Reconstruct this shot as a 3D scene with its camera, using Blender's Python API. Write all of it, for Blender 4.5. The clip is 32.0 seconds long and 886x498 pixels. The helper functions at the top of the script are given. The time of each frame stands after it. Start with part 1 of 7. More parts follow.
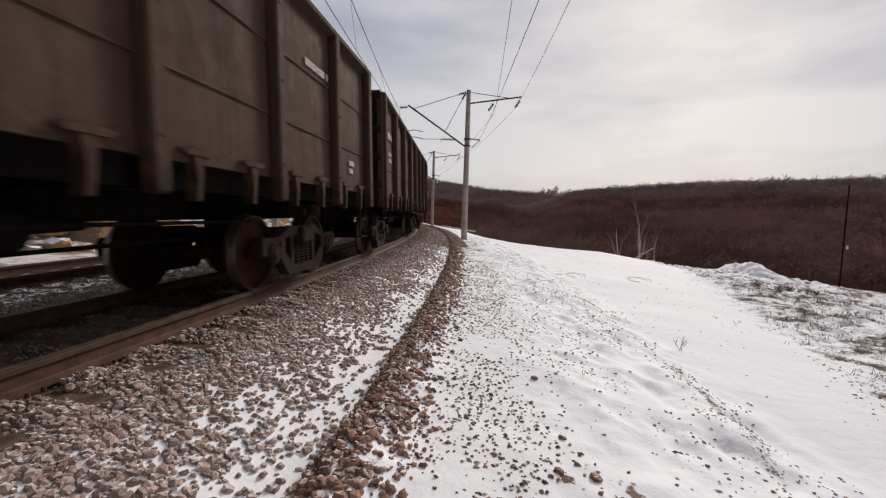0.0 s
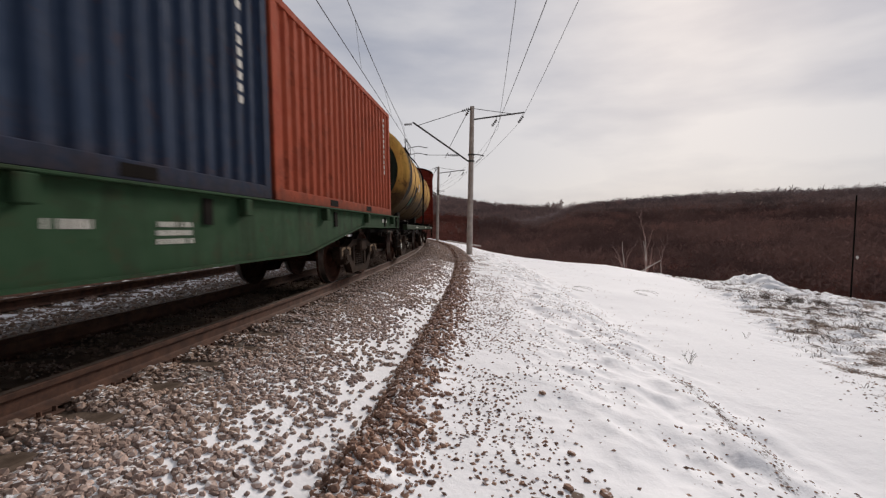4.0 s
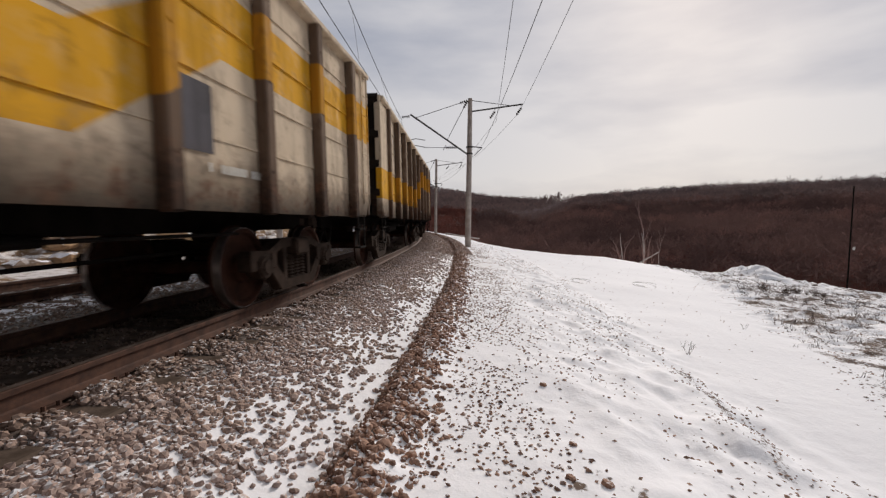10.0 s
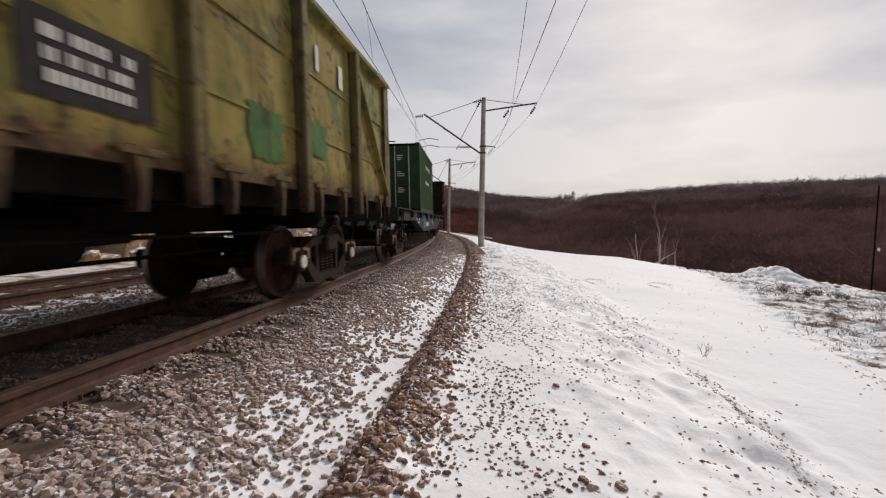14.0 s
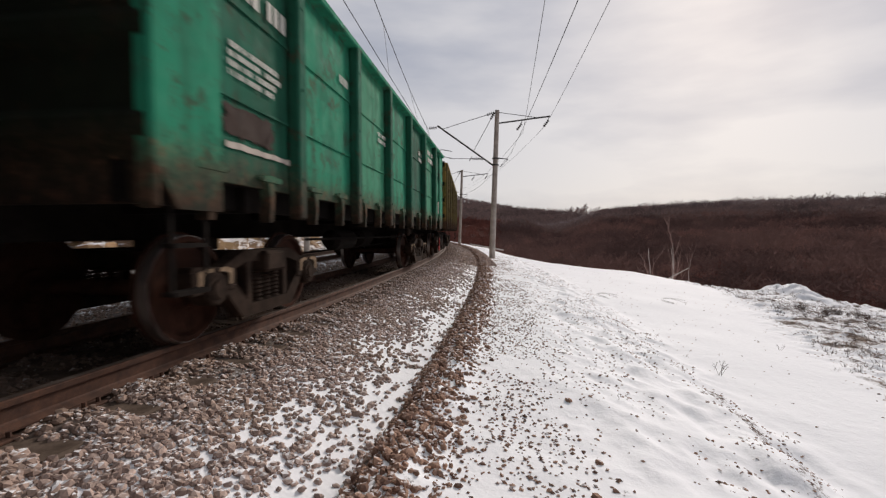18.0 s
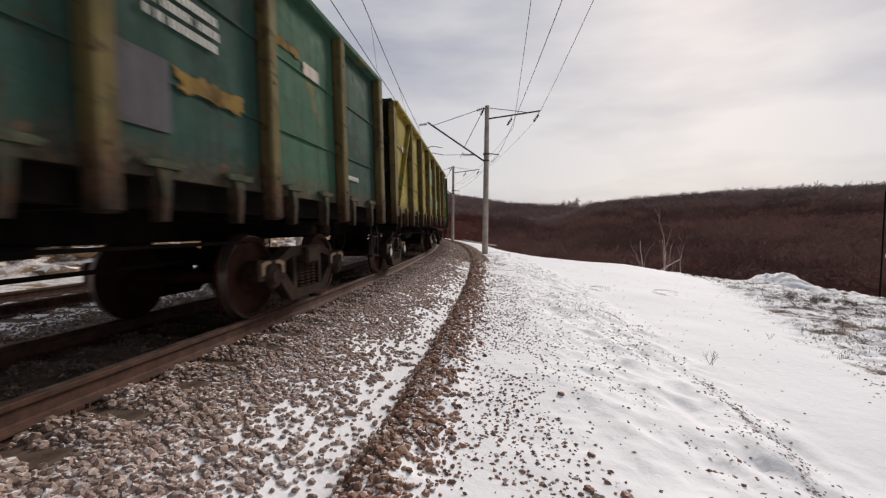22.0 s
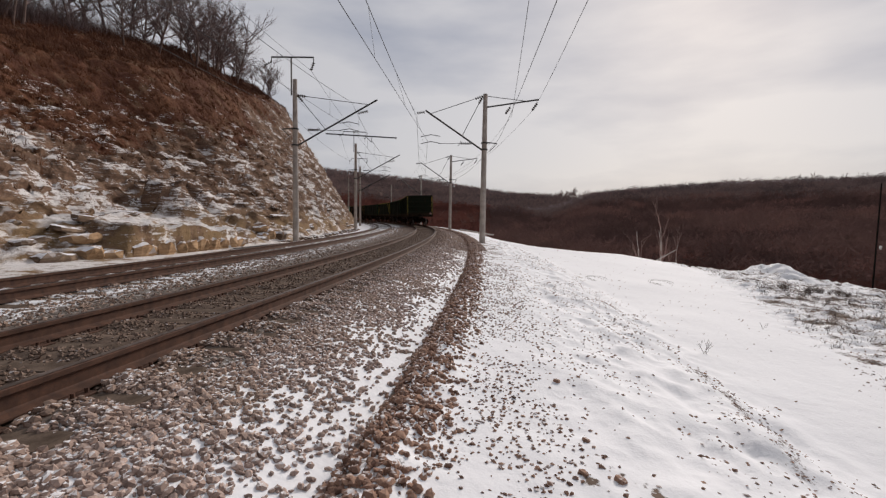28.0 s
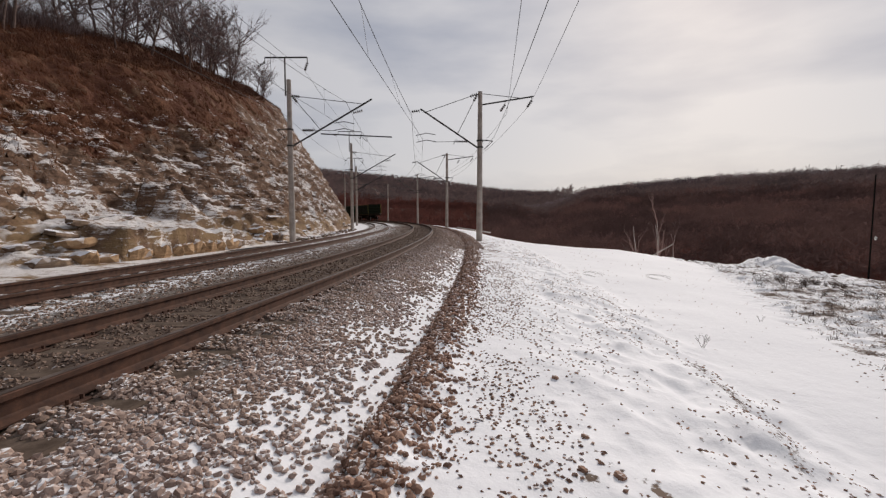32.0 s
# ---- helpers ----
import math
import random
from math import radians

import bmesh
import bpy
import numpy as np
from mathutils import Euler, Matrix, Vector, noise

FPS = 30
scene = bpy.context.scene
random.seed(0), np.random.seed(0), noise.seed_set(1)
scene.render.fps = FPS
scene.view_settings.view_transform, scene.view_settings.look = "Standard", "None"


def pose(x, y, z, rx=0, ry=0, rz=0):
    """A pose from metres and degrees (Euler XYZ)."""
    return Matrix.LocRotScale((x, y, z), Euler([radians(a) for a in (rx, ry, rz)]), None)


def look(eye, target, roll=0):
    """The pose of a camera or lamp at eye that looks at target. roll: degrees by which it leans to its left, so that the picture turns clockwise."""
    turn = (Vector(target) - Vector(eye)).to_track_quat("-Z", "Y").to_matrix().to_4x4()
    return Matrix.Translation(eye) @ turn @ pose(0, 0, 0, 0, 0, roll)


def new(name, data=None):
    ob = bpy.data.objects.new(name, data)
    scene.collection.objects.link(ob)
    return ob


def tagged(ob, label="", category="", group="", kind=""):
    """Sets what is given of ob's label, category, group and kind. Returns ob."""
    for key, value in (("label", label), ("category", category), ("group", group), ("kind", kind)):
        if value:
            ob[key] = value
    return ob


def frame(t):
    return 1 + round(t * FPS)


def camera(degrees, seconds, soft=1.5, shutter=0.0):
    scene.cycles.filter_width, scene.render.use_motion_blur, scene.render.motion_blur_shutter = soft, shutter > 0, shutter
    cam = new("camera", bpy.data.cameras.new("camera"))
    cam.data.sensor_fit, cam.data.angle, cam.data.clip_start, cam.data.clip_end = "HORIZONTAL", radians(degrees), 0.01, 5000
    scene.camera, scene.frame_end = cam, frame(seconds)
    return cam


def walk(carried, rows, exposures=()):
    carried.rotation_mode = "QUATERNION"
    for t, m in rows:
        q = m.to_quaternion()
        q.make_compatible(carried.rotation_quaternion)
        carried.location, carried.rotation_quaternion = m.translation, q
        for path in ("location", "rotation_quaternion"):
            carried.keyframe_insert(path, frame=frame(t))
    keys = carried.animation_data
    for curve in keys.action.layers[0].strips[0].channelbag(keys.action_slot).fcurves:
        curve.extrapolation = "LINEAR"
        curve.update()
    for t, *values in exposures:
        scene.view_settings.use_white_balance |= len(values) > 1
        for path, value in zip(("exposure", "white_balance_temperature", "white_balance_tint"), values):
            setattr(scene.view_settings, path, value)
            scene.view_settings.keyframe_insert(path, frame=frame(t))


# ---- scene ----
# A freight train rounds a left-hand curve on a snowy double-track line below a rock cutting.
# World: z = 0 at the top of the outer rail, y ahead, x to the right.
cam = camera(90.0, 32.0, soft=1.3, shutter=0.18)
CAMERA_ROWS = [
    (0.0, 0.021, 0.045, 1.039, -1.85, -4.53, -1.65),
    (0.5, 0.019, 0.045, 1.041, -1.30, -4.37, -1.36),
    (1.0, 0.026, 0.029, 1.045, -1.35, -3.96, -1.02),
    (1.5, 0.026, 0.028, 1.044, -1.07, -3.85, -0.97),
    (2.0, 0.030, 0.031, 1.044, -0.56, -3.25, -1.04),
    (2.5, 0.029, 0.022, 1.048, -0.66, -3.18, -0.79),
    (3.0, 0.024, 0.019, 1.044, -1.05, -3.24, -0.77),
    (3.5, 0.020, 0.018, 1.047, -1.30, -2.94, -0.87),
    (5.5, 0.013, 0.001, 1.043, -0.58, -2.18, -1.33),
    (6.0, 0.004, -0.007, 1.050, -1.00, -2.07, -1.30),
    (6.5, 0.013, -0.006, 1.047, -0.78, -2.52, -0.78),
    (7.0, 0.017, -0.008, 1.050, -0.64, -2.74, -0.00),
    (7.5, 0.021, -0.006, 1.052, -0.34, -2.91, -0.05),
    (8.0, 0.018, 0.007, 1.052, -0.39, -3.34, -0.61),
    (8.5, 0.002, 0.006, 1.051, -0.78, -3.37, -1.00),
    (9.0, -0.005, 0.013, 1.049, -0.74, -3.44, -1.31),
    (9.5, -0.014, 0.016, 1.050, -1.33, -3.65, -1.47),
    (10.0, -0.008, 0.015, 1.049, -1.45, -3.56, -0.69),
    (10.5, 0.007, -0.003, 1.054, -0.79, -3.04, 0.42),
    (11.0, 0.020, 0.001, 1.052, -0.44, -3.01, 0.88),
    (11.5, 0.014, -0.003, 1.052, -0.52, -2.99, 0.91),
    (12.0, 0.016, -0.009, 1.052, -0.07, -2.89, 1.25),
    (12.5, 0.010, -0.005, 1.056, -0.31, -2.77, 0.99),
    (13.0, 0.006, -0.003, 1.058, 0.04, -3.29, -0.06),
    (13.5, 0.004, 0.004, 1.048, -0.20, -3.39, -0.61),
    (14.0, -0.005, 0.012, 1.051, 0.24, -3.65, -0.78),
    (14.5, 0.001, 0.011, 1.049, -0.02, -3.18, -1.11),
    (16.5, -0.017, -0.002, 1.054, -0.38, -3.02, -1.23),
    (17.0, -0.019, -0.004, 1.052, -0.10, -2.92, -1.32),
    (17.5, -0.019, -0.002, 1.049, 0.62, -2.51, -1.37),
    (18.0, -0.035, -0.002, 1.052, 1.66, -2.28, -1.78),
    (18.5, -0.021, -0.009, 1.055, 1.91, -2.77, -1.18),
    (19.0, -0.016, -0.012, 1.066, 1.59, -2.17, -1.02),
    (19.5, -0.013, -0.013, 1.055, 1.37, -1.99, -1.58),
    (20.0, -0.003, -0.003, 1.056, 1.27, -2.50, -0.96),
    (20.5, 0.008, 0.001, 1.058, 1.25, -2.51, -0.35),
    (21.0, -0.010, 0.006, 1.054, 0.82, -3.40, -0.81),
    (21.5, -0.010, -0.006, 1.062, 0.92, -3.04, -0.94),
    (22.0, -0.006, -0.005, 1.060, 0.75, -2.71, -0.59),
    (22.5, -0.001, 0.005, 1.054, 0.32, -3.37, -0.96),
    (23.0, 0.001, -0.007, 1.064, 0.01, -3.52, -0.37),
    (23.5, 0.009, -0.009, 1.057, 0.03, -2.88, -0.63),
    (24.0, 0.004, -0.015, 1.061, 0.13, -2.76, -0.53),
    (24.5, -0.001, -0.021, 1.061, -0.13, -2.72, -0.60),
    (25.0, -0.012, -0.028, 1.059, -0.60, -2.65, -1.16),
    (25.5, -0.009, -0.023, 1.056, -0.93, -3.07, -0.93),
    (27.5, -0.012, -0.024, 1.054, 0.05, -3.60, -1.11),
    (28.0, -0.013, -0.013, 1.048, 0.39, -4.09, -0.96),
    (28.5, -0.016, -0.007, 1.048, 0.30, -3.80, -1.18),
    (29.0, -0.011, -0.005, 1.050, 0.21, -4.21, -0.77),
    (29.5, -0.010, 0.002, 1.048, 0.30, -4.37, -0.57),
    (30.0, -0.005, -0.004, 1.047, 0.11, -4.37, -0.42),
    (30.5, 0.005, -0.005, 1.049, -0.02, -4.10, -0.17),
    (31.0, -0.001, -0.001, 1.049, -0.11, -3.91, -0.37),
    (31.5, 0.003, 0.001, 1.046, 0.08, -3.99, -0.16),
    (32.0, -0.000, 0.001, 1.048, -0.00, -4.29, 0.00),
]
walk(cam, [(t, pose(x, y, z, 90 + pitch, roll, yaw)) for t, x, y, z, yaw, pitch, roll in CAMERA_ROWS],
     exposures=[(t, e, 6690.0, 13.0) for t, e in ((0.0, 0.12), (9.0, 0.09), (13.0, 0.14), (20.0, 0.17), (24.2, 0.15), (25.2, 0.08), (32.0, 0.07))])

# ---------------------------------------------------------------- light
SUN_AZ, SUN_EL = 30.0, 27.0          # degrees right of ahead, degrees up
world = bpy.data.worlds.new("winter_sky")
scene.world = world
world.use_nodes = True
wn, wl = world.node_tree.nodes, world.node_tree.links
wn.clear()
w_out = wn.new("ShaderNodeOutputWorld")
w_sky = wn.new("ShaderNodeTexSky")
w_sky.sky_type, w_sky.sun_disc = "NISHITA", False
w_sky.sun_elevation, w_sky.sun_rotation = radians(SUN_EL), radians(SUN_AZ)
w_sky.air_density, w_sky.dust_density, w_sky.ozone_density = 1.0, 2.0, 1.0
w_bg = wn.new("ShaderNodeBackground")
w_bg.inputs["Strength"].default_value = 0.12
w_cloud = wn.new("ShaderNodeBackground")
w_cloud.inputs["Strength"].default_value = 0.65
w_mix = wn.new("ShaderNodeMixShader")
w_co = wn.new("ShaderNodeTexCoord")
w_map = wn.new("ShaderNodeMapping")
w_map.inputs["Scale"].default_value = (1.0, 1.0, 3.6)
w_map.inputs["Rotation"].default_value = (0.1, 0.25, 0.4)
w_noise = wn.new("ShaderNodeTexNoise")
w_noise.inputs["Scale"].default_value, w_noise.inputs["Detail"].default_value = 1.7, 6.0
w_noise.inputs["Roughness"].default_value = 0.5
w_ramp = wn.new("ShaderNodeValToRGB")
w_ramp.color_ramp.elements[0].position, w_ramp.color_ramp.elements[0].color = 0.39, (0.55, 0.60, 0.71, 1)
w_ramp.color_ramp.elements[1].position, w_ramp.color_ramp.elements[1].color = 0.60, (0.90, 0.92, 0.965, 1)
w_mix.inputs["Fac"].default_value = 0.93
wl.new(w_co.outputs["Generated"], w_map.inputs["Vector"])
wl.new(w_map.outputs["Vector"], w_noise.inputs["Vector"])
wl.new(w_noise.outputs["Fac"], w_ramp.inputs["Fac"])
w_dot = wn.new("ShaderNodeVectorMath")
w_dot.operation = "DOT_PRODUCT"
w_dot.inputs[1].default_value = (math.sin(radians(SUN_AZ)) * math.cos(radians(SUN_EL)), math.cos(radians(SUN_AZ)) * math.cos(radians(SUN_EL)), math.sin(radians(SUN_EL)))
w_norm = wn.new("ShaderNodeVectorMath")
w_norm.operation = "NORMALIZE"
w_curve = wn.new("ShaderNodeValToRGB")
for pos_, val_ in ((0.55, 0.86), (0.80, 0.92), (1.0, 1.12)):
    w_curve.color_ramp.elements.new(pos_)
for el_, (pos_, val_) in zip(w_curve.color_ramp.elements, ((0.0, 0.09), (0.36, 0.20), (0.60, 0.86), (0.80, 0.88), (1.0, 0.96))):
    el_.position, el_.color = pos_, (val_, val_, val_, 1)
w_half = wn.new("ShaderNodeMapRange")
w_half.inputs["From Min"].default_value, w_half.inputs["From Max"].default_value = -1.0, 1.0
w_mul = wn.new("ShaderNodeMix")
w_mul.data_type, w_mul.blend_type = "RGBA", "MULTIPLY"
w_mul.inputs[0].default_value = 1.0
wl.new(w_co.outputs["Generated"], w_norm.inputs[0])
wl.new(w_norm.outputs["Vector"], w_dot.inputs[0])
wl.new(w_dot.outputs["Value"], w_half.inputs["Value"])
wl.new(w_half.outputs["Result"], w_curve.inputs["Fac"])
wl.new(w_ramp.outputs["Color"], w_mul.inputs[6])
wl.new(w_curve.outputs["Color"], w_mul.inputs[7])
wl.new(w_mul.outputs[2], w_cloud.inputs["Color"])
wl.new(w_sky.outputs["Color"], w_bg.inputs["Color"])
wl.new(w_bg.outputs["Background"], w_mix.inputs[1])
wl.new(w_cloud.outputs["Background"], w_mix.inputs[2])
wl.new(w_mix.outputs["Shader"], w_out.inputs["Surface"])
sun = new("sun", bpy.data.lights.new("sun", "SUN"))
sun.data.energy, sun.data.angle, sun.data.color = 2.45, radians(14), (1.0, 0.93, 0.85)
a_, e_ = radians(SUN_AZ), radians(SUN_EL)
sun.matrix_world = look((0, 0, 60), (-math.sin(a_) * math.cos(e_) * 60, -math.cos(a_) * math.cos(e_) * 60, 60 - math.sin(e_) * 60))

# ---------------------------------------------------------------- the line
CX, CY, RAD = -191.345, 28.981, 189.779      # centre and radius of the near track's axis
SPACING, CANT, GAUGE = 4.257, 0.054, 0.80    # track spacing, superelevation, half rail spacing
SPEED, TAIL = 12.044, -23.483                # train speed, arc of the train's tail at 24 s


def on_line(s, off=0.0, z=0.0):
    """A point at arc s of the near track, off metres outward (towards the snow side)."""
    a = s / RAD
    return Vector((CX + (RAD + off) * math.cos(a), CY + (RAD + off) * math.sin(a), z))


def to_line(x, y):
    dx, dy = x - CX, y - CY
    return np.arctan2(dy, dx) * RAD, np.hypot(dx, dy) - RAD


# ---------------------------------------------------------------- mesh helpers
class Shape:
    """Collects vertices and faces for one mesh."""

    def __init__(self):
        self.v, self.f = [], []

    def add(self, verts, faces):
        n = len(self.v)
        self.v += [tuple(p) for p in verts]
        self.f += [tuple(i + n for i in q) for q in faces]
        return self

    def box(self, x0, x1, y0, y1, z0, z1, cut=0.0):
        """A box, its edges along y and z cut off by `cut`."""
        if cut <= 0:
            v = [(x, y, z) for z in (z0, z1) for y in (y0, y1) for x in (x0, x1)]
            return self.add(v, [(0, 2, 3, 1), (4, 5, 7, 6), (0, 1, 5, 4), (2, 6, 7, 3), (0, 4, 6, 2), (1, 3, 7, 5)])
        c = min(cut, (x1 - x0) / 2.2, (y1 - y0) / 2.2, (z1 - z0) / 2.2)
        v = []
        for sx in (0, 1):
            for sy in (0, 1):
                for sz in (0, 1):
                    X, Y, Z = (x0, x1)[sx], (y0, y1)[sy], (z0, z1)[sz]
                    dx, dy, dz = c * (1 - 2 * sx), c * (1 - 2 * sy), c * (1 - 2 * sz)
                    v += [(X, Y + dy, Z + dz), (X + dx, Y, Z + dz), (X + dx, Y + dy, Z)]
        i = lambda sx, sy, sz, k: (sx * 4 + sy * 2 + sz) * 3 + k
        f = [(i(s, 0, 0, 0), i(s, 0, 1, 0), i(s, 1, 1, 0), i(s, 1, 0, 0))[::1 if s == 0 else -1] for s in (0, 1)]
        f += [(i(0, s, 0, 1), i(1, s, 0, 1), i(1, s, 1, 1), i(0, s, 1, 1))[::1 if s == 0 else -1] for s in (0, 1)]
        f += [(i(0, 0, s, 2), i(0, 1, s, 2), i(1, 1, s, 2), i(1, 0, s, 2))[::1 if s == 0 else -1] for s in (0, 1)]
        for a in (0, 1):
            for b in (0, 1):
                f.append((i(a, b, 0, 0), i(a, b, 1, 0), i(a, b, 1, 1), i(a, b, 0, 1)))
                f.append((i(a, 0, b, 0), i(a, 0, b, 2), i(a, 1, b, 2), i(a, 1, b, 0)))
                f.append((i(0, a, b, 1), i(0, a, b, 2), i(1, a, b, 2), i(1, a, b, 1)))
                for s in (0, 1):
                    f.append((i(a, b, s, 0), i(a, b, s, 1), i(a, b, s, 2)))
        return self.add(v, f)

    def beam(self, p, q, r, n=6, r2=None, caps=True):
        """A round bar from p to q."""
        p, q = Vector(p), Vector(q)
        r2 = r if r2 is None else r2
        d = (q - p).normalized()
        u = d.orthogonal().normalized()
        w = d.cross(u)
        v = []
        for c, rr in ((p, r), (q, r2)):
            v += [c + (u * math.cos(k * math.tau / n) + w * math.sin(k * math.tau / n)) * rr for k in range(n)]
        f = [(k, (k + 1) % n, n + (k + 1) % n, n + k) for k in range(n)]
        if caps:
            f += [tuple(range(n))[::-1], tuple(range(n, 2 * n))]
        return self.add(v, f)

    def bar(self, p, q, w, h, up=(0, 0, 1)):
        """A flat bar from p to q, w wide and h high."""
        p, q = Vector(p), Vector(q)
        d = (q - p).normalized()
        s = d.cross(Vector(up))
        s = s.normalized() if s.length > 1e-4 else d.orthogonal().normalized()
        t = s.cross(d)
        v = [c + s * a * w / 2 + t * b * h / 2 for c in (p, q) for a, b in ((-1, -1), (1, -1), (1, 1), (-1, 1))]
        return self.add(v, [(0, 1, 5, 4), (1, 2, 6, 5), (2, 3, 7, 6), (3, 0, 4, 7), (3, 2, 1, 0), (4, 5, 6, 7)])

    def turned(self, profile, axis="X", n=20, centre=(0, 0, 0), closed=False):
        """A body of revolution: profile of (along, radius)."""
        v = []
        for a, r in profile:
            for k in range(n):
                c, s = math.cos(k * math.tau / n) * r, math.sin(k * math.tau / n) * r
                p = {"X": (a, c, s), "Y": (c, a, s), "Z": (c, s, a)}[axis]
                v.append((p[0] + centre[0], p[1] + centre[1], p[2] + centre[2]))
        m = len(profile)
        f = [(j * n + k, j * n + (k + 1) % n, (j + 1) * n + (k + 1) % n, (j + 1) * n + k) for j in range(m - 1) for k in range(n)]
        if closed:
            f += [((m - 1) * n + k, (m - 1) * n + (k + 1) % n, (k + 1) % n, k) for k in range(n)]
        else:
            f += [tuple(range(n))[::-1], tuple(range((m - 1) * n, m * n))]
        return self.add(v, f)

    def tube(self, pts, r, n=5):
        """A round wire or hose bent along the points."""
        pts = [Vector(p) for p in pts]
        v, f, m = [], [], len(pts)
        for i, p in enumerate(pts):
            d = (pts[min(i + 1, m - 1)] - pts[max(i - 1, 0)]).normalized()
            u = d.cross(Vector((0, 0, 1)) if abs(d.z) < 0.95 else Vector((1, 0, 0))).normalized()
            w = d.cross(u)
            v += [p + (u * math.cos(k * math.tau / n) + w * math.sin(k * math.tau / n)) * r for k in range(n)]
        f = [(i * n + k, i * n + (k + 1) % n, (i + 1) * n + (k + 1) % n, (i + 1) * n + k) for i in range(m - 1) for k in range(n)]
        return self.add(v, f)

    def prism(self, outline, x0, x1):
        """A flat plate: outline of (y, z), from x0 to x1."""
        n = len(outline)
        v = [(x0, y, z) for y, z in outline] + [(x1, y, z) for y, z in outline]
        return self.add(v, [tuple(range(n))[::-1], tuple(range(n, 2 * n))] + [(k, (k + 1) % n, n + (k + 1) % n, n + k) for k in range(n)])

    def mesh(self, name, mat, smooth=False):
        me = bpy.data.meshes.new(name)
        me.from_pydata(self.v, [], self.f)
        if mat:
            me.materials.append(mat)
        bm = bmesh.new()
        bm.from_mesh(me)
        bmesh.ops.recalc_face_normals(bm, faces=bm.faces)
        bm.to_mesh(me)
        bm.free()
        if smooth:
            me.shade_smooth()
        me.update()
        return me


def part(name, shape, mat, parent, label="", smooth=False, at=None):
    """Links a shape (or a ready mesh) as one mesh object under a thing or part."""
    me = shape.mesh(name, mat, smooth) if isinstance(shape, Shape) else shape
    ob = new(name, me)
    ob.parent = parent
    if at is not None:
        ob.matrix_basis = at
    return tagged(ob, label)


def thing(name, label, category, group="", kind="", at=None):
    ob = new(name)
    ob.empty_display_size = 0.3
    if at is not None:
        ob.matrix_basis = at
    return tagged(ob, label, category, group, kind)


def raw_mesh(name, co, faces, mat, smooth=True):
    """A mesh from arrays; faces all of one size."""
    me = bpy.data.meshes.new(name)
    co, faces = np.asarray(co, np.float32), np.asarray(faces, np.int32)
    me.vertices.add(len(co))
    me.vertices.foreach_set("co", co.ravel())
    k = faces.shape[1]
    me.loops.add(faces.size)
    me.loops.foreach_set("vertex_index", faces.ravel())
    me.polygons.add(len(faces))
    me.polygons.foreach_set("loop_start", np.arange(0, faces.size, k, dtype=np.int32))
    me.update(calc_edges=True)
    me.polygons.foreach_set("use_smooth", np.full(len(faces), smooth))
    me.materials.append(mat)
    me.update()
    return me


def grid_faces(n, m):
    i = np.arange(n - 1)[:, None] * m + np.arange(m - 1)[None]
    return np.stack([i, i + m, i + m + 1, i + 1], -1).reshape(-1, 4)


_tab = np.random.RandomState(5).rand(256, 256)


def vnoise(x, y):
    """Smooth value noise, 0 to 1, on arrays."""
    xi, yi = np.floor(x).astype(int), np.floor(y).astype(int)
    fx, fy = x - xi, y - yi
    fx, fy = fx * fx * (3 - 2 * fx), fy * fy * (3 - 2 * fy)
    g = lambda a, b: _tab[a % 256, b % 256]
    return (g(xi, yi) * (1 - fx) + g(xi + 1, yi) * fx) * (1 - fy) + (g(xi, yi + 1) * (1 - fx) + g(xi + 1, yi + 1) * fx) * fy


def fbm(x, y, octaves=4):
    v, a, t = 0.0, 0.5, 0.0
    for k in range(octaves):
        v = v + a * vnoise(x * 2 ** k + 17.3 * k, y * 2 ** k + 9.1 * k)
        t += a
        a *= 0.5
    return v / t


def smooth_step(a, b, x):
    t = np.clip((x - a) / (b - a), 0, 1)
    return t * t * (3 - 2 * t)


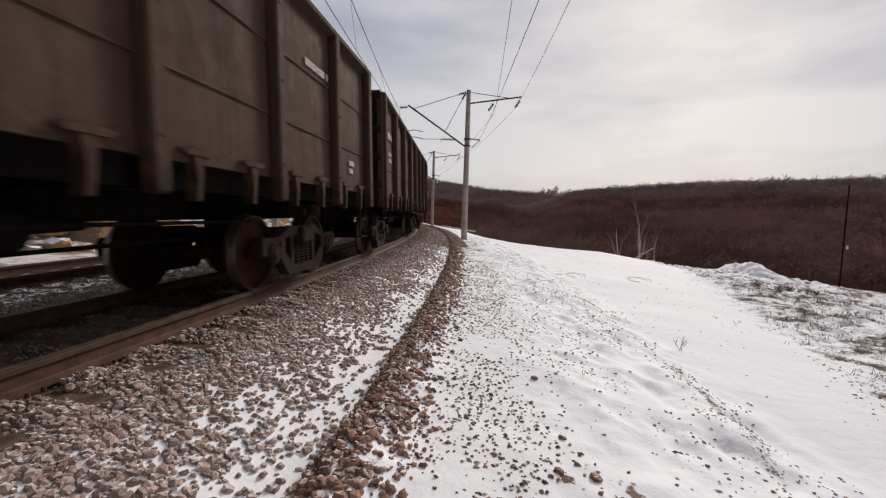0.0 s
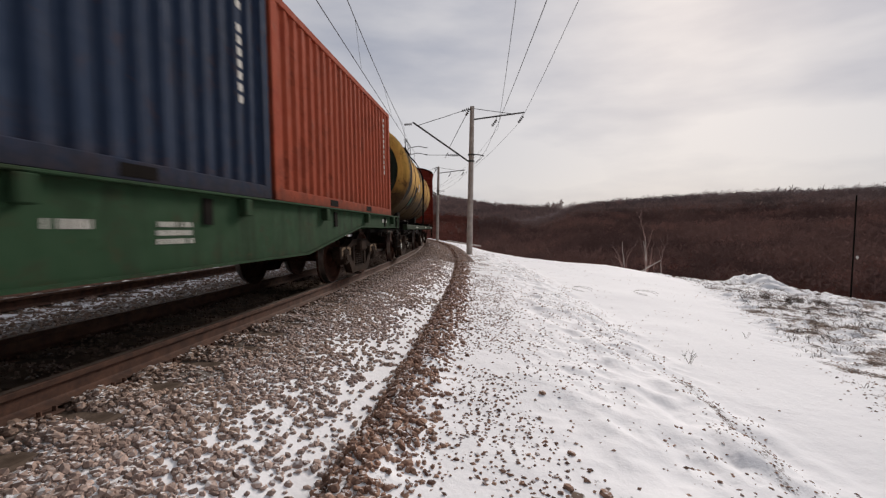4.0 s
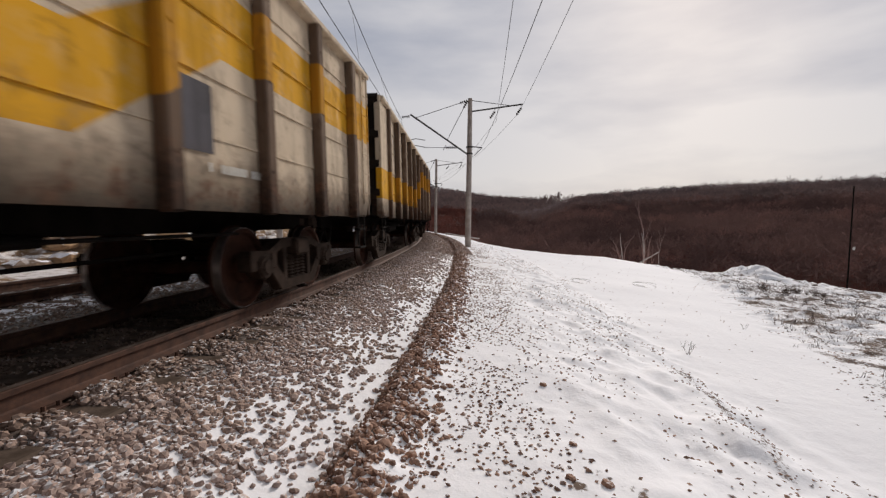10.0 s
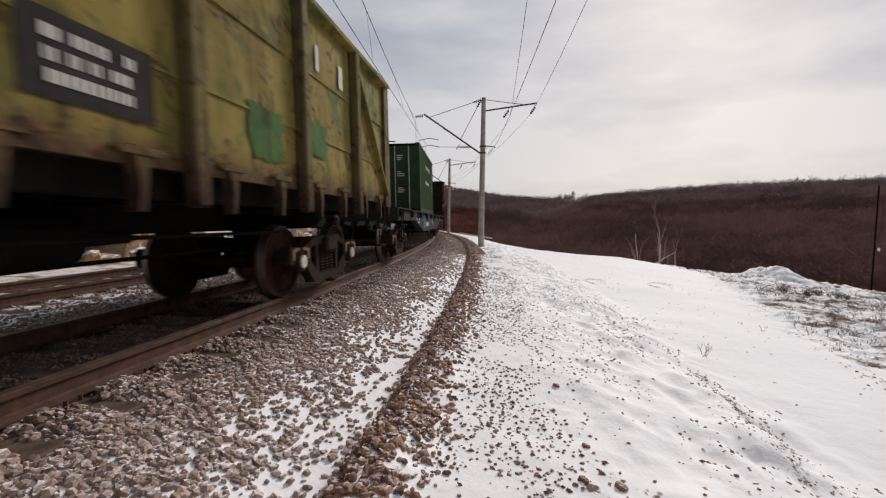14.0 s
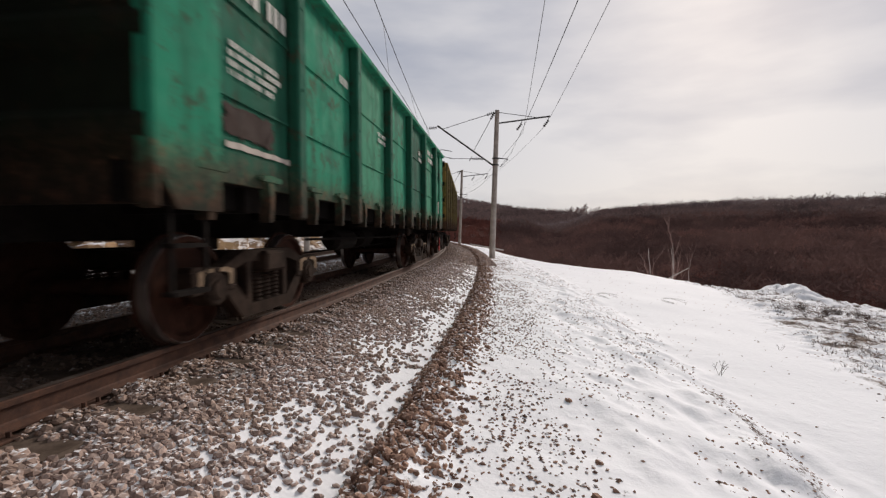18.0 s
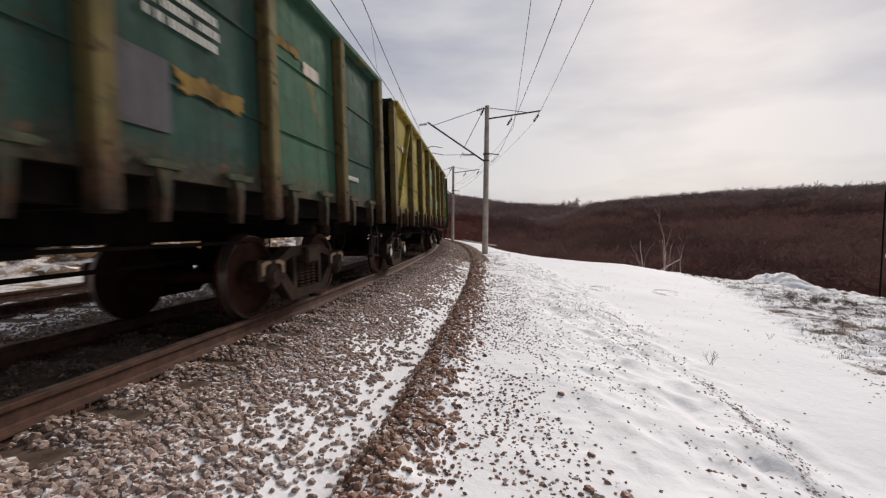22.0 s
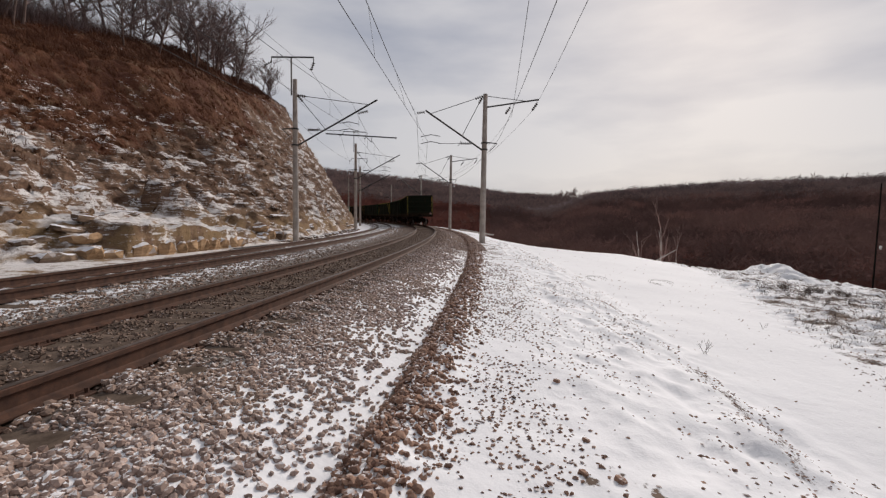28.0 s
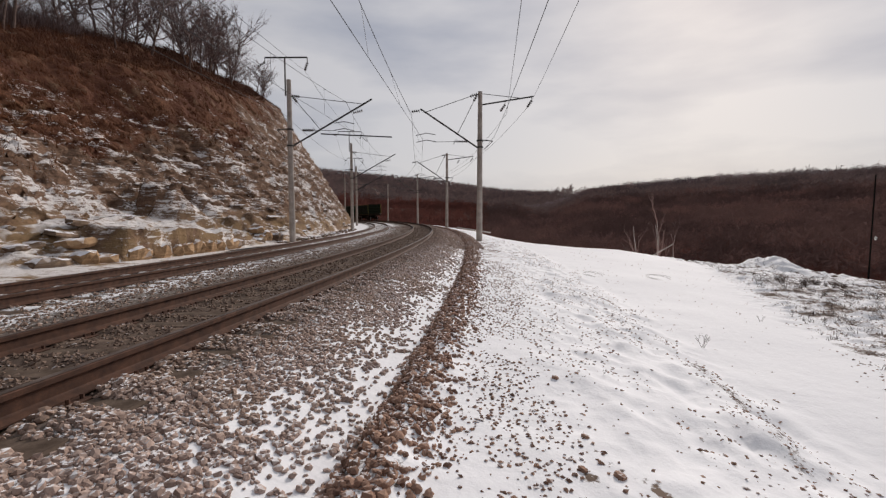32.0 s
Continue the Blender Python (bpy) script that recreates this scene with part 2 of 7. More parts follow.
# ---------------------------------------------------------------- materials
class Nodes:
    """A small writer of node materials."""

    def __init__(self, name, rough=0.8, metal=0.0, spec=0.3):
        self.mat = bpy.data.materials.new(name)
        self.mat.use_nodes = True
        self.n, self.l = self.mat.node_tree.nodes, self.mat.node_tree.links
        self.b = self.n["Principled BSDF"]
        self.b.inputs["Roughness"].default_value = rough
        self.b.inputs["Metallic"].default_value = metal
        self.b.inputs["Specular IOR Level"].default_value = spec

    def set(self, node, key, value):
        if isinstance(value, bpy.types.NodeSocket):
            self.l.new(value, node.inputs[key])
        else:
            node.inputs[key].default_value = value

    def coords(self, kind="Object", scale=(1, 1, 1), rot=(0, 0, 0)):
        c = self.n.new("ShaderNodeTexCoord")
        m = self.n.new("ShaderNodeMapping")
        m.inputs["Scale"].default_value = scale
        m.inputs["Rotation"].default_value = rot
        self.l.new(c.outputs[kind], m.inputs["Vector"])
        return m.outputs["Vector"]

    def world_coords(self, scale=(1, 1, 1)):
        c = self.n.new("ShaderNodeNewGeometry")
        m = self.n.new("ShaderNodeMapping")
        m.inputs["Scale"].default_value = scale
        self.l.new(c.outputs["Position"], m.inputs["Vector"])
        return m.outputs["Vector"]

    def noise(self, vec, scale, detail=4.0, rough=0.55, dist=0.0):
        t = self.n.new("ShaderNodeTexNoise")
        self.l.new(vec, t.inputs["Vector"])
        for k, v in (("Scale", scale), ("Detail", detail), ("Roughness", rough), ("Distortion", dist)):
            t.inputs[k].default_value = v
        return t.outputs["Fac"]

    def voronoi(self, vec, scale, out="Color"):
        t = self.n.new("ShaderNodeTexVoronoi")
        self.l.new(vec, t.inputs["Vector"])
        t.inputs["Scale"].default_value = scale
        return t.outputs[out]

    def ramp(self, fac, a, b, lo=0.0, hi=1.0):
        t = self.n.new("ShaderNodeMapRange")
        t.inputs["From Min"].default_value, t.inputs["From Max"].default_value = a, b
        t.inputs["To Min"].default_value, t.inputs["To Max"].default_value = lo, hi
        self.l.new(fac, t.inputs["Value"])
        return t.outputs["Result"]

    def mix(self, fac, a, b):
        t = self.n.new("ShaderNodeMix")
        t.data_type = "RGBA"
        self.set(t, 0, fac)
        for key, v in ((6, a), (7, b)):
            if isinstance(v, bpy.types.NodeSocket):
                self.l.new(v, t.inputs[key])
            else:
                t.inputs[key].default_value = (*v, 1)
        return t.outputs[2]

    def math(self, op, a, b=0.0, clamp=False):
        t = self.n.new("ShaderNodeMath")
        t.operation, t.use_clamp = op, clamp
        self.set(t, 0, a)
        self.set(t, 1, b)
        return t.outputs[0]

    def axis(self, vec):
        t = self.n.new("ShaderNodeSeparateXYZ")
        self.l.new(vec, t.inputs[0])
        return t.outputs

    def normal_z(self):
        g = self.n.new("ShaderNodeNewGeometry")
        t = self.n.new("ShaderNodeSeparateXYZ")
        self.l.new(g.outputs["Normal"], t.inputs[0])
        return t.outputs[2]

    def random(self, kind="object"):
        if kind == "object":
            return self.n.new("ShaderNodeObjectInfo").outputs["Random"]
        return self.n.new("ShaderNodeNewGeometry").outputs["Random Per Island"]

    def bump(self, height, strength=0.3, distance=0.02):
        t = self.n.new("ShaderNodeBump")
        t.inputs["Strength"].default_value, t.inputs["Distance"].default_value = strength, distance
        self.l.new(height, t.inputs["Height"])
        self.l.new(t.outputs["Normal"], self.b.inputs["Normal"])
        return self

    def done(self, colour=None, rough=None):
        if colour is not None:
            if isinstance(colour, bpy.types.NodeSocket):
                self.l.new(colour, self.b.inputs["Base Color"])
            else:
                self.b.inputs["Base Color"].default_value = (*colour, 1)
        if rough is not None:
            self.set(self.b, "Roughness", rough)
        return self.mat


def plain(name, a, b, rough=0.7, metal=0.0, scale=6.0, bump=0.15):
    """Two tones of one surface at two scales."""
    m = Nodes(name, rough, metal, 0.14 if rough < 0.7 else 0.04)
    co = m.coords()
    f1, f2 = m.noise(co, scale), m.noise(co, scale * 7, 3)
    col = m.mix(m.ramp(f1, 0.35, 0.65), a, b)
    col = m.mix(m.ramp(f2, 0.45, 0.75, 0, 0.35), col, tuple(0.55 * c for c in a))
    m.bump(f2, bump, 0.01)
    return m.done(col, m.ramp(f1, 0.3, 0.7, max(rough - 0.1, 0.05), min(rough + 0.12, 1)))


SNOW = (0.90, 0.905, 0.925)


def ground_material():
    m = Nodes("snow_and_gravel", 0.75, spec=0.12)
    co = m.world_coords()
    big, mid, fine = m.noise(co, 0.55, 5), m.noise(co, 3.2, 6, 0.65), m.noise(co, 30, 3, 0.6)
    at = m.n.new("ShaderNodeAttribute")
    at.attribute_name = "cover"
    cover = at.outputs["Fac"]                       # 1: closed snow, 0: bare stone bed
    cell = m.voronoi(co, 24, "Color")
    bed = m.mix(m.ramp(m.axis(cell)[0], 0.2, 0.9), (0.085, 0.068, 0.058), (0.24, 0.205, 0.18))
    t = m.math("ADD", m.math("MULTIPLY", mid, 0.55), m.math("MULTIPLY", fine, 0.45))
    edge = m.math("SUBTRACT", m.math("ADD", cover, m.math("MULTIPLY", m.math("SUBTRACT", t, 0.5), 1.9)), 0.5)
    snow = m.ramp(edge, -0.06, 0.10)
    tint = m.mix(m.ramp(big, 0.3, 0.7), (0.885, 0.89, 0.912), SNOW)
    at2 = m.n.new("ShaderNodeAttribute")
    at2.attribute_name = "earth"
    soil = m.mix(m.ramp(mid, 0.35, 0.6), (0.085, 0.060, 0.048), (0.20, 0.145, 0.112))
    col = m.mix(snow, m.mix(at2.outputs["Fac"], bed, soil), tint)
    h = m.math("ADD", m.math("MULTIPLY", m.noise(co, 7, 6, 0.6), 1.0), m.math("MULTIPLY", m.axis(cell)[1], m.ramp(snow, 0, 1, 0.5, 0.0)))
    m.bump(h, 0.26, 0.05)
    return m.done(col, m.ramp(snow, 0, 1, 0.9, 0.8))


def stone_material(name="crushed_stone", dust=0.0):
    m = Nodes(name, 0.88, spec=0.2)
    r = m.random("island")
    col = m.mix(m.ramp(r, 0.0, 1.0), (0.250, 0.180, 0.152), (0.560, 0.425, 0.365))
    co = m.world_coords()
    warm = m.ramp(m.noise(co, 0.8, 2), 0.42, 0.62)
    col = m.mix(m.math("MULTIPLY", warm, 0.5), col, (0.36, 0.250, 0.180))
    flat = m.n.new("ShaderNodeVectorMath")
    flat.operation = "MULTIPLY"
    flat.inputs[1].default_value = (1, 1, 0)
    m.l.new(co, flat.inputs[0])
    away = m.n.new("ShaderNodeVectorMath")
    away.operation = "DISTANCE"
    away.inputs[1].default_value = (CX, CY, 0)
    m.l.new(flat.outputs["Vector"], away.inputs[0])
    off = m.math("ADD", m.math("SUBTRACT", away.outputs["Value"], RAD), m.math("MULTIPLY", m.math("SUBTRACT", m.noise(co, 2.2, 3), 0.5), 1.1))
    col = m.mix(m.ramp(off, 0.9, 1.8, 0.62, 0.0), col, (0.235, 0.155, 0.108))      # brake dust beside the rail
    if dust:
        col = m.mix(dust, col, (0.105, 0.068, 0.050))
    col = m.mix(m.ramp(m.noise(co, 60, 3), 0.45, 0.7, 0, 0.35), col, (0.18, 0.155, 0.14))
    snow = m.math("MULTIPLY", m.ramp(m.normal_z(), 0.84, 0.95), m.ramp(m.noise(co, 12, 3), 0.47, 0.56))
    m.bump(m.noise(co, 90, 3), 0.4, 0.006)
    return m.done(m.mix(m.math("MULTIPLY", snow, 0.85 * (1 - dust)), col, SNOW))


def brown_stone_material():
    m = Nodes("brown_crushed_stone", 0.88, spec=0.2)
    r = m.random("island")
    col = m.mix(r, (0.150, 0.082, 0.060), (0.50, 0.315, 0.225))
    co = m.world_coords()
    col = m.mix(m.ramp(m.noise(co, 50, 3), 0.4, 0.7, 0, 0.4), col, (0.17, 0.115, 0.095))
    snow = m.math("MULTIPLY", m.ramp(m.normal_z(), 0.84, 0.95), m.ramp(m.noise(co, 9, 3), 0.49, 0.58))
    m.bump(m.noise(co, 90, 3), 0.4, 0.006)
    return m.done(m.mix(m.math("MULTIPLY", snow, 0.8), col, SNOW))


def slope_material():
    m = Nodes("rock_slope_with_snow", 0.9, spec=0.1)
    co = m.world_coords()
    x, y, zz = m.axis(co)
    dip = m.n.new("ShaderNodeMapping")
    dip.inputs["Rotation"].default_value = (0.0, 0.30, 0.0)
    dip.inputs["Scale"].default_value = (0.5, 0.5, 3.2)
    m.l.new(co, dip.inputs["Vector"])
    lay = m.noise(dip.outputs["Vector"], 1.0, 7, 0.65, 0.6)
    streak = m.noise(dip.outputs["Vector"], 3.4, 6, 0.68, 0.5)
    mid, fine = m.noise(co, 1.1, 6, 0.62), m.noise(co, 9, 5, 0.65)
    rock = m.mix(m.ramp(lay, 0.35, 0.65), (0.100, 0.058, 0.040), (0.265, 0.165, 0.112))
    rock = m.mix(m.ramp(fine, 0.42, 0.65, 0, 0.6), rock, (0.062, 0.042, 0.031))
    at = m.n.new("ShaderNodeAttribute")
    at.attribute_name = "grass"
    turf = m.mix(m.ramp(fine, 0.35, 0.65), (0.074, 0.032, 0.018), (0.205, 0.094, 0.052))
    turf = m.mix(m.ramp(m.noise(co, 0.30, 5, 0.65), 0.40, 0.60, 0, 0.8), turf, (0.088, 0.034, 0.022))
    turf = m.mix(m.ramp(m.noise(co, 0.75, 4, 0.6), 0.55, 0.68, 0, 0.6), turf, (0.20, 0.135, 0.085))
    g = m.ramp(m.math("ADD", at.outputs["Fac"], m.math("MULTIPLY", m.math("SUBTRACT", mid, 0.5), 1.7)), 0.32, 0.58)
    och = m.math("MULTIPLY", m.ramp(zz, 0.5, 1.6, 1.0, 0.0), m.ramp(mid, 0.36, 0.56))
    rock = m.mix(m.math("MULTIPLY", och, 0.7), rock, (0.30, 0.20, 0.105))
    col = m.mix(g, rock, turf)
    nz = m.normal_z()
    t = m.math("ADD", m.math("MULTIPLY", nz, 1.0), m.math("MULTIPLY", m.math("SUBTRACT", streak, 0.5), 3.4))
    t = m.math("ADD", t, m.math("MULTIPLY", m.math("SUBTRACT", m.noise(co, 0.42, 4, 0.55), 0.5), 3.2))
    t = m.math("ADD", t, m.math("MULTIPLY", m.math("SUBTRACT", fine, 0.5), 1.6))
    t = m.math("SUBTRACT", t, m.math("MULTIPLY", m.ramp(zz, 5.0, 12.0, 0.05, 0.75), at.outputs["Fac"]))
    flat = m.math("MULTIPLY", m.math("MULTIPLY", m.ramp(nz, 0.78, 0.93), m.ramp(zz, 0.9, 1.5, 0.9, 0.0)), m.ramp(m.noise(co, 1.3, 5, 0.65), 0.40, 0.52))
    snow = m.math("MAXIMUM", m.ramp(t, 0.80, 1.15, 0.0, 0.85), flat)
    m.bump(m.math("ADD", m.math("MULTIPLY", lay, 1.0), m.math("MULTIPLY", fine, 0.8)), 0.75, 0.10)
    return m.done(m.mix(snow, col, (0.78, 0.755, 0.745)))


def forest_material(name, a, b):
    m = Nodes(name, 0.95, spec=0.05)
    co = m.world_coords()
    mean = tuple((p + q) / 2 for p, q in zip(a, b))
    col = m.mix(m.random("island"), a, b)
    col = m.mix(m.ramp(m.noise(co, 0.016, 5, 0.6), 0.43, 0.57, 0, 0.9), col, (0.50 * mean[0], 0.52 * mean[1], 0.55 * mean[2]))
    col = m.mix(m.ramp(m.noise(co, 0.05, 4, 0.6), 0.52, 0.66, 0, 0.75), col, (1.45 * mean[0], 1.30 * mean[1], 1.25 * mean[2]))
    return m.done(col)


def far_ground_material():
    m = Nodes("forest_floor_far", 0.95, spec=0.05)
    co = m.world_coords()
    big, small = m.noise(co, 0.012, 5), m.noise(co, 0.35, 5, 0.7)
    col = m.mix(m.ramp(big, 0.38, 0.62), (0.17, 0.100, 0.082), (0.24, 0.155, 0.130))
    col = m.mix(m.ramp(small, 0.4, 0.66, 0, 0.5), col, (0.085, 0.058, 0.052))
    return m.done(col)


MAT_GROUND, MAT_STONE, MAT_BROWN = ground_material(), stone_material(), brown_stone_material()
MAT_DUSTY = stone_material("dusty_brown_crushed_stone", 0.55)
MAT_SLOPE, MAT_FAR = slope_material(), far_ground_material()
MAT_TWIG = forest_material("grey_brown_twigs", (0.255, 0.140, 0.115), (0.300, 0.172, 0.145))
MAT_SHRUB = forest_material("red_brown_shrubs", (0.235, 0.088, 0.066), (0.280, 0.108, 0.082))
MAT_BRUSH = forest_material("dark_red_brown_brushwood", (0.095, 0.044, 0.030), (0.190, 0.100, 0.068))
# far twigs are paler and greyer: distance haze is put into their colour
MAT_HAZY = forest_material("pale_haze_grey_brown_twigs", (0.290, 0.195, 0.172), (0.350, 0.242, 0.218))
MAT_PALE = forest_material("pale_haze_crest_twigs", (0.42, 0.32, 0.30), (0.50, 0.39, 0.37))
MAT_BARK = plain("dark_bark", (0.115, 0.080, 0.070), (0.20, 0.145, 0.125), 0.9, scale=3)
MAT_BIRCH = plain("pale_birch_bark", (0.42, 0.36, 0.33), (0.60, 0.54, 0.50), 0.85, scale=2)
MAT_GRASS = forest_material("dry_brown_grass", (0.090, 0.039, 0.022), (0.240, 0.110, 0.062))
MAT_CONCRETE = plain("weathered_concrete", (0.36, 0.315, 0.28), (0.52, 0.465, 0.42), 0.9, scale=2.5, bump=0.25)
MAT_STEEL = plain("dark_galvanised_steel", (0.055, 0.052, 0.052), (0.10, 0.095, 0.092), 0.6, 0.4, scale=5)
MAT_INSUL = plain("brown_glazed_insulator", (0.035, 0.025, 0.022), (0.06, 0.045, 0.04), 0.3, scale=9)
MAT_WHITE_INS = plain("white_porcelain", (0.55, 0.55, 0.52), (0.68, 0.68, 0.65), 0.3, scale=9)
MAT_WIRE = plain("dark_wire", (0.05, 0.05, 0.055), (0.08, 0.08, 0.085), 0.5, 0.5)


def rail_material():
    m = Nodes("rusty_rail", 0.8, spec=0.3)
    co = m.world_coords()
    f, g = m.noise(co, 9, 5), m.noise(co, 80, 3)
    col = m.mix(m.ramp(f, 0.35, 0.65), (0.055, 0.026, 0.017), (0.118, 0.055, 0.034))
    col = m.mix(m.ramp(g, 0.4, 0.7, 0, 0.5), col, (0.05, 0.03, 0.024))
    m.bump(g, 0.3, 0.004)
    return m.done(col)


MAT_RAIL = rail_material()
MAT_SHINE = plain("worn_running_surface", (0.10, 0.075, 0.062), (0.19, 0.15, 0.13), 0.5, 0.5, scale=4)
MAT_SLEEPER = plain("weathered_wooden_sleeper", (0.085, 0.062, 0.048), (0.165, 0.125, 0.100), 0.92, scale=5, bump=0.4)

# ---------------------------------------------------------------- ground of the line
S0, S1 = -75.0, 110.0


def edge_off(s):
    """Outer edge of the snowy ledge beside the line; beyond it the ground falls to the valley."""
    return np.interp(s, [-80, -9.5, -6.2, -4.6, -2.5, 0, 5, 20, 120], [40, 26, 21, 13.4, 11.9, 9.8, 7.4, 5.6, 5.2])


def ground_z(s, off):
    """Height of the ground beside and between the tracks."""
    z = np.interp(off, [-60, -9.5, -8.2, -7.2, -6.1, -5.4, -3.0, -2.2, -1.3, -1.0, -0.6, 0.6, 0.74, 0.87, 0.91, 1.05, 1.5, 2.0, 2.50, 2.76, 2.84, 2.92, 3.1, 3.35, 4.4, 5.3, 5.9, 6.35, 6.8, 9, 12, 20, 60],
                  [-0.6, -0.55, -0.52, -0.52, -0.44, -0.36, -0.30, -0.24, -0.235, -0.262, -0.245, -0.224, -0.218, -0.20, -0.178, -0.180, -0.200, -0.27, -0.42, -0.475, -0.42, -0.345, -0.335, -0.41, -0.46, -0.60, -0.74, -0.92, -0.965, -0.985, -1.0, -1.95, -5.0])
    wild = np.where(off > 8.0, smooth_step(rim_off(s) - 0.7, rim_off(s) + 0.7, off), 1.0)
    rough = (fbm(s * 1.7, off * 1.7, 4) - 0.5) * wild
    z = z + rough * np.interp(off, [-8, -6, 0, 1.2, 1.8, 2.5, 4.4, 5.6, 6.2, 6.6, 8.5, 9.5, 13, 18], [0.06, 0.02, 0.05, 0.05, 0.03, 0.02, 0.07, 0.16, 0.16, 0.03, 0.015, 0.12, 0.2, 0.3])
    z = z + (fbm(s * 0.35 + 40, off * 0.5, 3) - 0.5) * np.interp(off, [3, 4.6, 5.8, 6.6, 10, 14], [0.0, 0.12, 0.22, 0.14, 0.10, 0.14])
    # stones lie a little higher between the sleepers
    crib = np.cos((s + 31.0) * math.tau / 0.55)
    z = z - 0.020 * crib * (smooth_step(1.46, 1.36, np.abs(off)) + smooth_step(1.46, 1.36, np.abs(off + SPACING)))
    # wind-packed hummocks lying aslant on the bank
    z = z + (fbm((s - off * 0.9) * 1.2 + 7, (off + s * 0.35) * 3.0, 3) - 0.5) * np.interp(off, [4.1, 4.7, 5.9, 6.4, 6.9], [0.0, 0.13, 0.15, 0.10, 0.0])
    # small stony hummocks and hollows of the ridge
    z = z + (fbm(s * 4.0 + 3, off * 5.0, 3) - 0.5) * np.interp(off, [2.7, 2.9, 3.2, 3.4], [0.0, 0.10, 0.10, 0.0])
    e = edge_off(s)
    over = np.clip(off - e, 0, None)
    z = z - 0.62 * over * smooth_step(0, 3.5, over) 
    z = z + (fbm(s * 5.2 + 11, off * 5.2, 3) - 0.5) * wild * np.interp(off, [3.6, 4.6, 6.0, 6.7, 8.6, 9.8, 15, 24], [0.0, 0.05, 0.06, 0.004, 0.004, 0.13, 0.16, 0.25])
    return z


def rim_off(s):
    """Where the smooth snow ends and the rough, grassy edge of the ledge begins."""
    return np.clip(12.0 + 0.36 * (s + 11.9), 7.5, 13.4)


def mound_z(x, y):
    """The snow-covered spoil heap and the hummocks round it."""
    d = np.hypot((x - 16.6) / (1.0 + 0.55 * (x > 16.6)), (y - 22.4) / 1.6)
    d2 = np.hypot((x - 19.5) / 3.0, (y - 21.0) / 3.0)
    return 0.70 * np.exp(-d ** 1.5 * 1.25) * (0.62 + 0.7 * fbm(x * 1.9, y * 1.9, 4)) + 0.14 * np.exp(-d2 ** 2)


def build_ground():
    s = np.unique(np.concatenate([np.linspace(S0, -32, 60), np.arange(-32, -12, 0.05), np.arange(-12, 2, 0.09), np.arange(2, 8, 0.2), np.linspace(8, S1, 160)]))
    o = np.unique(np.concatenate([np.linspace(-14, -6, 20), np.linspace(-6, 1.2, 36), np.arange(1.2, 7, 0.055), np.arange(7, 8.6, 0.12), np.arange(8.6, 15, 0.07), np.arange(15, 22, 0.2), np.linspace(22, 60, 40)]))
    S, O = np.meshgrid(s, o, indexing="ij")
    X, Y = CX + (RAD + O) * np.cos(S / RAD), CY + (RAD + O) * np.sin(S / RAD)
    Z = ground_z(S, O) + mound_z(X, Y)
    me = raw_mesh("ground", np.stack([X, Y, Z], -1).reshape(-1, 3), grid_faces(len(s), len(o)), MAT_GROUND)
    cov = np.interp(O, [-9.6, -7.2, -6.4, -5.9, -2.6, -1.4, -0.9, 0.9, 1.3, 2.0, 2.40, 2.50, 2.74, 2.80, 2.92, 3.2, 3.38, 3.7, 4.4, 5.4, 5.9, 6.35, 6.7, 8.0],
                    [1.3, 1.3, 1.15, 0.45, 0.58, 0.20, -0.05, -0.05, 0.40, 0.80, 0.98, 1.10, 1.05, 0.20, 0.45, 0.75, 0.95, 0.98, 1.02, 1.0, 0.90, 0.95, 1.3, 1.4])
    side = smooth_step(-4.0, 10, S)
    cov = np.where((O > 1.2) & (O < 4.6), cov - 0.35 * side * smooth_step(1.2, 2.2, O), cov)
    rim = rim_off(S)
    st = smooth_step(rim - 0.4, rim + 0.8, O + (fbm(S * 1.3, O * 1.3, 3) - 0.5) * 1.6)
    heap = np.exp(-np.hypot((X - 16.55) / 1.3, (Y - 22.4) / 2.2) ** 2)
    cov = cov * (1 - st) + st * (0.24 + 0.70 * fbm(S * 2.2, O * 2.2, 4) + 0.24 * heap)
    cov = cov - 0.38 * np.exp(-((O - 6.1 - 0.5 * (fbm(S * 0.8, S * 0 + 3.3, 3) - 0.5)) / 0.13) ** 2) * smooth_step(0.42, 0.62, fbm(S * 0.9 + 5, O * 0.9, 3)) * (S < -8)
    earth = smooth_step(3.4, 4.4, O) + smooth_step(1.2, 0.85, np.abs(O))
    # a bare earthy scar in the trampled snow close by
    scar = np.exp(-((X - 1.22 - 0.35 * (2.4 - Y)) / 0.055) ** 2 - ((Y - 2.36) / 0.10) ** 2) + 0.9 * np.exp(-((X - 0.86) / 0.05) ** 2 - ((Y - 2.46) / 0.05) ** 2)
    crack = np.exp(-((X - 1.16 - 0.75 * (2.5 - Y) - 0.05 * np.sin(Y * 14)) / 0.022) ** 2) * smooth_step(2.42, 2.5, Y) * smooth_step(2.95, 2.8, Y)
    cov = cov - 1.2 * scar - 0.75 * crack
    for nm, val in (("cover", cov), ("earth", earth)):
        a = me.attributes.new(nm, "FLOAT", "POINT")
        a.data.foreach_set("value", val.astype(np.float32).ravel())
    ob = new("ground", me)
    return tagged(ob, "snowy ledge and crushed-stone track bed along the line", "ground", kind="structure")


GROUND = build_ground()


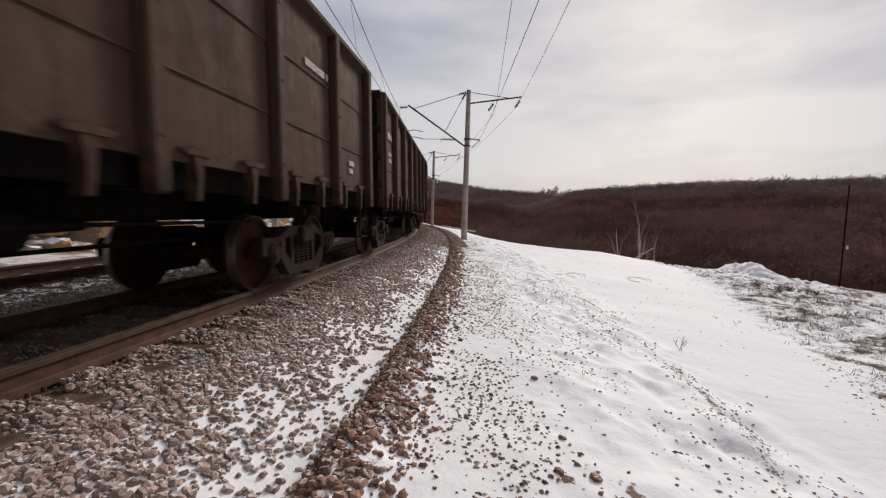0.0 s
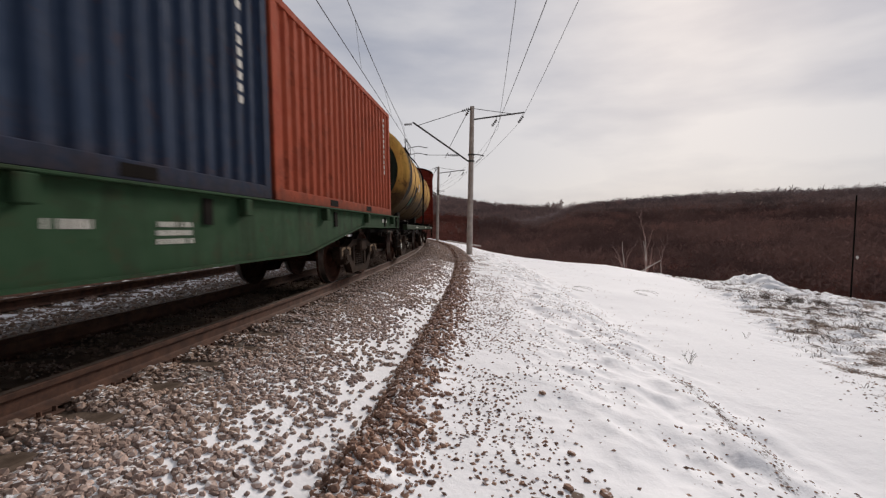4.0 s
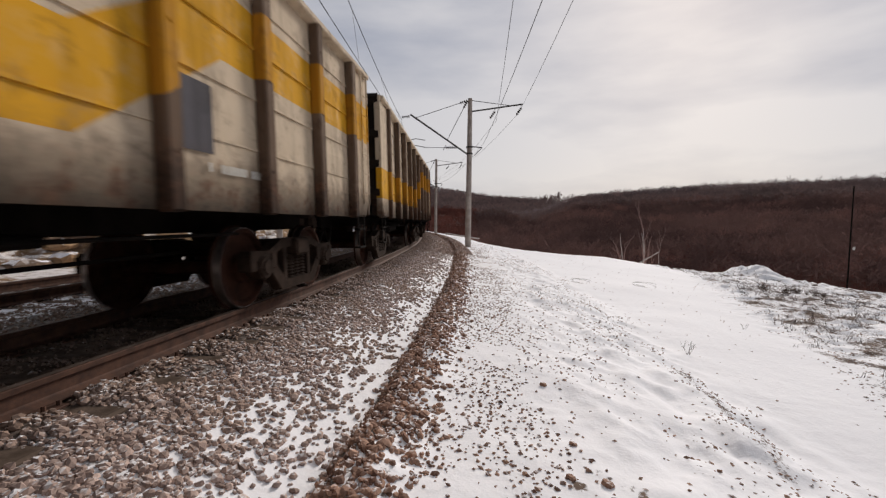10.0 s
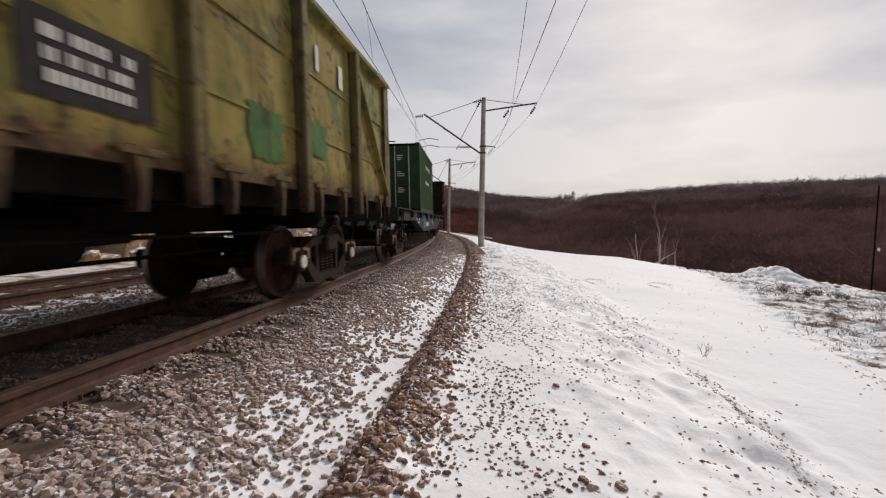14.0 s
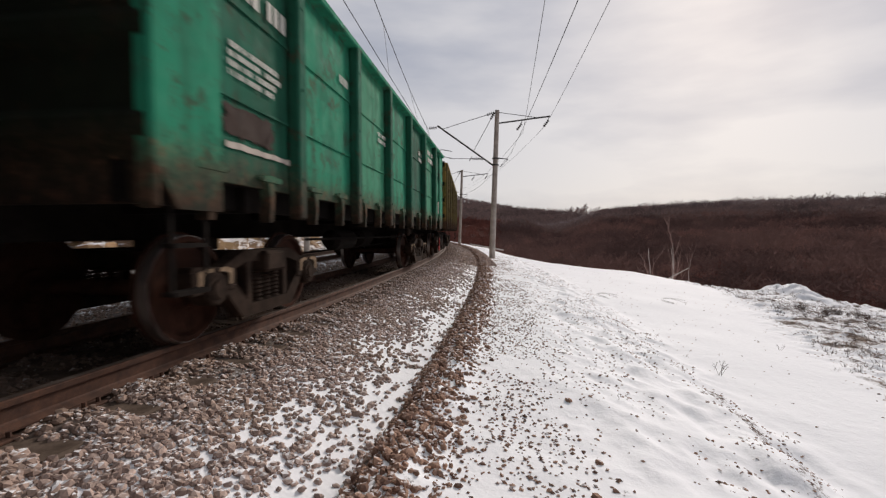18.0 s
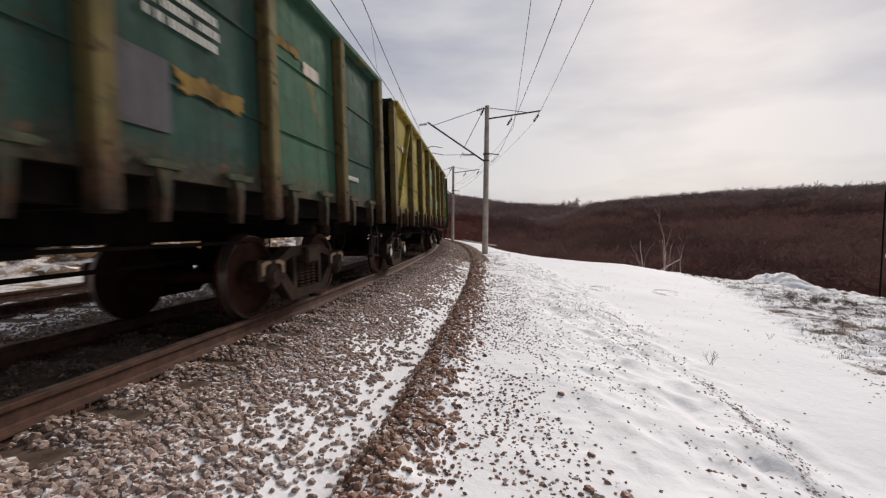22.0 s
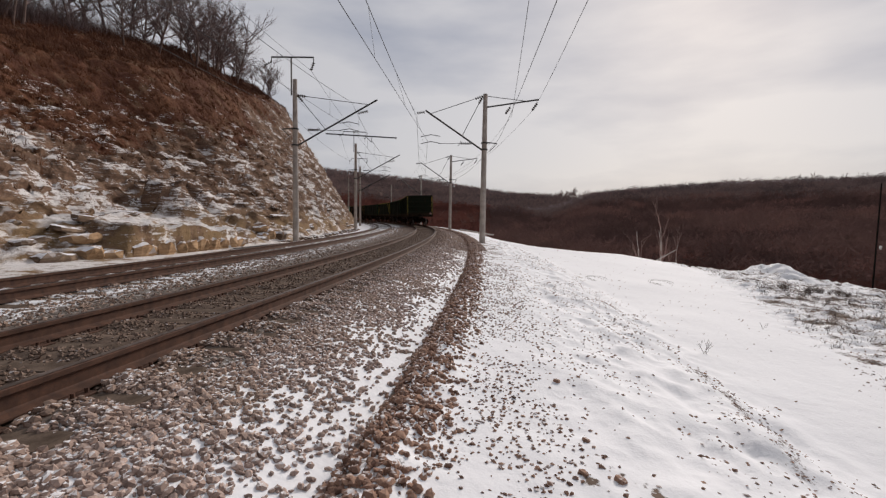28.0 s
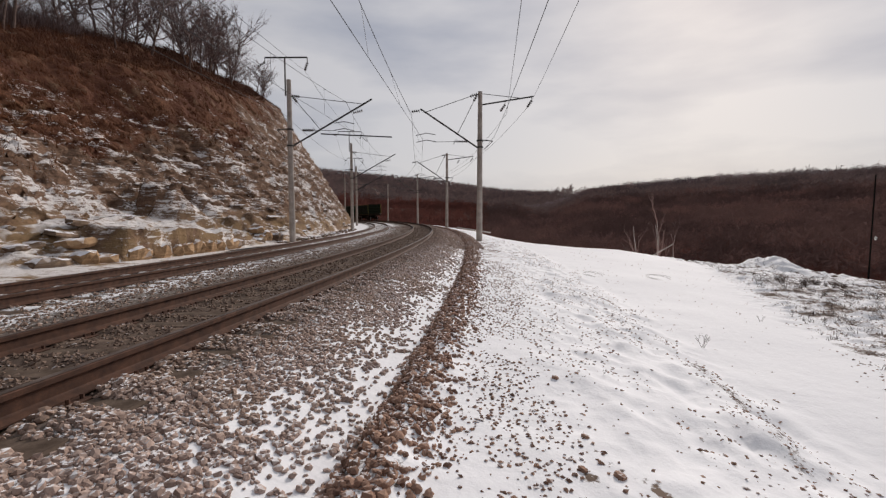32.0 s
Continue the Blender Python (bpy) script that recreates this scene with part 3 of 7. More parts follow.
def stones(name, label, mat, n, s_rng, off_fn, size, seed, keep=None, flat=0.75, small=False):
    """Loose stones strewn over the ground, one joined mesh."""
    rs = np.random.RandomState(seed)
    p = (1 + 5 ** 0.5) / 2
    ico = np.array([(-1, p, 0), (1, p, 0), (-1, -p, 0), (1, -p, 0), (0, -1, p), (0, 1, p), (0, -1, -p), (0, 1, -p), (p, 0, -1), (p, 0, 1), (-p, 0, -1), (-p, 0, 1)])
    ico = ico / np.linalg.norm(ico[0])
    fac = np.array([(0, 11, 5), (0, 5, 1), (0, 1, 7), (0, 7, 10), (0, 10, 11), (1, 5, 9), (5, 11, 4), (11, 10, 2), (10, 7, 6), (7, 1, 8), (3, 9, 4), (3, 4, 2), (3, 2, 6), (3, 6, 8), (3, 8, 9), (4, 9, 5), (2, 4, 11), (6, 2, 10), (8, 6, 7), (9, 8, 1)])
    if small:          # too small to show more than eight facets
        ico = np.array([(1, 0, 0), (-1, 0, 0), (0, 1, 0), (0, -1, 0), (0, 0, 1), (0, 0, -1)], float)
        fac = np.array([(0, 2, 4), (2, 1, 4), (1, 3, 4), (3, 0, 4), (2, 0, 5), (1, 2, 5), (3, 1, 5), (0, 3, 5)])
    m = len(ico)
    s, off = s_rng(rs, n), off_fn(rs, n)
    if keep is not None:
        k = keep(s, off, rs)
        s, off = s[k], off[k]
    n = len(s)
    r = size(rs, n)
    sc = np.stack([r * rs.uniform(0.7, 1.25, n), r * rs.uniform(0.7, 1.25, n), r * rs.uniform(0.5, 0.95, n) * flat / 0.75], -1)
    v = ico[None] * (1 + rs.uniform(-0.28, 0.28, (n, m, 1))) * sc[:, None]
    a, b = rs.uniform(0, math.tau, n), rs.uniform(-0.6, 0.6, n)
    ca, sa, cb, sb = np.cos(a)[:, None], np.sin(a)[:, None], np.cos(b)[:, None], np.sin(b)[:, None]
    x, z = v[..., 0] * cb - v[..., 2] * sb, v[..., 0] * sb + v[..., 2] * cb
    x, y = x * ca - v[..., 1] * sa, x * sa + v[..., 1] * ca
    X, Y = CX + (RAD + off) * np.cos(s / RAD), CY + (RAD + off) * np.sin(s / RAD)
    Z = ground_z(s, off) + sc[:, 2] * rs.uniform(0.05, 0.5, n)
    co = np.stack([x + X[:, None], y + Y[:, None], z + Z[:, None]], -1).reshape(-1, 3)
    f = (fac[None] + (np.arange(n) * m)[:, None, None]).reshape(-1, 3)
    ob = new(name, raw_mesh(name, co, f, mat, smooth=False))
    return tagged(ob, label, "gravel", kind="stuff")


near_s = lambda lo, hi, k: (lambda rs, n: lo + (hi - lo) * rs.rand(n) ** k)
band = lambda lo, hi: (lambda rs, n: rs.uniform(lo, hi, n))

# ---------------------------------------------------------------- tracks
PROFILE = [(-0.075, -0.18), (0.075, -0.18), (0.075, -0.168), (0.02, -0.148), (0.012, -0.135), (0.012, -0.052), (0.037, -0.04), (0.037, -0.006), (0.028, 0.0),
           (-0.028, 0.0), (-0.037, -0.006), (-0.037, -0.04), (-0.012, -0.052), (-0.012, -0.135), (-0.02, -0.148), (-0.075, -0.168)]


def rail(parent, off, z, step=0.5):
    """One rail swept along the curve, with its worn running surface."""
    ss = np.arange(S0, S1 + 0.01, step)
    co = [on_line(s, off + x, z + dz) for s in ss for x, dz in PROFILE]
    n = len(PROFILE)
    f = [(i * n + k, i * n + (k + 1) % n, (i + 1) * n + (k + 1) % n, (i + 1) * n + k) for i in range(len(ss) - 1) for k in range(n)]
    r = part("rail", raw_mesh("rail", co, f, MAT_RAIL, smooth=False), MAT_RAIL, parent, "rust-brown steel rail")
    w = [on_line(s, off + x, z + 0.0035) for s in ss for x in (-0.026, 0.026)]
    f = [(2 * i, 2 * i + 1, 2 * i + 3, 2 * i + 2) for i in range(len(ss) - 1)]
    part("running_surface", raw_mesh("running_surface", w, f, MAT_SHINE), MAT_SHINE, r, "worn bright running surface")


def track(label, off, z_outer, cant):
    t = thing("railway_track", label, "railway track", "tracks of the line")
    rail(t, off + GAUGE, z_outer)
    rail(t, off - GAUGE, z_outer - cant)
    return t


FAR_DROP = -0.11          # the far track lies a little lower
TRACK_1 = track("near railway track with rusty rails on wooden sleepers", 0.0, 0.0, CANT)
TRACK_2 = track("far railway track with rusty rails beneath the cutting", -SPACING, FAR_DROP, CANT)


def sleepers(parent, off, lo, hi, seed):
    rs = random.Random(seed)
    me = Shape().box(-1.375, 1.375, -0.125, 0.125, -0.16, 0.0, 0.015).mesh("sleeper", MAT_SLEEPER)
    tie = Shape().box(-0.17, 0.17, -0.085, 0.085, 0, 0.018, 0.004)
    for x in (-0.125, 0.125):
        for y in (-0.05, 0.05):
            tie.beam((x, y, 0.018), (x, y, 0.05), 0.014, 6)
    tie = tie.mesh("tie_plate", MAT_RAIL)
    s = lo
    while s < hi:
        a = math.degrees(s / RAD)
        p = on_line(s, off, -0.198 - CANT / 2 - rs.random() * 0.012 + (FAR_DROP if off else 0.0))
        sl = part("sleeper", me, None, parent, at=pose(*p, 0, -math.degrees(math.atan(CANT / 1.6)), a + rs.uniform(-0.8, 0.8)))
        if s < -10 and off == 0:
            for x in (-GAUGE, GAUGE):
                part("tie_plate", tie, None, sl, at=pose(x, 0, 0.0))
        s += 0.55 + rs.uniform(-0.015, 0.015)


# ---------------------------------------------------------------- rock slope above the far track
def base_off(s):
    return np.interp(s, [-90, -26, -16, -10, -4, 2, 12, 120], [-8.4, -8.6, -9.0, -11.0, -10.6, -8.8, -8.0, -7.9])


def foot_off(s):
    """Front of the low sandstone step at the foot of the slope."""
    return np.interp(s, [-90, -19, -16.5, -10, -4, 1, 12, 120], [-8.2, -8.2, -7.75, -7.7, -7.8, -8.0, -7.8, -7.7])


def hill_z(s, q):
    """Height of the slope, q metres inward of its foot."""
    k = np.clip((11.5 + 0.147 * s) / 13.3, 0.6, 1.75)
    step = 0.30 + 0.16 * np.clip(q + 3.4, 0, 4) + (fbm(s * 1.1, q * 2.0, 3) - 0.5) * 0.35
    z = np.interp(q, [-2, 0, 0.6, 6.5, 11.5, 16.5, 30, 80], [-0.6, -0.45, 0.6, 7.3, 12.8, 15.3, 18.0, 22.0])
    big = (fbm(s * 0.13 + 3, q * 0.11, 3) - 0.5) * 2.2 * smooth_step(0, 6, q)
    led = fbm(s * 0.35, q * 1.3 + 20, 4)
    terr = (np.abs(((led * 9) % 1) - 0.5) - 0.25) * 0.42 * smooth_step(0.2, 1.5, q) * (1 - 0.6 * smooth_step(7, 11, q))
    fine = (fbm(s * 1.8 + q * 0.9, q * 2.2, 4) - 0.5) * 0.75 * smooth_step(0, 1, q)
    gap = foot_off(s) - base_off(s)
    wall = smooth_step(-16.2, -15.4, s) * (1 - smooth_step(-9.4, -8.6, s))
    talus = -0.5 + (0.34 + 0.5 * fbm(s * 0.8, q * 0.4, 2)) * (q + gap) + (fbm(s * 1.5 + 4, q * 2.5, 4) - 0.5) * 0.9 * smooth_step(0, 0.8, q + gap)
    step = np.where(q < -gap + 0.06, -0.62, wall * step + (1 - wall) * talus)
    return np.maximum(z * k + big + terr + fine, np.where(q < 1.6, step, -9.0))


def hill_xyz(s, q):
    off = base_off(s) - q
    # strata step in and out
    off = off + (fbm(s * 0.7 + 9, q * 3.6, 4) - 0.5) * 0.9 * smooth_step(0, 0.7, q)
    return CX + (RAD + off) * np.cos(s / RAD), CY + (RAD + off) * np.sin(s / RAD), hill_z(s, q)


def build_hill():
    s = np.unique(np.concatenate([np.linspace(-60, -26, 40), np.arange(-26, 30, 0.16), np.arange(30, 95, 0.4), np.linspace(95, 150, 40)]))
    q = np.unique(np.concatenate([np.arange(-3.5, 0, 0.08), np.arange(0, 8, 0.11), np.arange(8, 20, 0.3), np.linspace(20, 80, 40)]))
    S, Q = np.meshgrid(s, q, indexing="ij")
    X, Y, Z = hill_xyz(S, Q)
    me = raw_mesh("rock_slope", np.stack([X, Y, Z], -1).reshape(-1, 3), grid_faces(len(s), len(q)), MAT_SLOPE)
    a = me.attributes.new("grass", "FLOAT", "POINT")
    a.data.foreach_set("value", (smooth_step(3.5, 8.5, Q - 5.0 * smooth_step(5, 24, S) + (fbm(S * 0.3, Q * 0.3, 3) - 0.5) * 6)).astype(np.float32).ravel())
    return tagged(new("rock_slope", me), "steep layered rock cutting with snow on its ledges and brown grass above", "rock slope", kind="structure")


HILL = build_hill()

# ---------------------------------------------------------------- distant valley and hills
def crest_px(az):
    """Rise of the skyline over the level line, as a tangent, by bearing."""
    x = np.tan(np.clip(az, -0.75, 0.80))
    return np.interp(x, [-0.93, -0.31, -0.21, -0.11, 0.0, 0.10, 0.19, 0.25, 0.33, 0.47, 0.63, 0.79, 1.0],
                     [0.10, 0.107, 0.097, 0.087, 0.077, 0.061, 0.054, 0.054, 0.066, 0.077, 0.097, 0.107, 0.117])


def far_z(x, y):
    r, az = np.hypot(x, y), np.arctan2(x, y)
    c = np.maximum(np.cos(np.clip(az, -0.8, 0.85)), 0.1)
    t = crest_px(az)
    right = smooth_step(0.13, 0.32, az)
    valley = -13.0 - 6 * smooth_step(40, 150, r)
    crest_r = 520 * right + 1250 * (1 - right)
    top = 1.05 + t * crest_r * c - 7.3
    rise = np.clip((r - 120) / (crest_r - 120), 0, 1.6)
    shape = np.where(rise <= 1, rise ** 1.25, 1 - (rise - 1) * 1.2)
    z = valley * (1 - np.clip(rise, 0, 1)) + top * shape
    low = 26 * np.exp(-((r - 430) / 130) ** 2) * (1 - right) * smooth_step(-0.5, -0.05, az)
    z = np.maximum(z, valley + low)
    z = z + (fbm(x * 0.012, y * 0.012, 4) - 0.5) * 9 * smooth_step(150, 350, r)
    return z


def build_far():
    r = np.concatenate([np.linspace(26, 120, 24), np.linspace(126, 640, 90), np.linspace(660, 2600, 60)])
    az = np.radians(np.linspace(-180, 180, 361))
    Rr, A = np.meshgrid(r, az, indexing="ij")
    X, Y = Rr * np.sin(A), Rr * np.cos(A)
    Z = far_z(X, Y)
    Sl, Of = to_line(X, Y)
    near = (Of < 40) & (Of > -60) & (Rr < 200)
    Z = np.where(near, np.minimum(Z, -9.0), Z)
    return tagged(new("backdrop_hills", raw_mesh("backdrop_hills", np.stack([X, Y, Z], -1).reshape(-1, 3), grid_faces(len(r), len(az)), MAT_FAR)),
                  "wooded winter hills round the valley", "hills", kind="structure")


FAR = build_far()

# ---------------------------------------------------------------- forest far off
def forest(name, label, mat, n, seed, place, height, k=14, fine=0.032, spray=1.0):
    """Bare far-off trees: thin trunks with fans of twigs, one joined mesh."""
    rs = np.random.RandomState(seed)
    x, y = place(rs, n)
    z = far_z(x, y)
    n = len(x)
    h = height(rs, n)
    co = np.zeros((n, k, 3, 3))
    base = np.stack([x, y, z], -1)
    for j in range(k):
        if j == 0:
            a = rs.uniform(0, math.tau, n)
            w = 0.2 * fine * h
            co[:, j, 0], co[:, j, 1] = base - np.stack([w, 0 * w, 0 * w], -1), base + np.stack([w, 0 * w, 0 * w], -1)
            co[:, j, 2] = base + np.stack([0.04 * h * np.cos(a), 0 * h, h * 0.8], -1)
            continue
        # a spray of twigs somewhere in the rounded crown
        d = rs.randn(n, 3)
        d = d / np.linalg.norm(d, axis=1)[:, None] * (rs.rand(n, 1) ** 0.4)
        c = base + (d * (0.30, 0.30, 0.42) + (0, 0, 0.58)) * h[:, None]
        e = rs.randn(n, 3) * (0.10 * spray, 0.10 * spray, 0.12 * spray) * h[:, None]
        f = rs.randn(n, 3) * fine * h[:, None]
        # turn each spray towards the line, so that the crowns take the light alike
        flip = (np.cross(2 * e, e + f) * -base).sum(1) < 0
        co[:, j, 0], co[:, j, 1], co[:, j, 2] = np.where(flip[:, None], c + e, c - e), np.where(flip[:, None], c - e, c + e), c + f
    lean = np.repeat(-base / np.linalg.norm(base, axis=1)[:, None] * (0.6, 0.6, 0.0) + (0, 0, 0.8), k * 3, axis=0) + rs.randn(n * k * 3, 3) * 0.12
    co = co.reshape(-1, 3)
    me = raw_mesh(name, co, np.arange(len(co)).reshape(-1, 3), mat)
    me.normals_split_custom_set_from_vertices(lean / np.linalg.norm(lean, axis=1)[:, None])
    return tagged(new(name, me), label, "forest", kind="stuff")


def hillside(lo, hi, a0, a1):
    def place(rs, n):
        r, az = np.sqrt(rs.uniform(lo * lo, hi * hi, n)), rs.uniform(a0, a1, n)
        return r * np.sin(az), r * np.cos(az)
    return place


forest("far_forest", "bare red-brown winter forest on the lower far hillside", MAT_TWIG, 20000, 3, hillside(150, 400, 0.08, 0.95), lambda rs, n: rs.uniform(4.0, 8, n), 13, 0.035, 0.85)
forest("far_forest", "bare grey-brown winter forest on the upper far hillside, paled for haze", MAT_HAZY, 13000, 7, hillside(360, 560, 0.08, 0.95), lambda rs, n: rs.uniform(4.0, 8, n), 13, 0.035, 0.85)
forest("crest_forest", "bare trees along the crest of the far hillside, paled for haze", MAT_PALE, 2600, 8, hillside(490, 545, 0.12, 0.95), lambda rs, n: rs.uniform(5, 11, n) * rs.uniform(0.6, 1, n), 22, 0.03)
forest("valley_shrubs", "reddish-brown bare shrubs filling the valley", MAT_SHRUB, 17000, 4, hillside(40, 210, -0.02, 0.95), lambda rs, n: rs.uniform(1.8, 4.6, n), 22, 0.014, 0.55)
forest("valley_wood", "reddish-brown bare wood in the valley beyond the curve", MAT_SHRUB, 9000, 6, hillside(110, 560, -0.32, 0.10), lambda rs, n: rs.uniform(4, 8, n), 14, 0.045)
forest("distant_forest", "bare forest on the distant ridge, coloured pale for haze", MAT_HAZY, 9000, 5, hillside(500, 1270, -0.35, 0.28), lambda rs, n: rs.uniform(8, 14, n), 14, 0.045)

# ---------------------------------------------------------------- catenary
POLE_S = [-31.0, -2.5, 22.7, 48.5, 74.0]
LEFT_S = [-33.0, -2.9, 20.5, 44.0, 68.0]


def insulator(shape, p, d, n=4, r=0.075, gap=0.12):
    """A string of dished insulators from p along d."""
    p, d = Vector(p), Vector(d).normalized()
    for k in range(n):
        c = p + d * gap * (k + 0.5)
        shape.beam(c - d * 0.04, c + d * 0.03, r * 1.25, 10, r * 0.4)
    shape.beam(p, p + d * gap * n, 0.014, 5)
    return p + d * gap * n


def catenary_mast(s, off, side, height, label, feeder):
    """A concrete mast with its cantilever over the track; side -1: boom to the left of the mast."""
    a = math.degrees(s / RAD)
    t = thing("catenary_mast", label, "catenary mast", "catenary masts", at=pose(*on_line(s, off, 0), 0, 0, a))
    zf = -0.9
    part("mast", Shape().turned([(zf, 0.185), (height * 0.5, 0.155), (height, 0.125)], "Z", 14), MAT_CONCRETE, t, "tapered grey concrete mast", smooth=False)
    top_z, low_z, reach, root_z, tip_z = (-0.13, -2.36, 3.2, -3.2, -0.92) if feeder == "arm" else (-0.9, -2.77, 4.3, -3.75, -1.04)
    over = 3.5 if feeder == "arm" else 4.75
    mid = over * (low_z - root_z) / (tip_z - root_z)
    part("boom", Shape().beam((side * 0.16, 0, height + root_z), (side * over, 0.25, height + tip_z), 0.05, 8), MAT_STEEL, t, "sloping dark steel boom")
    hook = Vector((side * 0.16, 0, height + top_z))
    ends = (Vector((side * reach, 0.2, height + tip_z - (over - reach) * 0.66)), Vector((side * mid, 0.1, height + low_z)))
    for q in ends:
        part("stay_rod", Shape().beam(hook, q, 0.018, 6), MAT_STEEL, t, "thin steel stay rod")
        ins = Shape()
        insulator(ins, hook, q - hook, 4, 0.075, 0.12)
        part("insulator", ins, MAT_INSUL, t, "dark ribbed insulator")
    ins = Shape()
    insulator(ins, Vector((side * (over + 0.05), 0.25, height + tip_z - 0.1)), (side, 0, -0.12), 4, 0.085, 0.12) if feeder == "arm" else insulator(ins, Vector((side * (over - 0.55), 0.25, height + tip_z - 0.65)), (-side, 0, -0.25), 5, 0.08, 0.12)
    part("insulator", ins, MAT_INSUL, t, "dark ribbed insulator")
    rz = height - 2.86
    ins = Shape()
    insulator(ins, Vector((side * 0.75, 0, rz)), (side, 0, 0), 6, 0.075, 0.11)
    part("insulator", ins, MAT_INSUL, t, "dark ribbed insulator")
    part("registration_tube", Shape().beam((side * 1.35, 0, rz), (side * 2.7, 0, rz - 0.02), 0.014, 5).beam((side * 1.55, 0, rz - 0.16), (side * 1.38, 0, rz + 0.14), 0.02, 5), MAT_STEEL, t)
    for dz in (0.0, 0.40):
        part("registration_arm", Shape().beam((side * 2.6, 0, rz + dz), (side * 3.15, 0, rz + dz + 0.09), 0.02, 6).beam((side * 3.15, 0, rz + dz + 0.09), (side * 3.75, 0, rz + dz - 0.04), 0.02, 6), MAT_STEEL, t)
    for dz in (-2.82, root_z):
        part("clamp_band", Shape().turned([(height + dz - 0.04, 0.20), (height + dz + 0.04, 0.20)], "Z", 14), MAT_STEEL, t, "steel clamp band")
    part("side_bracket", Shape().bar((-side * 0.15, 0, height - 2.78), (-side * 0.75, 0, height - 2.84), 0.05, 0.05).beam((-side * 0.75, 0, height - 2.84), (-side * 0.30, 0, height - 3.3), 0.016, 5), MAT_STEEL, t)
    if feeder == "arm":
        arm = Shape().beam((-side * 0.1, 0, height - 0.75), (-side * 3.1, 0, height - 0.28), 0.045, 8)
        arm.beam((-side * 0.1, 0, height - 0.12), (-side * 2.4, 0, height - 0.38), 0.018, 6)
        part("feeder_arm", arm, MAT_STEEL, t, "steel feeder bracket")
        for x, z in ((1.45, height - 0.55), (3.0, height - 0.32)):
            fi = Shape()
            fi.beam((-side * x, 0, z), (-side * x, 0, z - 0.22), 0.016, 5)
            insulator(fi, Vector((-side * x, 0, z - 0.2)), (side * 0.55, 0, -0.8), 4)
            part("feeder_insulator", fi, MAT_INSUL, t)
    else:
        arm = Shape().bar((-side * 0.2, 0, height - 0.9), (-side * 0.2, 0, height + 1.25), 0.07, 0.07, (0, 1, 0))
        arm.bar((-side * 1.35, 0, height + 1.25), (side * 1.1, 0, height + 1.25), 0.07, 0.07)
        arm.bar((-side * 1.35, 0, height + 1.25), (-side * 1.35, 0, height + 0.98), 0.04, 0.04, (0, 1, 0))
        arm.bar((side * 1.1, 0, height + 1.25), (side * 1.1, 0, height + 0.95), 0.04, 0.04, (0, 1, 0))
        part("feeder_arm", arm, MAT_STEEL, t, "raised steel feeder crossarm")
        fi = Shape()
        insulator(fi, Vector((side * 1.1, 0, height + 0.95)), (-0.3 * side, 0, -0.9), 4)
        part("feeder_insulator", fi, MAT_INSUL, t)
        fi = Shape()
        insulator(fi, Vector((-side * 1.35, 0, height + 0.98)), (-0.8 * side, 0, -0.4), 4)
        part("feeder_insulator", fi, MAT_INSUL, t)
    return t


RIGHT_H, LEFT_H = 8.26, 8.86
for k, s in enumerate(POLE_S):
    catenary_mast(s, 3.75 if k < 2 else 3.4, -1, RIGHT_H, "round concrete catenary mast beside the stone track bed", "arm")
for k, s in enumerate(LEFT_S):
    catenary_mast(s, -SPACING - 3.05, 1, LEFT_H, "round concrete catenary mast at the foot of the rock cutting", "high")


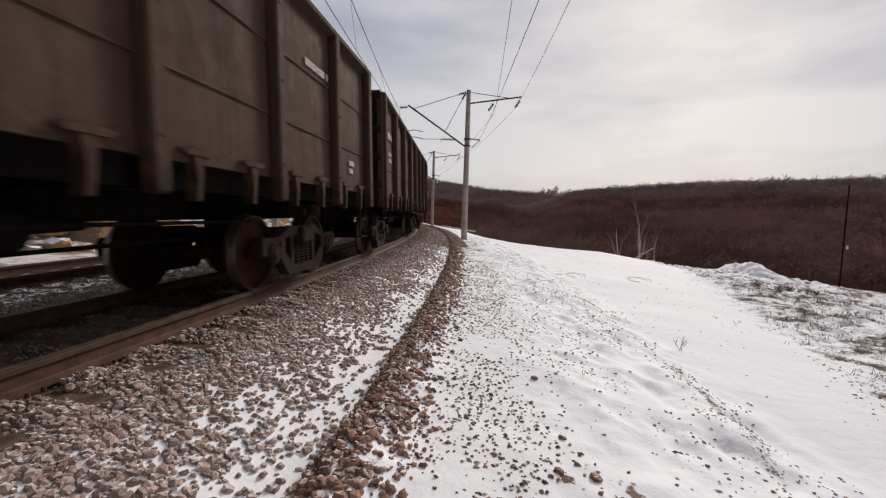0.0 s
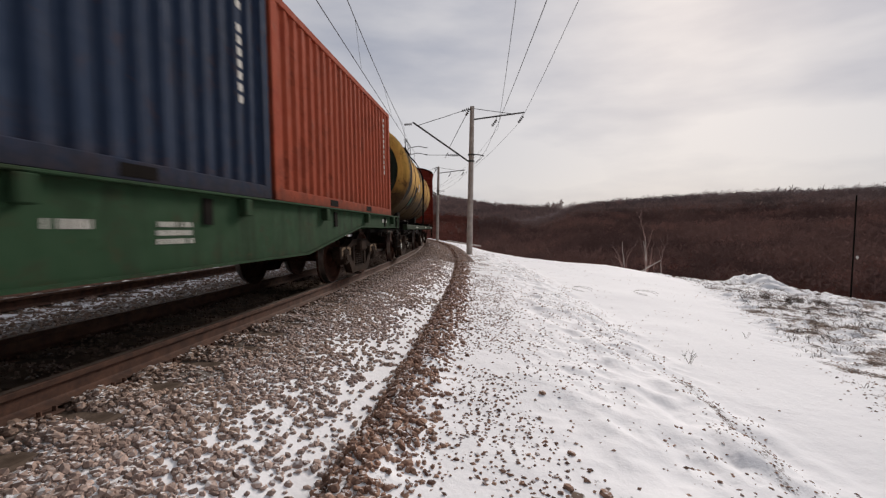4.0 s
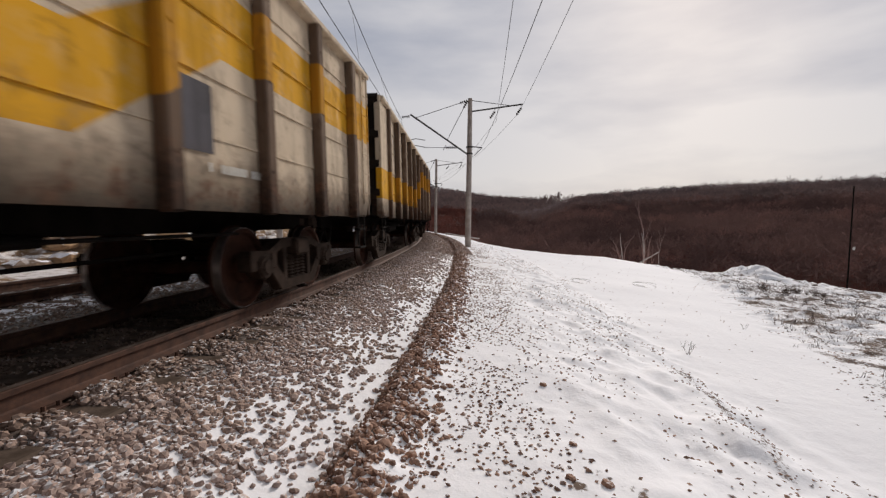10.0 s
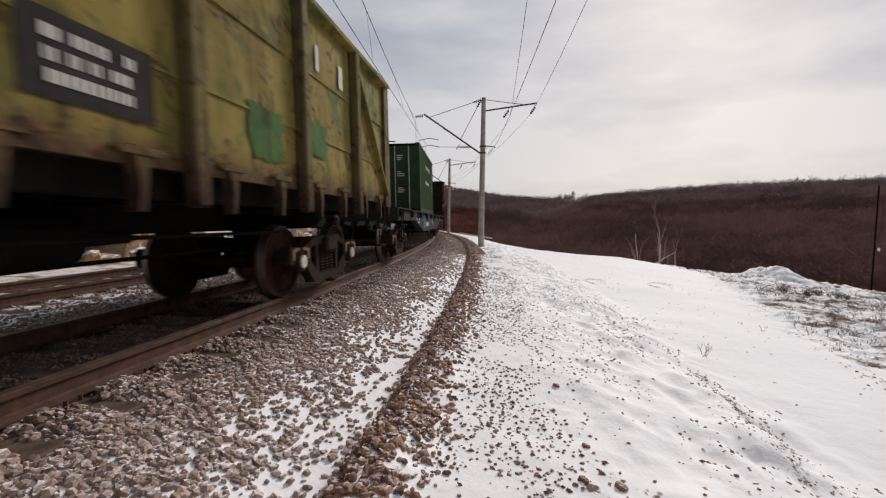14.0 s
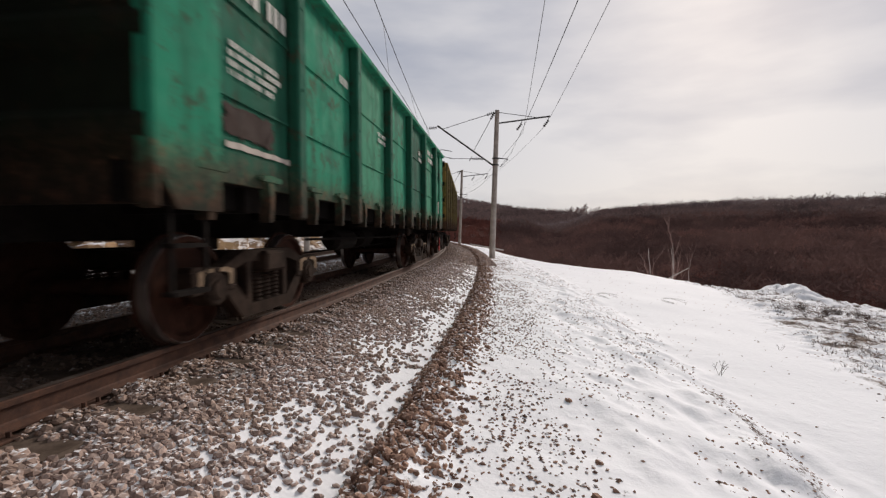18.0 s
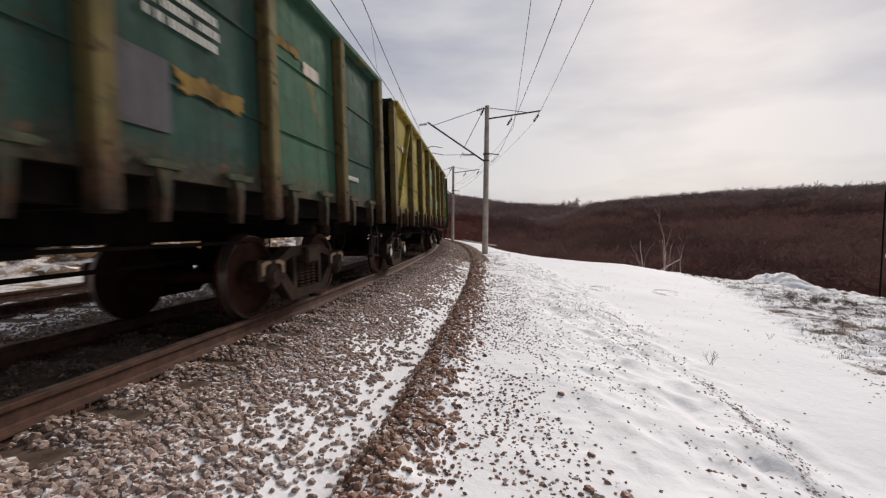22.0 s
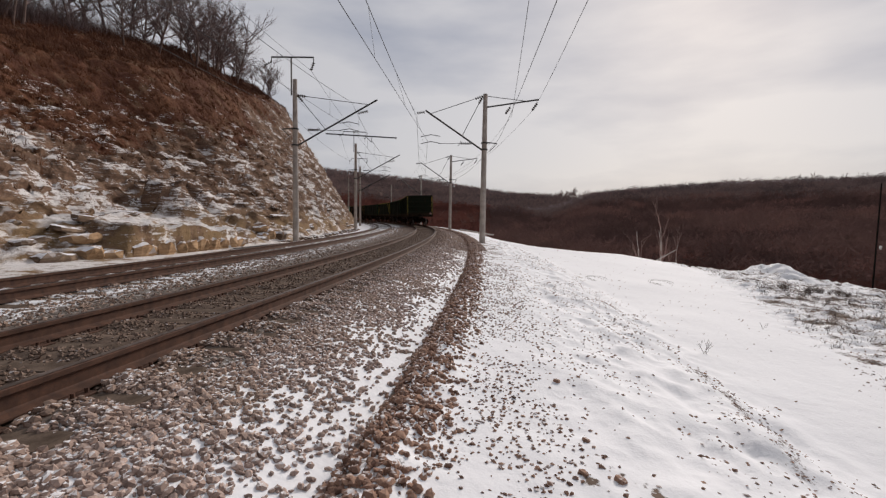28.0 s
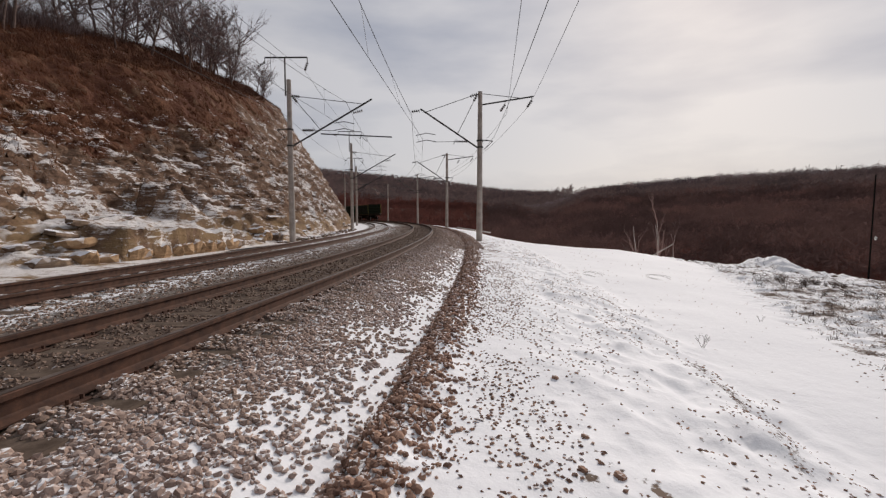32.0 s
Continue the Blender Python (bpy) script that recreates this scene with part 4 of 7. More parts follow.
def wires():
    """Contact and messenger wires with droppers over each track, and feeders."""
    def line(t, name, pts, sag, r, label=""):
        sh, chain = Shape(), []
        for p, q in zip(pts, pts[1:]):
            n = 10
            w = [p.lerp(q, i / n) - Vector((0, 0, sag * 4 * (i / n) * (1 - i / n))) for i in range(n + 1)]
            chain += w if not chain else w[1:]
        sh.tube(chain, r)
        part(name, sh, MAT_WIRE, t, label)
        return pts
    s_back = (1.60, 7.34, 1.30, 5.10)
    for off, ss, o_m, o_c, z_m, z_c in ((0.0, POLE_S, -0.25, 0.40, 6.98, 5.54), (-SPACING, LEFT_S, 0.25, 0.25, 7.6, 6.1)):
        t = thing("overhead_line", "messenger and contact wires hung over the track", "overhead line", "overhead lines")
        back = s_back if off == 0.0 else (0.25, z_m, 0.25, z_c)
        top = [on_line(s, off + (back[0] if s < -20 else o_m), back[1] if s < -20 else z_m) for s in ss]
        line(t, "messenger_wire", top, 0.55, 0.011)
        bot = [on_line(s, off + (back[2] if s < -20 else o_c), back[3] if s < -20 else z_c) for s in ss]
        line(t, "contact_wire", bot, 0.05, 0.009)
        for (a, b), (c, d) in zip(zip(top, top[1:]), zip(bot, bot[1:])):
            for f in (0.12, 0.31, 0.5, 0.69, 0.88):
                p, q = a.lerp(b, f) - Vector((0, 0, 0.55 * 4 * f * (1 - f))), c.lerp(d, f)
                part("dropper", Shape().beam(p, q, 0.006, 4), MAT_WIRE, t)
    t = thing("feeder_line", "bare feeder wires along the outer masts", "feeder line", "feeder lines")
    for behind, dx, z in ((4.5, 5.3, 7.0), (6.6, 6.6, 7.45), (5.65, 4.6, 5.7)):
        line(t, "feeder_wire", [on_line(s, behind if s < -20 else dx if s < 10 else dx - 0.35, z) for s in POLE_S], 0.35, 0.009)
    t = thing("feeder_line", "bare feeder wires along the masts below the cutting", "feeder line", "feeder lines")
    bar_at = LEFT_S[2]
    cb = thing("cross_beam", "long steel cross beam carried over the far track", "cross beam", at=pose(*on_line(bar_at, -SPACING - 3.05, 0), 0, 0, math.degrees(bar_at / RAD)))
    part("beam", Shape().bar((-3.2, 0, LEFT_H + 0.95), (4.4, 0, LEFT_H + 0.75), 0.09, 0.12), MAT_STEEL, cb)
    part("hanger", Shape().bar((1.7, 0, LEFT_H + 0.85), (1.7, 0, LEFT_H + 0.2), 0.04, 0.04, (0, 1, 0)).beam((1.7, 0, LEFT_H + 0.2), (1.1, 0, LEFT_H + 0.75), 0.03, 6), MAT_STEEL, cb)
    for dx, z in ((-SPACING - 2.1, LEFT_H + 0.5), (-SPACING - 4.6, LEFT_H + 0.7), (-SPACING - 3.4, LEFT_H - 1.9)):
        line(t, "feeder_wire", [on_line(s, dx + (1.55 if s < -20 else 0.0), z) for s in LEFT_S], 0.4, 0.009)


wires()

# ---------------------------------------------------------------- rolling stock: materials
PAINT_TONE = 0.66          # darkening factor on the colours of all wagon paint


def paint(name, base, patch, patch_level=0.62, rust=0.5, stripe=None, grime=0.45, dark=(0.016, 0.012, 0.010), scale=0.8, blot=0.25, soot_shade=(1.02, 1.52)):
    """Weathered wagon paint: repainted patches, rust low down, run-down grime. stripe: (colour, z low, z high, and where and how far it steps up)."""
    m = Nodes(name, 0.8, spec=0.05)
    base, patch = tuple(PAINT_TONE * c for c in base), tuple(PAINT_TONE * c for c in patch)
    co = m.coords()
    x, y, z = m.axis(co)
    big = m.noise(co, scale, 4, 0.6)
    small = m.noise(co, 6.5, 5, 0.65)
    streak = m.noise(m.coords(scale=(3.5, 3.5, 0.35)), 1.6, 5, 0.6)
    col = m.mix(m.ramp(small, 0.3, 0.75, 0, 0.35), base, tuple(0.72 * c for c in base))
    col = m.mix(m.ramp(m.math("ADD", big, m.math("MULTIPLY", m.math("SUBTRACT", small, 0.5), 0.16)), patch_level - 0.02, patch_level + 0.06), col, patch)
    flake = m.noise(co, 1.9, 7, 0.7, 0.8)
    col = m.mix(m.ramp(flake, 0.53, 0.57, 0, 0.25 + 0.5 * blot), col, m.mix(m.ramp(big, 0.4, 0.6), tuple(0.55 * c for c in patch), tuple(1.15 * c for c in base)))
    if stripe:
        scol, lo, hi, y0, y1, rise = stripe
        zz = m.math("SUBTRACT", z, m.ramp(y, y0, y1, 0.0, rise))
        inside = m.math("MULTIPLY", m.math("GREATER_THAN", zz, lo), m.math("LESS_THAN", zz, hi))
        col = m.mix(m.math("MULTIPLY", inside, m.ramp(small, 0.25, 0.5, 0.75, 1.0)), col, scol)
    low = m.ramp(z, 1.15, 2.0, 1.0, 0.0)
    r = m.math("ADD", m.math("MULTIPLY", low, 0.30), m.math("MULTIPLY", small, 0.62))
    r = m.ramp(r, 0.60 - 0.14 * rust, 0.70 - 0.14 * rust)
    col = m.mix(m.math("MULTIPLY", r, 0.85), col, m.mix(m.ramp(m.noise(co, 22, 3), 0.4, 0.6), (0.10, 0.045, 0.028), (0.20, 0.095, 0.055)))
    hem = m.ramp(m.math("ADD", z, m.math("MULTIPLY", m.math("SUBTRACT", small, 0.5), 0.7)), 1.40, 1.66, 0.8 * max(rust, 0.0) ** 0.5, 0.0)
    col = m.mix(hem, col, m.mix(m.ramp(m.noise(co, 17, 4), 0.4, 0.62), (0.045, 0.027, 0.020), (0.13, 0.072, 0.048)))
    spot = m.noise(co, 3.6, 7, 0.75, 0.5)
    col = m.mix(m.ramp(spot, 0.555, 0.60, 0, blot), col, m.mix(m.ramp(small, 0.4, 0.6), (0.030, 0.018, 0.013), (0.085, 0.042, 0.026)))
    col = m.mix(m.ramp(streak, 0.46, 0.72, 0, grime), col, dark)
    # near-black low down: soot plus shade under the catches, put into the paint
    col = m.mix(m.ramp(m.math("ADD", z, m.math("MULTIPLY", m.math("SUBTRACT", small, 0.5), 0.7)), soot_shade[0], soot_shade[1], 0.92, 0.0), col, dark)
    m.bump(m.math("ADD", small, m.math("MULTIPLY", streak, 0.5)), 0.25, 0.012)
    return m.done(col, m.ramp(small, 0.3, 0.7, 0.7, 0.95))


# near-black, one even tone for underframe parts and fittings
MAT_UNDER = plain("underframe_black", (0.007, 0.006, 0.0055), (0.016, 0.013, 0.0115), 0.9, scale=4)
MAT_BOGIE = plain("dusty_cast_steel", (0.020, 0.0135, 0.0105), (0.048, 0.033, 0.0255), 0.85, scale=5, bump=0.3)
MAT_WHEEL = plain("rust_brown_wheel_steel", (0.030, 0.015, 0.011), (0.072, 0.033, 0.023), 0.75, 0.1, scale=6)
MAT_RIM = plain("bright_wheel_tread", (0.30, 0.28, 0.27), (0.45, 0.43, 0.42), 0.4, 0.9, scale=6)
MAT_YEL_MARK = plain("worn_cream_paint_mark", (0.20, 0.135, 0.085), (0.32, 0.235, 0.16), 0.7, scale=8)
MAT_WHITE_MARK = plain("worn_white_lettering", (0.48, 0.47, 0.43), (0.66, 0.65, 0.60), 0.75, scale=14)
MAT_RED_MARK = plain("red_sign_paint", (0.55, 0.05, 0.05), (0.70, 0.09, 0.08), 0.6, scale=8)
MAT_REDDISC = plain("red_brake_wheel_paint", (0.35, 0.03, 0.03), (0.5, 0.06, 0.05), 0.6, scale=8)
MAT_YELLOW_SIGN = plain("yellow_sign_paint", (0.70, 0.40, 0.03), (0.80, 0.50, 0.05), 0.6, scale=5)
MAT_DECK = plain("worn_plank_deck", (0.085, 0.062, 0.048), (0.15, 0.115, 0.09), 0.92, scale=3)

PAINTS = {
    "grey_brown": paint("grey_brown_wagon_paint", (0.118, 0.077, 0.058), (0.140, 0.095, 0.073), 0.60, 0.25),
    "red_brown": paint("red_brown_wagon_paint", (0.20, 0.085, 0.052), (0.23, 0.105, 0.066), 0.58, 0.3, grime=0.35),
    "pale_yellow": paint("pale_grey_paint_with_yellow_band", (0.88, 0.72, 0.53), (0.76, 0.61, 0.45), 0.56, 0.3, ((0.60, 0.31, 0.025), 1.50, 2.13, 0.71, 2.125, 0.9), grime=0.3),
    # rusty posts whose unlit faces are put into a darker paint and band
    "shaded_post_yellow": paint("shaded_rusty_post_paint_with_yellow_band", (0.20, 0.135, 0.095), (0.30, 0.22, 0.16), 0.56, 0.5, ((0.42, 0.20, 0.02), 1.50, 2.13, 0.71, 2.125, 0.9), grime=0.5),
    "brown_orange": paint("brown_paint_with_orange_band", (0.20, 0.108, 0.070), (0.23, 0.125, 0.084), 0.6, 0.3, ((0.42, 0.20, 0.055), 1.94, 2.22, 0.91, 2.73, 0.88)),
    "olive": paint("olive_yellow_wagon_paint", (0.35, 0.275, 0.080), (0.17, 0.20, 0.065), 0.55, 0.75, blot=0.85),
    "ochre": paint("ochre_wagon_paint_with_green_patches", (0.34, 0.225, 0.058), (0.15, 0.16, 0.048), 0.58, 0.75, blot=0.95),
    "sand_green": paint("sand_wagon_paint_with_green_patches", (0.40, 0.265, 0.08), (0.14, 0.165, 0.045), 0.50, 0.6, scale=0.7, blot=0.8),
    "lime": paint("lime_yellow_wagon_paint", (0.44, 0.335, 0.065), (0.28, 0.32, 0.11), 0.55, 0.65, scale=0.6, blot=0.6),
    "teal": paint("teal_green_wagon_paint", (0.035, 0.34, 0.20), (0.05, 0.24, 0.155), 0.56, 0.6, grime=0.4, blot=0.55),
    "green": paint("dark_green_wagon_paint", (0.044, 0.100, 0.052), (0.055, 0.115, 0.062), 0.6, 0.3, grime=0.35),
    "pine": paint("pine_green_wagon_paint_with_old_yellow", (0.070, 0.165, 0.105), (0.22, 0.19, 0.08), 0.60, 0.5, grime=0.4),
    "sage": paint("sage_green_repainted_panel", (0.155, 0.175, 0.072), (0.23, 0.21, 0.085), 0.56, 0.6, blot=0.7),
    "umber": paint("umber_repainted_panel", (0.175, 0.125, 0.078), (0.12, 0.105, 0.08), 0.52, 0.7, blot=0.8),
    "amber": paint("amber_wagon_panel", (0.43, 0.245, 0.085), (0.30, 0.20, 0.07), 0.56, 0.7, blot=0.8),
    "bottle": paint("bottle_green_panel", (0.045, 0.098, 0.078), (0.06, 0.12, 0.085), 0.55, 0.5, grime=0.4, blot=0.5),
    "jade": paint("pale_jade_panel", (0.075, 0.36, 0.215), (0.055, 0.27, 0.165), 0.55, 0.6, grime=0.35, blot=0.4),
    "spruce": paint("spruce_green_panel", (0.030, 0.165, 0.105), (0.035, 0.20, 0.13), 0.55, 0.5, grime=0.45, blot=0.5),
    # olive-brown posts; the shade on their faces is put into this darker tone
    "shaded_post": paint("shaded_olive_brown_post_paint", (0.215, 0.175, 0.075), (0.15, 0.13, 0.07), 0.55, 0.7, grime=0.6, blot=0.7),
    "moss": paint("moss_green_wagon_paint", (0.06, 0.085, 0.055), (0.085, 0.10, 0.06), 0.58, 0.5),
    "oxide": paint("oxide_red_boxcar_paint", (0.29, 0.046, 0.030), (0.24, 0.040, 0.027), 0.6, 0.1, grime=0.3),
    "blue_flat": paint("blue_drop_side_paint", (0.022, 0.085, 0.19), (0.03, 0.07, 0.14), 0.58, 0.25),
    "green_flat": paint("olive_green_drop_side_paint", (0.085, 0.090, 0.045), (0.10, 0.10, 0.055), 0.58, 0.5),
    "frame_black": paint("black_frame_paint", (0.024, 0.024, 0.026), (0.034, 0.033, 0.033), 0.6, -0.9, soot_shade=(0.2, 0.6)),
    "frame_green": paint("green_frame_paint", (0.044, 0.094, 0.050), (0.055, 0.094, 0.052), 0.6, -0.9, soot_shade=(0.2, 0.6)),
    "frame_dark": paint("dark_green_frame_paint", (0.030, 0.050, 0.028), (0.038, 0.052, 0.032), 0.6, -0.9, soot_shade=(0.2, 0.6)),
    "frame_grey": paint("grey_green_frame_paint", (0.040, 0.051, 0.046), (0.036, 0.050, 0.055), 0.60, -0.9, soot_shade=(0.2, 0.6)),
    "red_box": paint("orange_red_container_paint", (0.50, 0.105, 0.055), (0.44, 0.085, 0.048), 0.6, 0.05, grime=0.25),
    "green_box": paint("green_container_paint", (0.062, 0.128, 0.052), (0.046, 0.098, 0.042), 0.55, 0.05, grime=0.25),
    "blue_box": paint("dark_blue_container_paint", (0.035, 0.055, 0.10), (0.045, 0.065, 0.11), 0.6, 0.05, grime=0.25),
    # shade on wagon ends and left sides is put into these dark paints
    "dark_brown_shade": paint("dark_brown_shade_paint", (0.030, 0.023, 0.019), (0.038, 0.029, 0.024), 0.6, 0.2),
    "dark_green_shade": paint("dark_green_shade_paint", (0.021, 0.028, 0.018), (0.028, 0.036, 0.022), 0.6, 0.2),
    "tank": paint("dirty_yellow_tank_paint", (0.90, 0.52, 0.13), (0.70, 0.34, 0.09), 0.60, 0.15, grime=0.5, scale=0.45, blot=0.6, soot_shade=(2.05, 2.75)),
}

# ---------------------------------------------------------------- rolling stock: bogie
R_WHEEL = 0.475


def bogie_meshes():
    wheelset = Shape().beam((-0.95, 0, 0), (0.95, 0, 0), 0.075, 12)
    for sd in (-1, 1):
        prof = [(0.70, 0.09), (0.70, 0.15), (0.745, 0.17), (0.755, 0.40), (0.715, 0.425), (0.715, 0.505), (0.742, 0.505), (0.748, R_WHEEL), (0.845, 0.468),
                (0.85, 0.42), (0.80, 0.395), (0.79, 0.19), (0.85, 0.16), (0.85, 0.09)]
        wheelset.turned([(sd * x, r) for x, r in prof], "X", 28)
    rim = Shape().turned([(0.748, R_WHEEL + 0.004), (0.842, 0.4725), (0.842, 0.462), (0.748, 0.462)], "X", 28, closed=True)
    side = Shape()
    # upper and lower members and columns leave the windows open
    side.prism([(-1.24, 0.56), (-1.20, 0.68), (-0.80, 0.66), (-0.45, 0.80), (0.45, 0.80), (0.80, 0.66), (1.20, 0.68), (1.24, 0.56), (0.85, 0.55), (0.45, 0.68), (-0.45, 0.68), (-0.85, 0.55)], -0.07, 0.07)
    side.prism([(-0.90, 0.57), (-0.74, 0.60), (-0.38, 0.26), (0.38, 0.26), (0.74, 0.60), (0.90, 0.57), (0.50, 0.14), (-0.50, 0.14)], -0.07, 0.07)
    for y in (-0.36, 0.36):
        side.box(-0.06, 0.06, y - 0.05, y + 0.05, 0.24, 0.70, 0.01)
    for y in (-0.925, 0.925):
        side.box(-0.085, 0.085, y - 0.30, y - 0.17, 0.44, 0.64, 0.01)
        side.box(-0.085, 0.085, y + 0.17, y + 0.30, 0.44, 0.64, 0.01)
    spring = Shape()
    spring.turned([(0.27 + k * 0.0215, 0.052 if k % 2 else 0.077) for k in range(15)], "Z", 10)
    box = Shape().turned([(-0.06, 0.15), (0.10, 0.15), (0.115, 0.13), (0.13, 0.13)], "X", 14)
    cap = Shape().turned([(0.13, 0.09), (0.15, 0.085)], "X", 12)
    mark = Shape()
    for sd in (-1, 1):
        mark.prism([(sd * 0.23, 0.50), (sd * 0.235, 0.635), (sd * 0.13, 0.665), (sd * 0.05, 0.655), (sd * 0.05, 0.625), (sd * 0.13, 0.62), (sd * 0.18, 0.60), (sd * 0.19, 0.50)][::sd], 0.088, 0.094)
    bolster = Shape().box(-1.18, 1.18, -0.20, 0.20, 0.56, 0.78, 0.03)
    bolster.box(-0.30, 0.30, -0.30, 0.30, 0.78, 0.92, 0.02)
    beam = Shape()
    for y in (-0.36, 0.36):
        beam.bar((-0.75, y, 0.42), (0.75, y, 0.42), 0.06, 0.10)
    shoe = Shape().box(-0.04, 0.04, -0.03, 0.03, 0.32, 0.62, 0.012)
    return dict(wheelset=wheelset.mesh("wheelset", MAT_WHEEL), rim=rim.mesh("wheel_tread", MAT_RIM), side=side.mesh("side_frame", MAT_BOGIE), spring=spring.mesh("spring", MAT_BOGIE),
                box=box.mesh("axle_box", MAT_BOGIE), cap=cap.mesh("axle_cap", MAT_BOGIE), capw=cap.mesh("axle_cap", MAT_WHITE_MARK), mark=mark.mesh("paint_mark", MAT_YEL_MARK),
                bolster=bolster.mesh("bogie", MAT_BOGIE), beam=beam.mesh("brake_beam", MAT_UNDER), shoe=shoe.mesh("brake_shoe", MAT_UNDER))


BOGIE = bogie_meshes()
WHEELS = []          # wheelset, arc of its axle along the train
MOVERS = []          # thing, arc of its middle along the train, pose on the wagon


def bogie(wagon, y, u, style):
    b = part("bogie", BOGIE["bolster"], None, wagon, "cast-steel two-axle bogie", at=pose(0, y, 0))
    for sd in (-1, 1):
        part("side_frame", BOGIE["side"], None, b, at=pose(sd * 1.02, 0, 0))
        for dy in (-0.17, 0, 0.17):
            part("spring", BOGIE["spring"], None, b, at=pose(sd * 1.02, dy, 0))
        for dy in (-0.925, 0.925):
            part("axle_box", BOGIE["box"], None, b, at=pose(sd * 1.0, dy, R_WHEEL, 0, 0, 0 if sd > 0 else 180))
            if sd > 0:
                part("axle_cap", BOGIE["capw"] if style == "white" else BOGIE["cap"], None, b, at=pose(1.0, dy, R_WHEEL))
                if style in ("cream", "white"):
                    part("paint_mark", BOGIE["mark"], None, b, "cream paint marks over the axle box", at=pose(1.02, dy, 0))
    part("brake_beam", BOGIE["beam"], None, b)
    for sd in (-1, 1):
        for dy in (-0.405, 0.405):
            part("brake_shoe", BOGIE["shoe"], None, b, at=pose(sd * 0.80, dy, 0))
    for dy in (-0.925, 0.925):
        w = part("wheelset", BOGIE["wheelset"], None, b, "rust-brown wheelset with bright treads", smooth=False, at=pose(0, dy, R_WHEEL))
        for turn_ in (0, 180):
            rim = new("wheel_tread", BOGIE["rim"])
            rim.parent, rim.matrix_basis = w, pose(0, 0, 0, 0, 0, turn_)
        WHEELS.append((w, u + y + dy, dy))


BAR = Shape().box(0, 1, -1, 0, -0.5, 0.5).mesh("lettering", MAT_WHITE_MARK)


def bars(x, spots, mat, parent, rs):
    """Rows of short painted bars where lettering stands. spots: (y, z, width, height, rows)."""
    for y, z, w, h, rows in spots:
        lh = h / rows
        for r in range(rows):
            p = y + w / 2 - rs.uniform(0, 0.12) * w
            while p > y - w / 2:
                d = lh * rs.uniform(0.14, 0.36)
                if rs.random() < 0.86:
                    at = pose(x, p, z + h / 2 - (r + 0.5) * lh) @ Matrix.Diagonal((0.004, d, lh * 0.62, 1))
                    part("lettering", BAR, None, parent, at=at)
                p -= d + lh * 0.17


def coupler(wagon, y_end, d):
    sh = Shape().box(-0.11, 0.11, min(y_end, y_end + d * 0.42), max(y_end, y_end + d * 0.42), 0.92, 1.10, 0.02)
    c = y_end + d * 0.55
    sh.box(-0.22, 0.24, c - 0.16, c + 0.16, 0.88, 1.16, 0.05)
    part("coupler", sh, MAT_BOGIE, wagon, "cast-steel automatic coupler")
    hose = Shape()
    pts = [Vector((0.42, y_end + d * (0.02 + 0.09 * k), 0.95 - 0.34 * math.sin(math.pi * k / 6))) for k in range(7)]
    hose.tube(pts, 0.022, 6)
    part("brake_hose", hose, MAT_UNDER, wagon)


def underframe(wagon, L, pivot, u, z_floor, style, rs, hoppers=False):
    """Centre sill, cross-bearers, brake gear and the two bogies."""
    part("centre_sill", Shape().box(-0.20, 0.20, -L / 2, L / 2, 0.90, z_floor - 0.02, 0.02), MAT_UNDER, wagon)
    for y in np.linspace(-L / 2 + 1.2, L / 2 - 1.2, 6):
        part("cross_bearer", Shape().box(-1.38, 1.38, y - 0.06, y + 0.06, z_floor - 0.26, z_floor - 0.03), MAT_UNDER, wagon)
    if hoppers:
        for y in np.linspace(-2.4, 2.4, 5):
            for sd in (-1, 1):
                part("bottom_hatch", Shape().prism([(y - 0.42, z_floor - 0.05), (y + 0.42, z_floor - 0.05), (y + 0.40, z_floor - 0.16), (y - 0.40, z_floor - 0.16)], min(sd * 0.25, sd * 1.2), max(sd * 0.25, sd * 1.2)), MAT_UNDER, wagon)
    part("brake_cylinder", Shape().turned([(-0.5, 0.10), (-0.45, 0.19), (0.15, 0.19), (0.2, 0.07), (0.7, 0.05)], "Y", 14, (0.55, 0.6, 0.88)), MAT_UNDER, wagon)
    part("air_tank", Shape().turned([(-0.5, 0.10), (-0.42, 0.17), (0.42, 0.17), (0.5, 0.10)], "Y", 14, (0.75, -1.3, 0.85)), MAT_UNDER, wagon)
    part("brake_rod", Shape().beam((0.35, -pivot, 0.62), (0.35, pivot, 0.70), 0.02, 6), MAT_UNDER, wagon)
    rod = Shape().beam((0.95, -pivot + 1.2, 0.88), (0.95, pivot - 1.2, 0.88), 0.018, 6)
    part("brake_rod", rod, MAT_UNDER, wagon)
    for d in (-1, 1):
        bogie(wagon, d * pivot, u, style)
        coupler(wagon, d * L / 2, d)


def steps(wagon, L, mat):
    """Corner foot steps."""
    for d in (-1, 1):
        for sd in (-1, 1):
            y = d * (L / 2 - 0.32)
            sh = Shape()
            for dy in (-0.17, 0.17):
                sh.bar((sd * 1.47, y + dy, 1.28), (sd * 1.47, y + dy, 0.55), 0.03, 0.02, (1, 0, 0))
            for z in (0.56, 0.88):
                sh.box(min(sd * 1.40, sd * 1.50), max(sd * 1.40, sd * 1.50), y - 0.17, y + 0.17, z - 0.015, z + 0.015)
            part("foot_step", sh, mat, wagon)


GONDOLA_L, GONDOLA_TOP = 12.75, 3.62


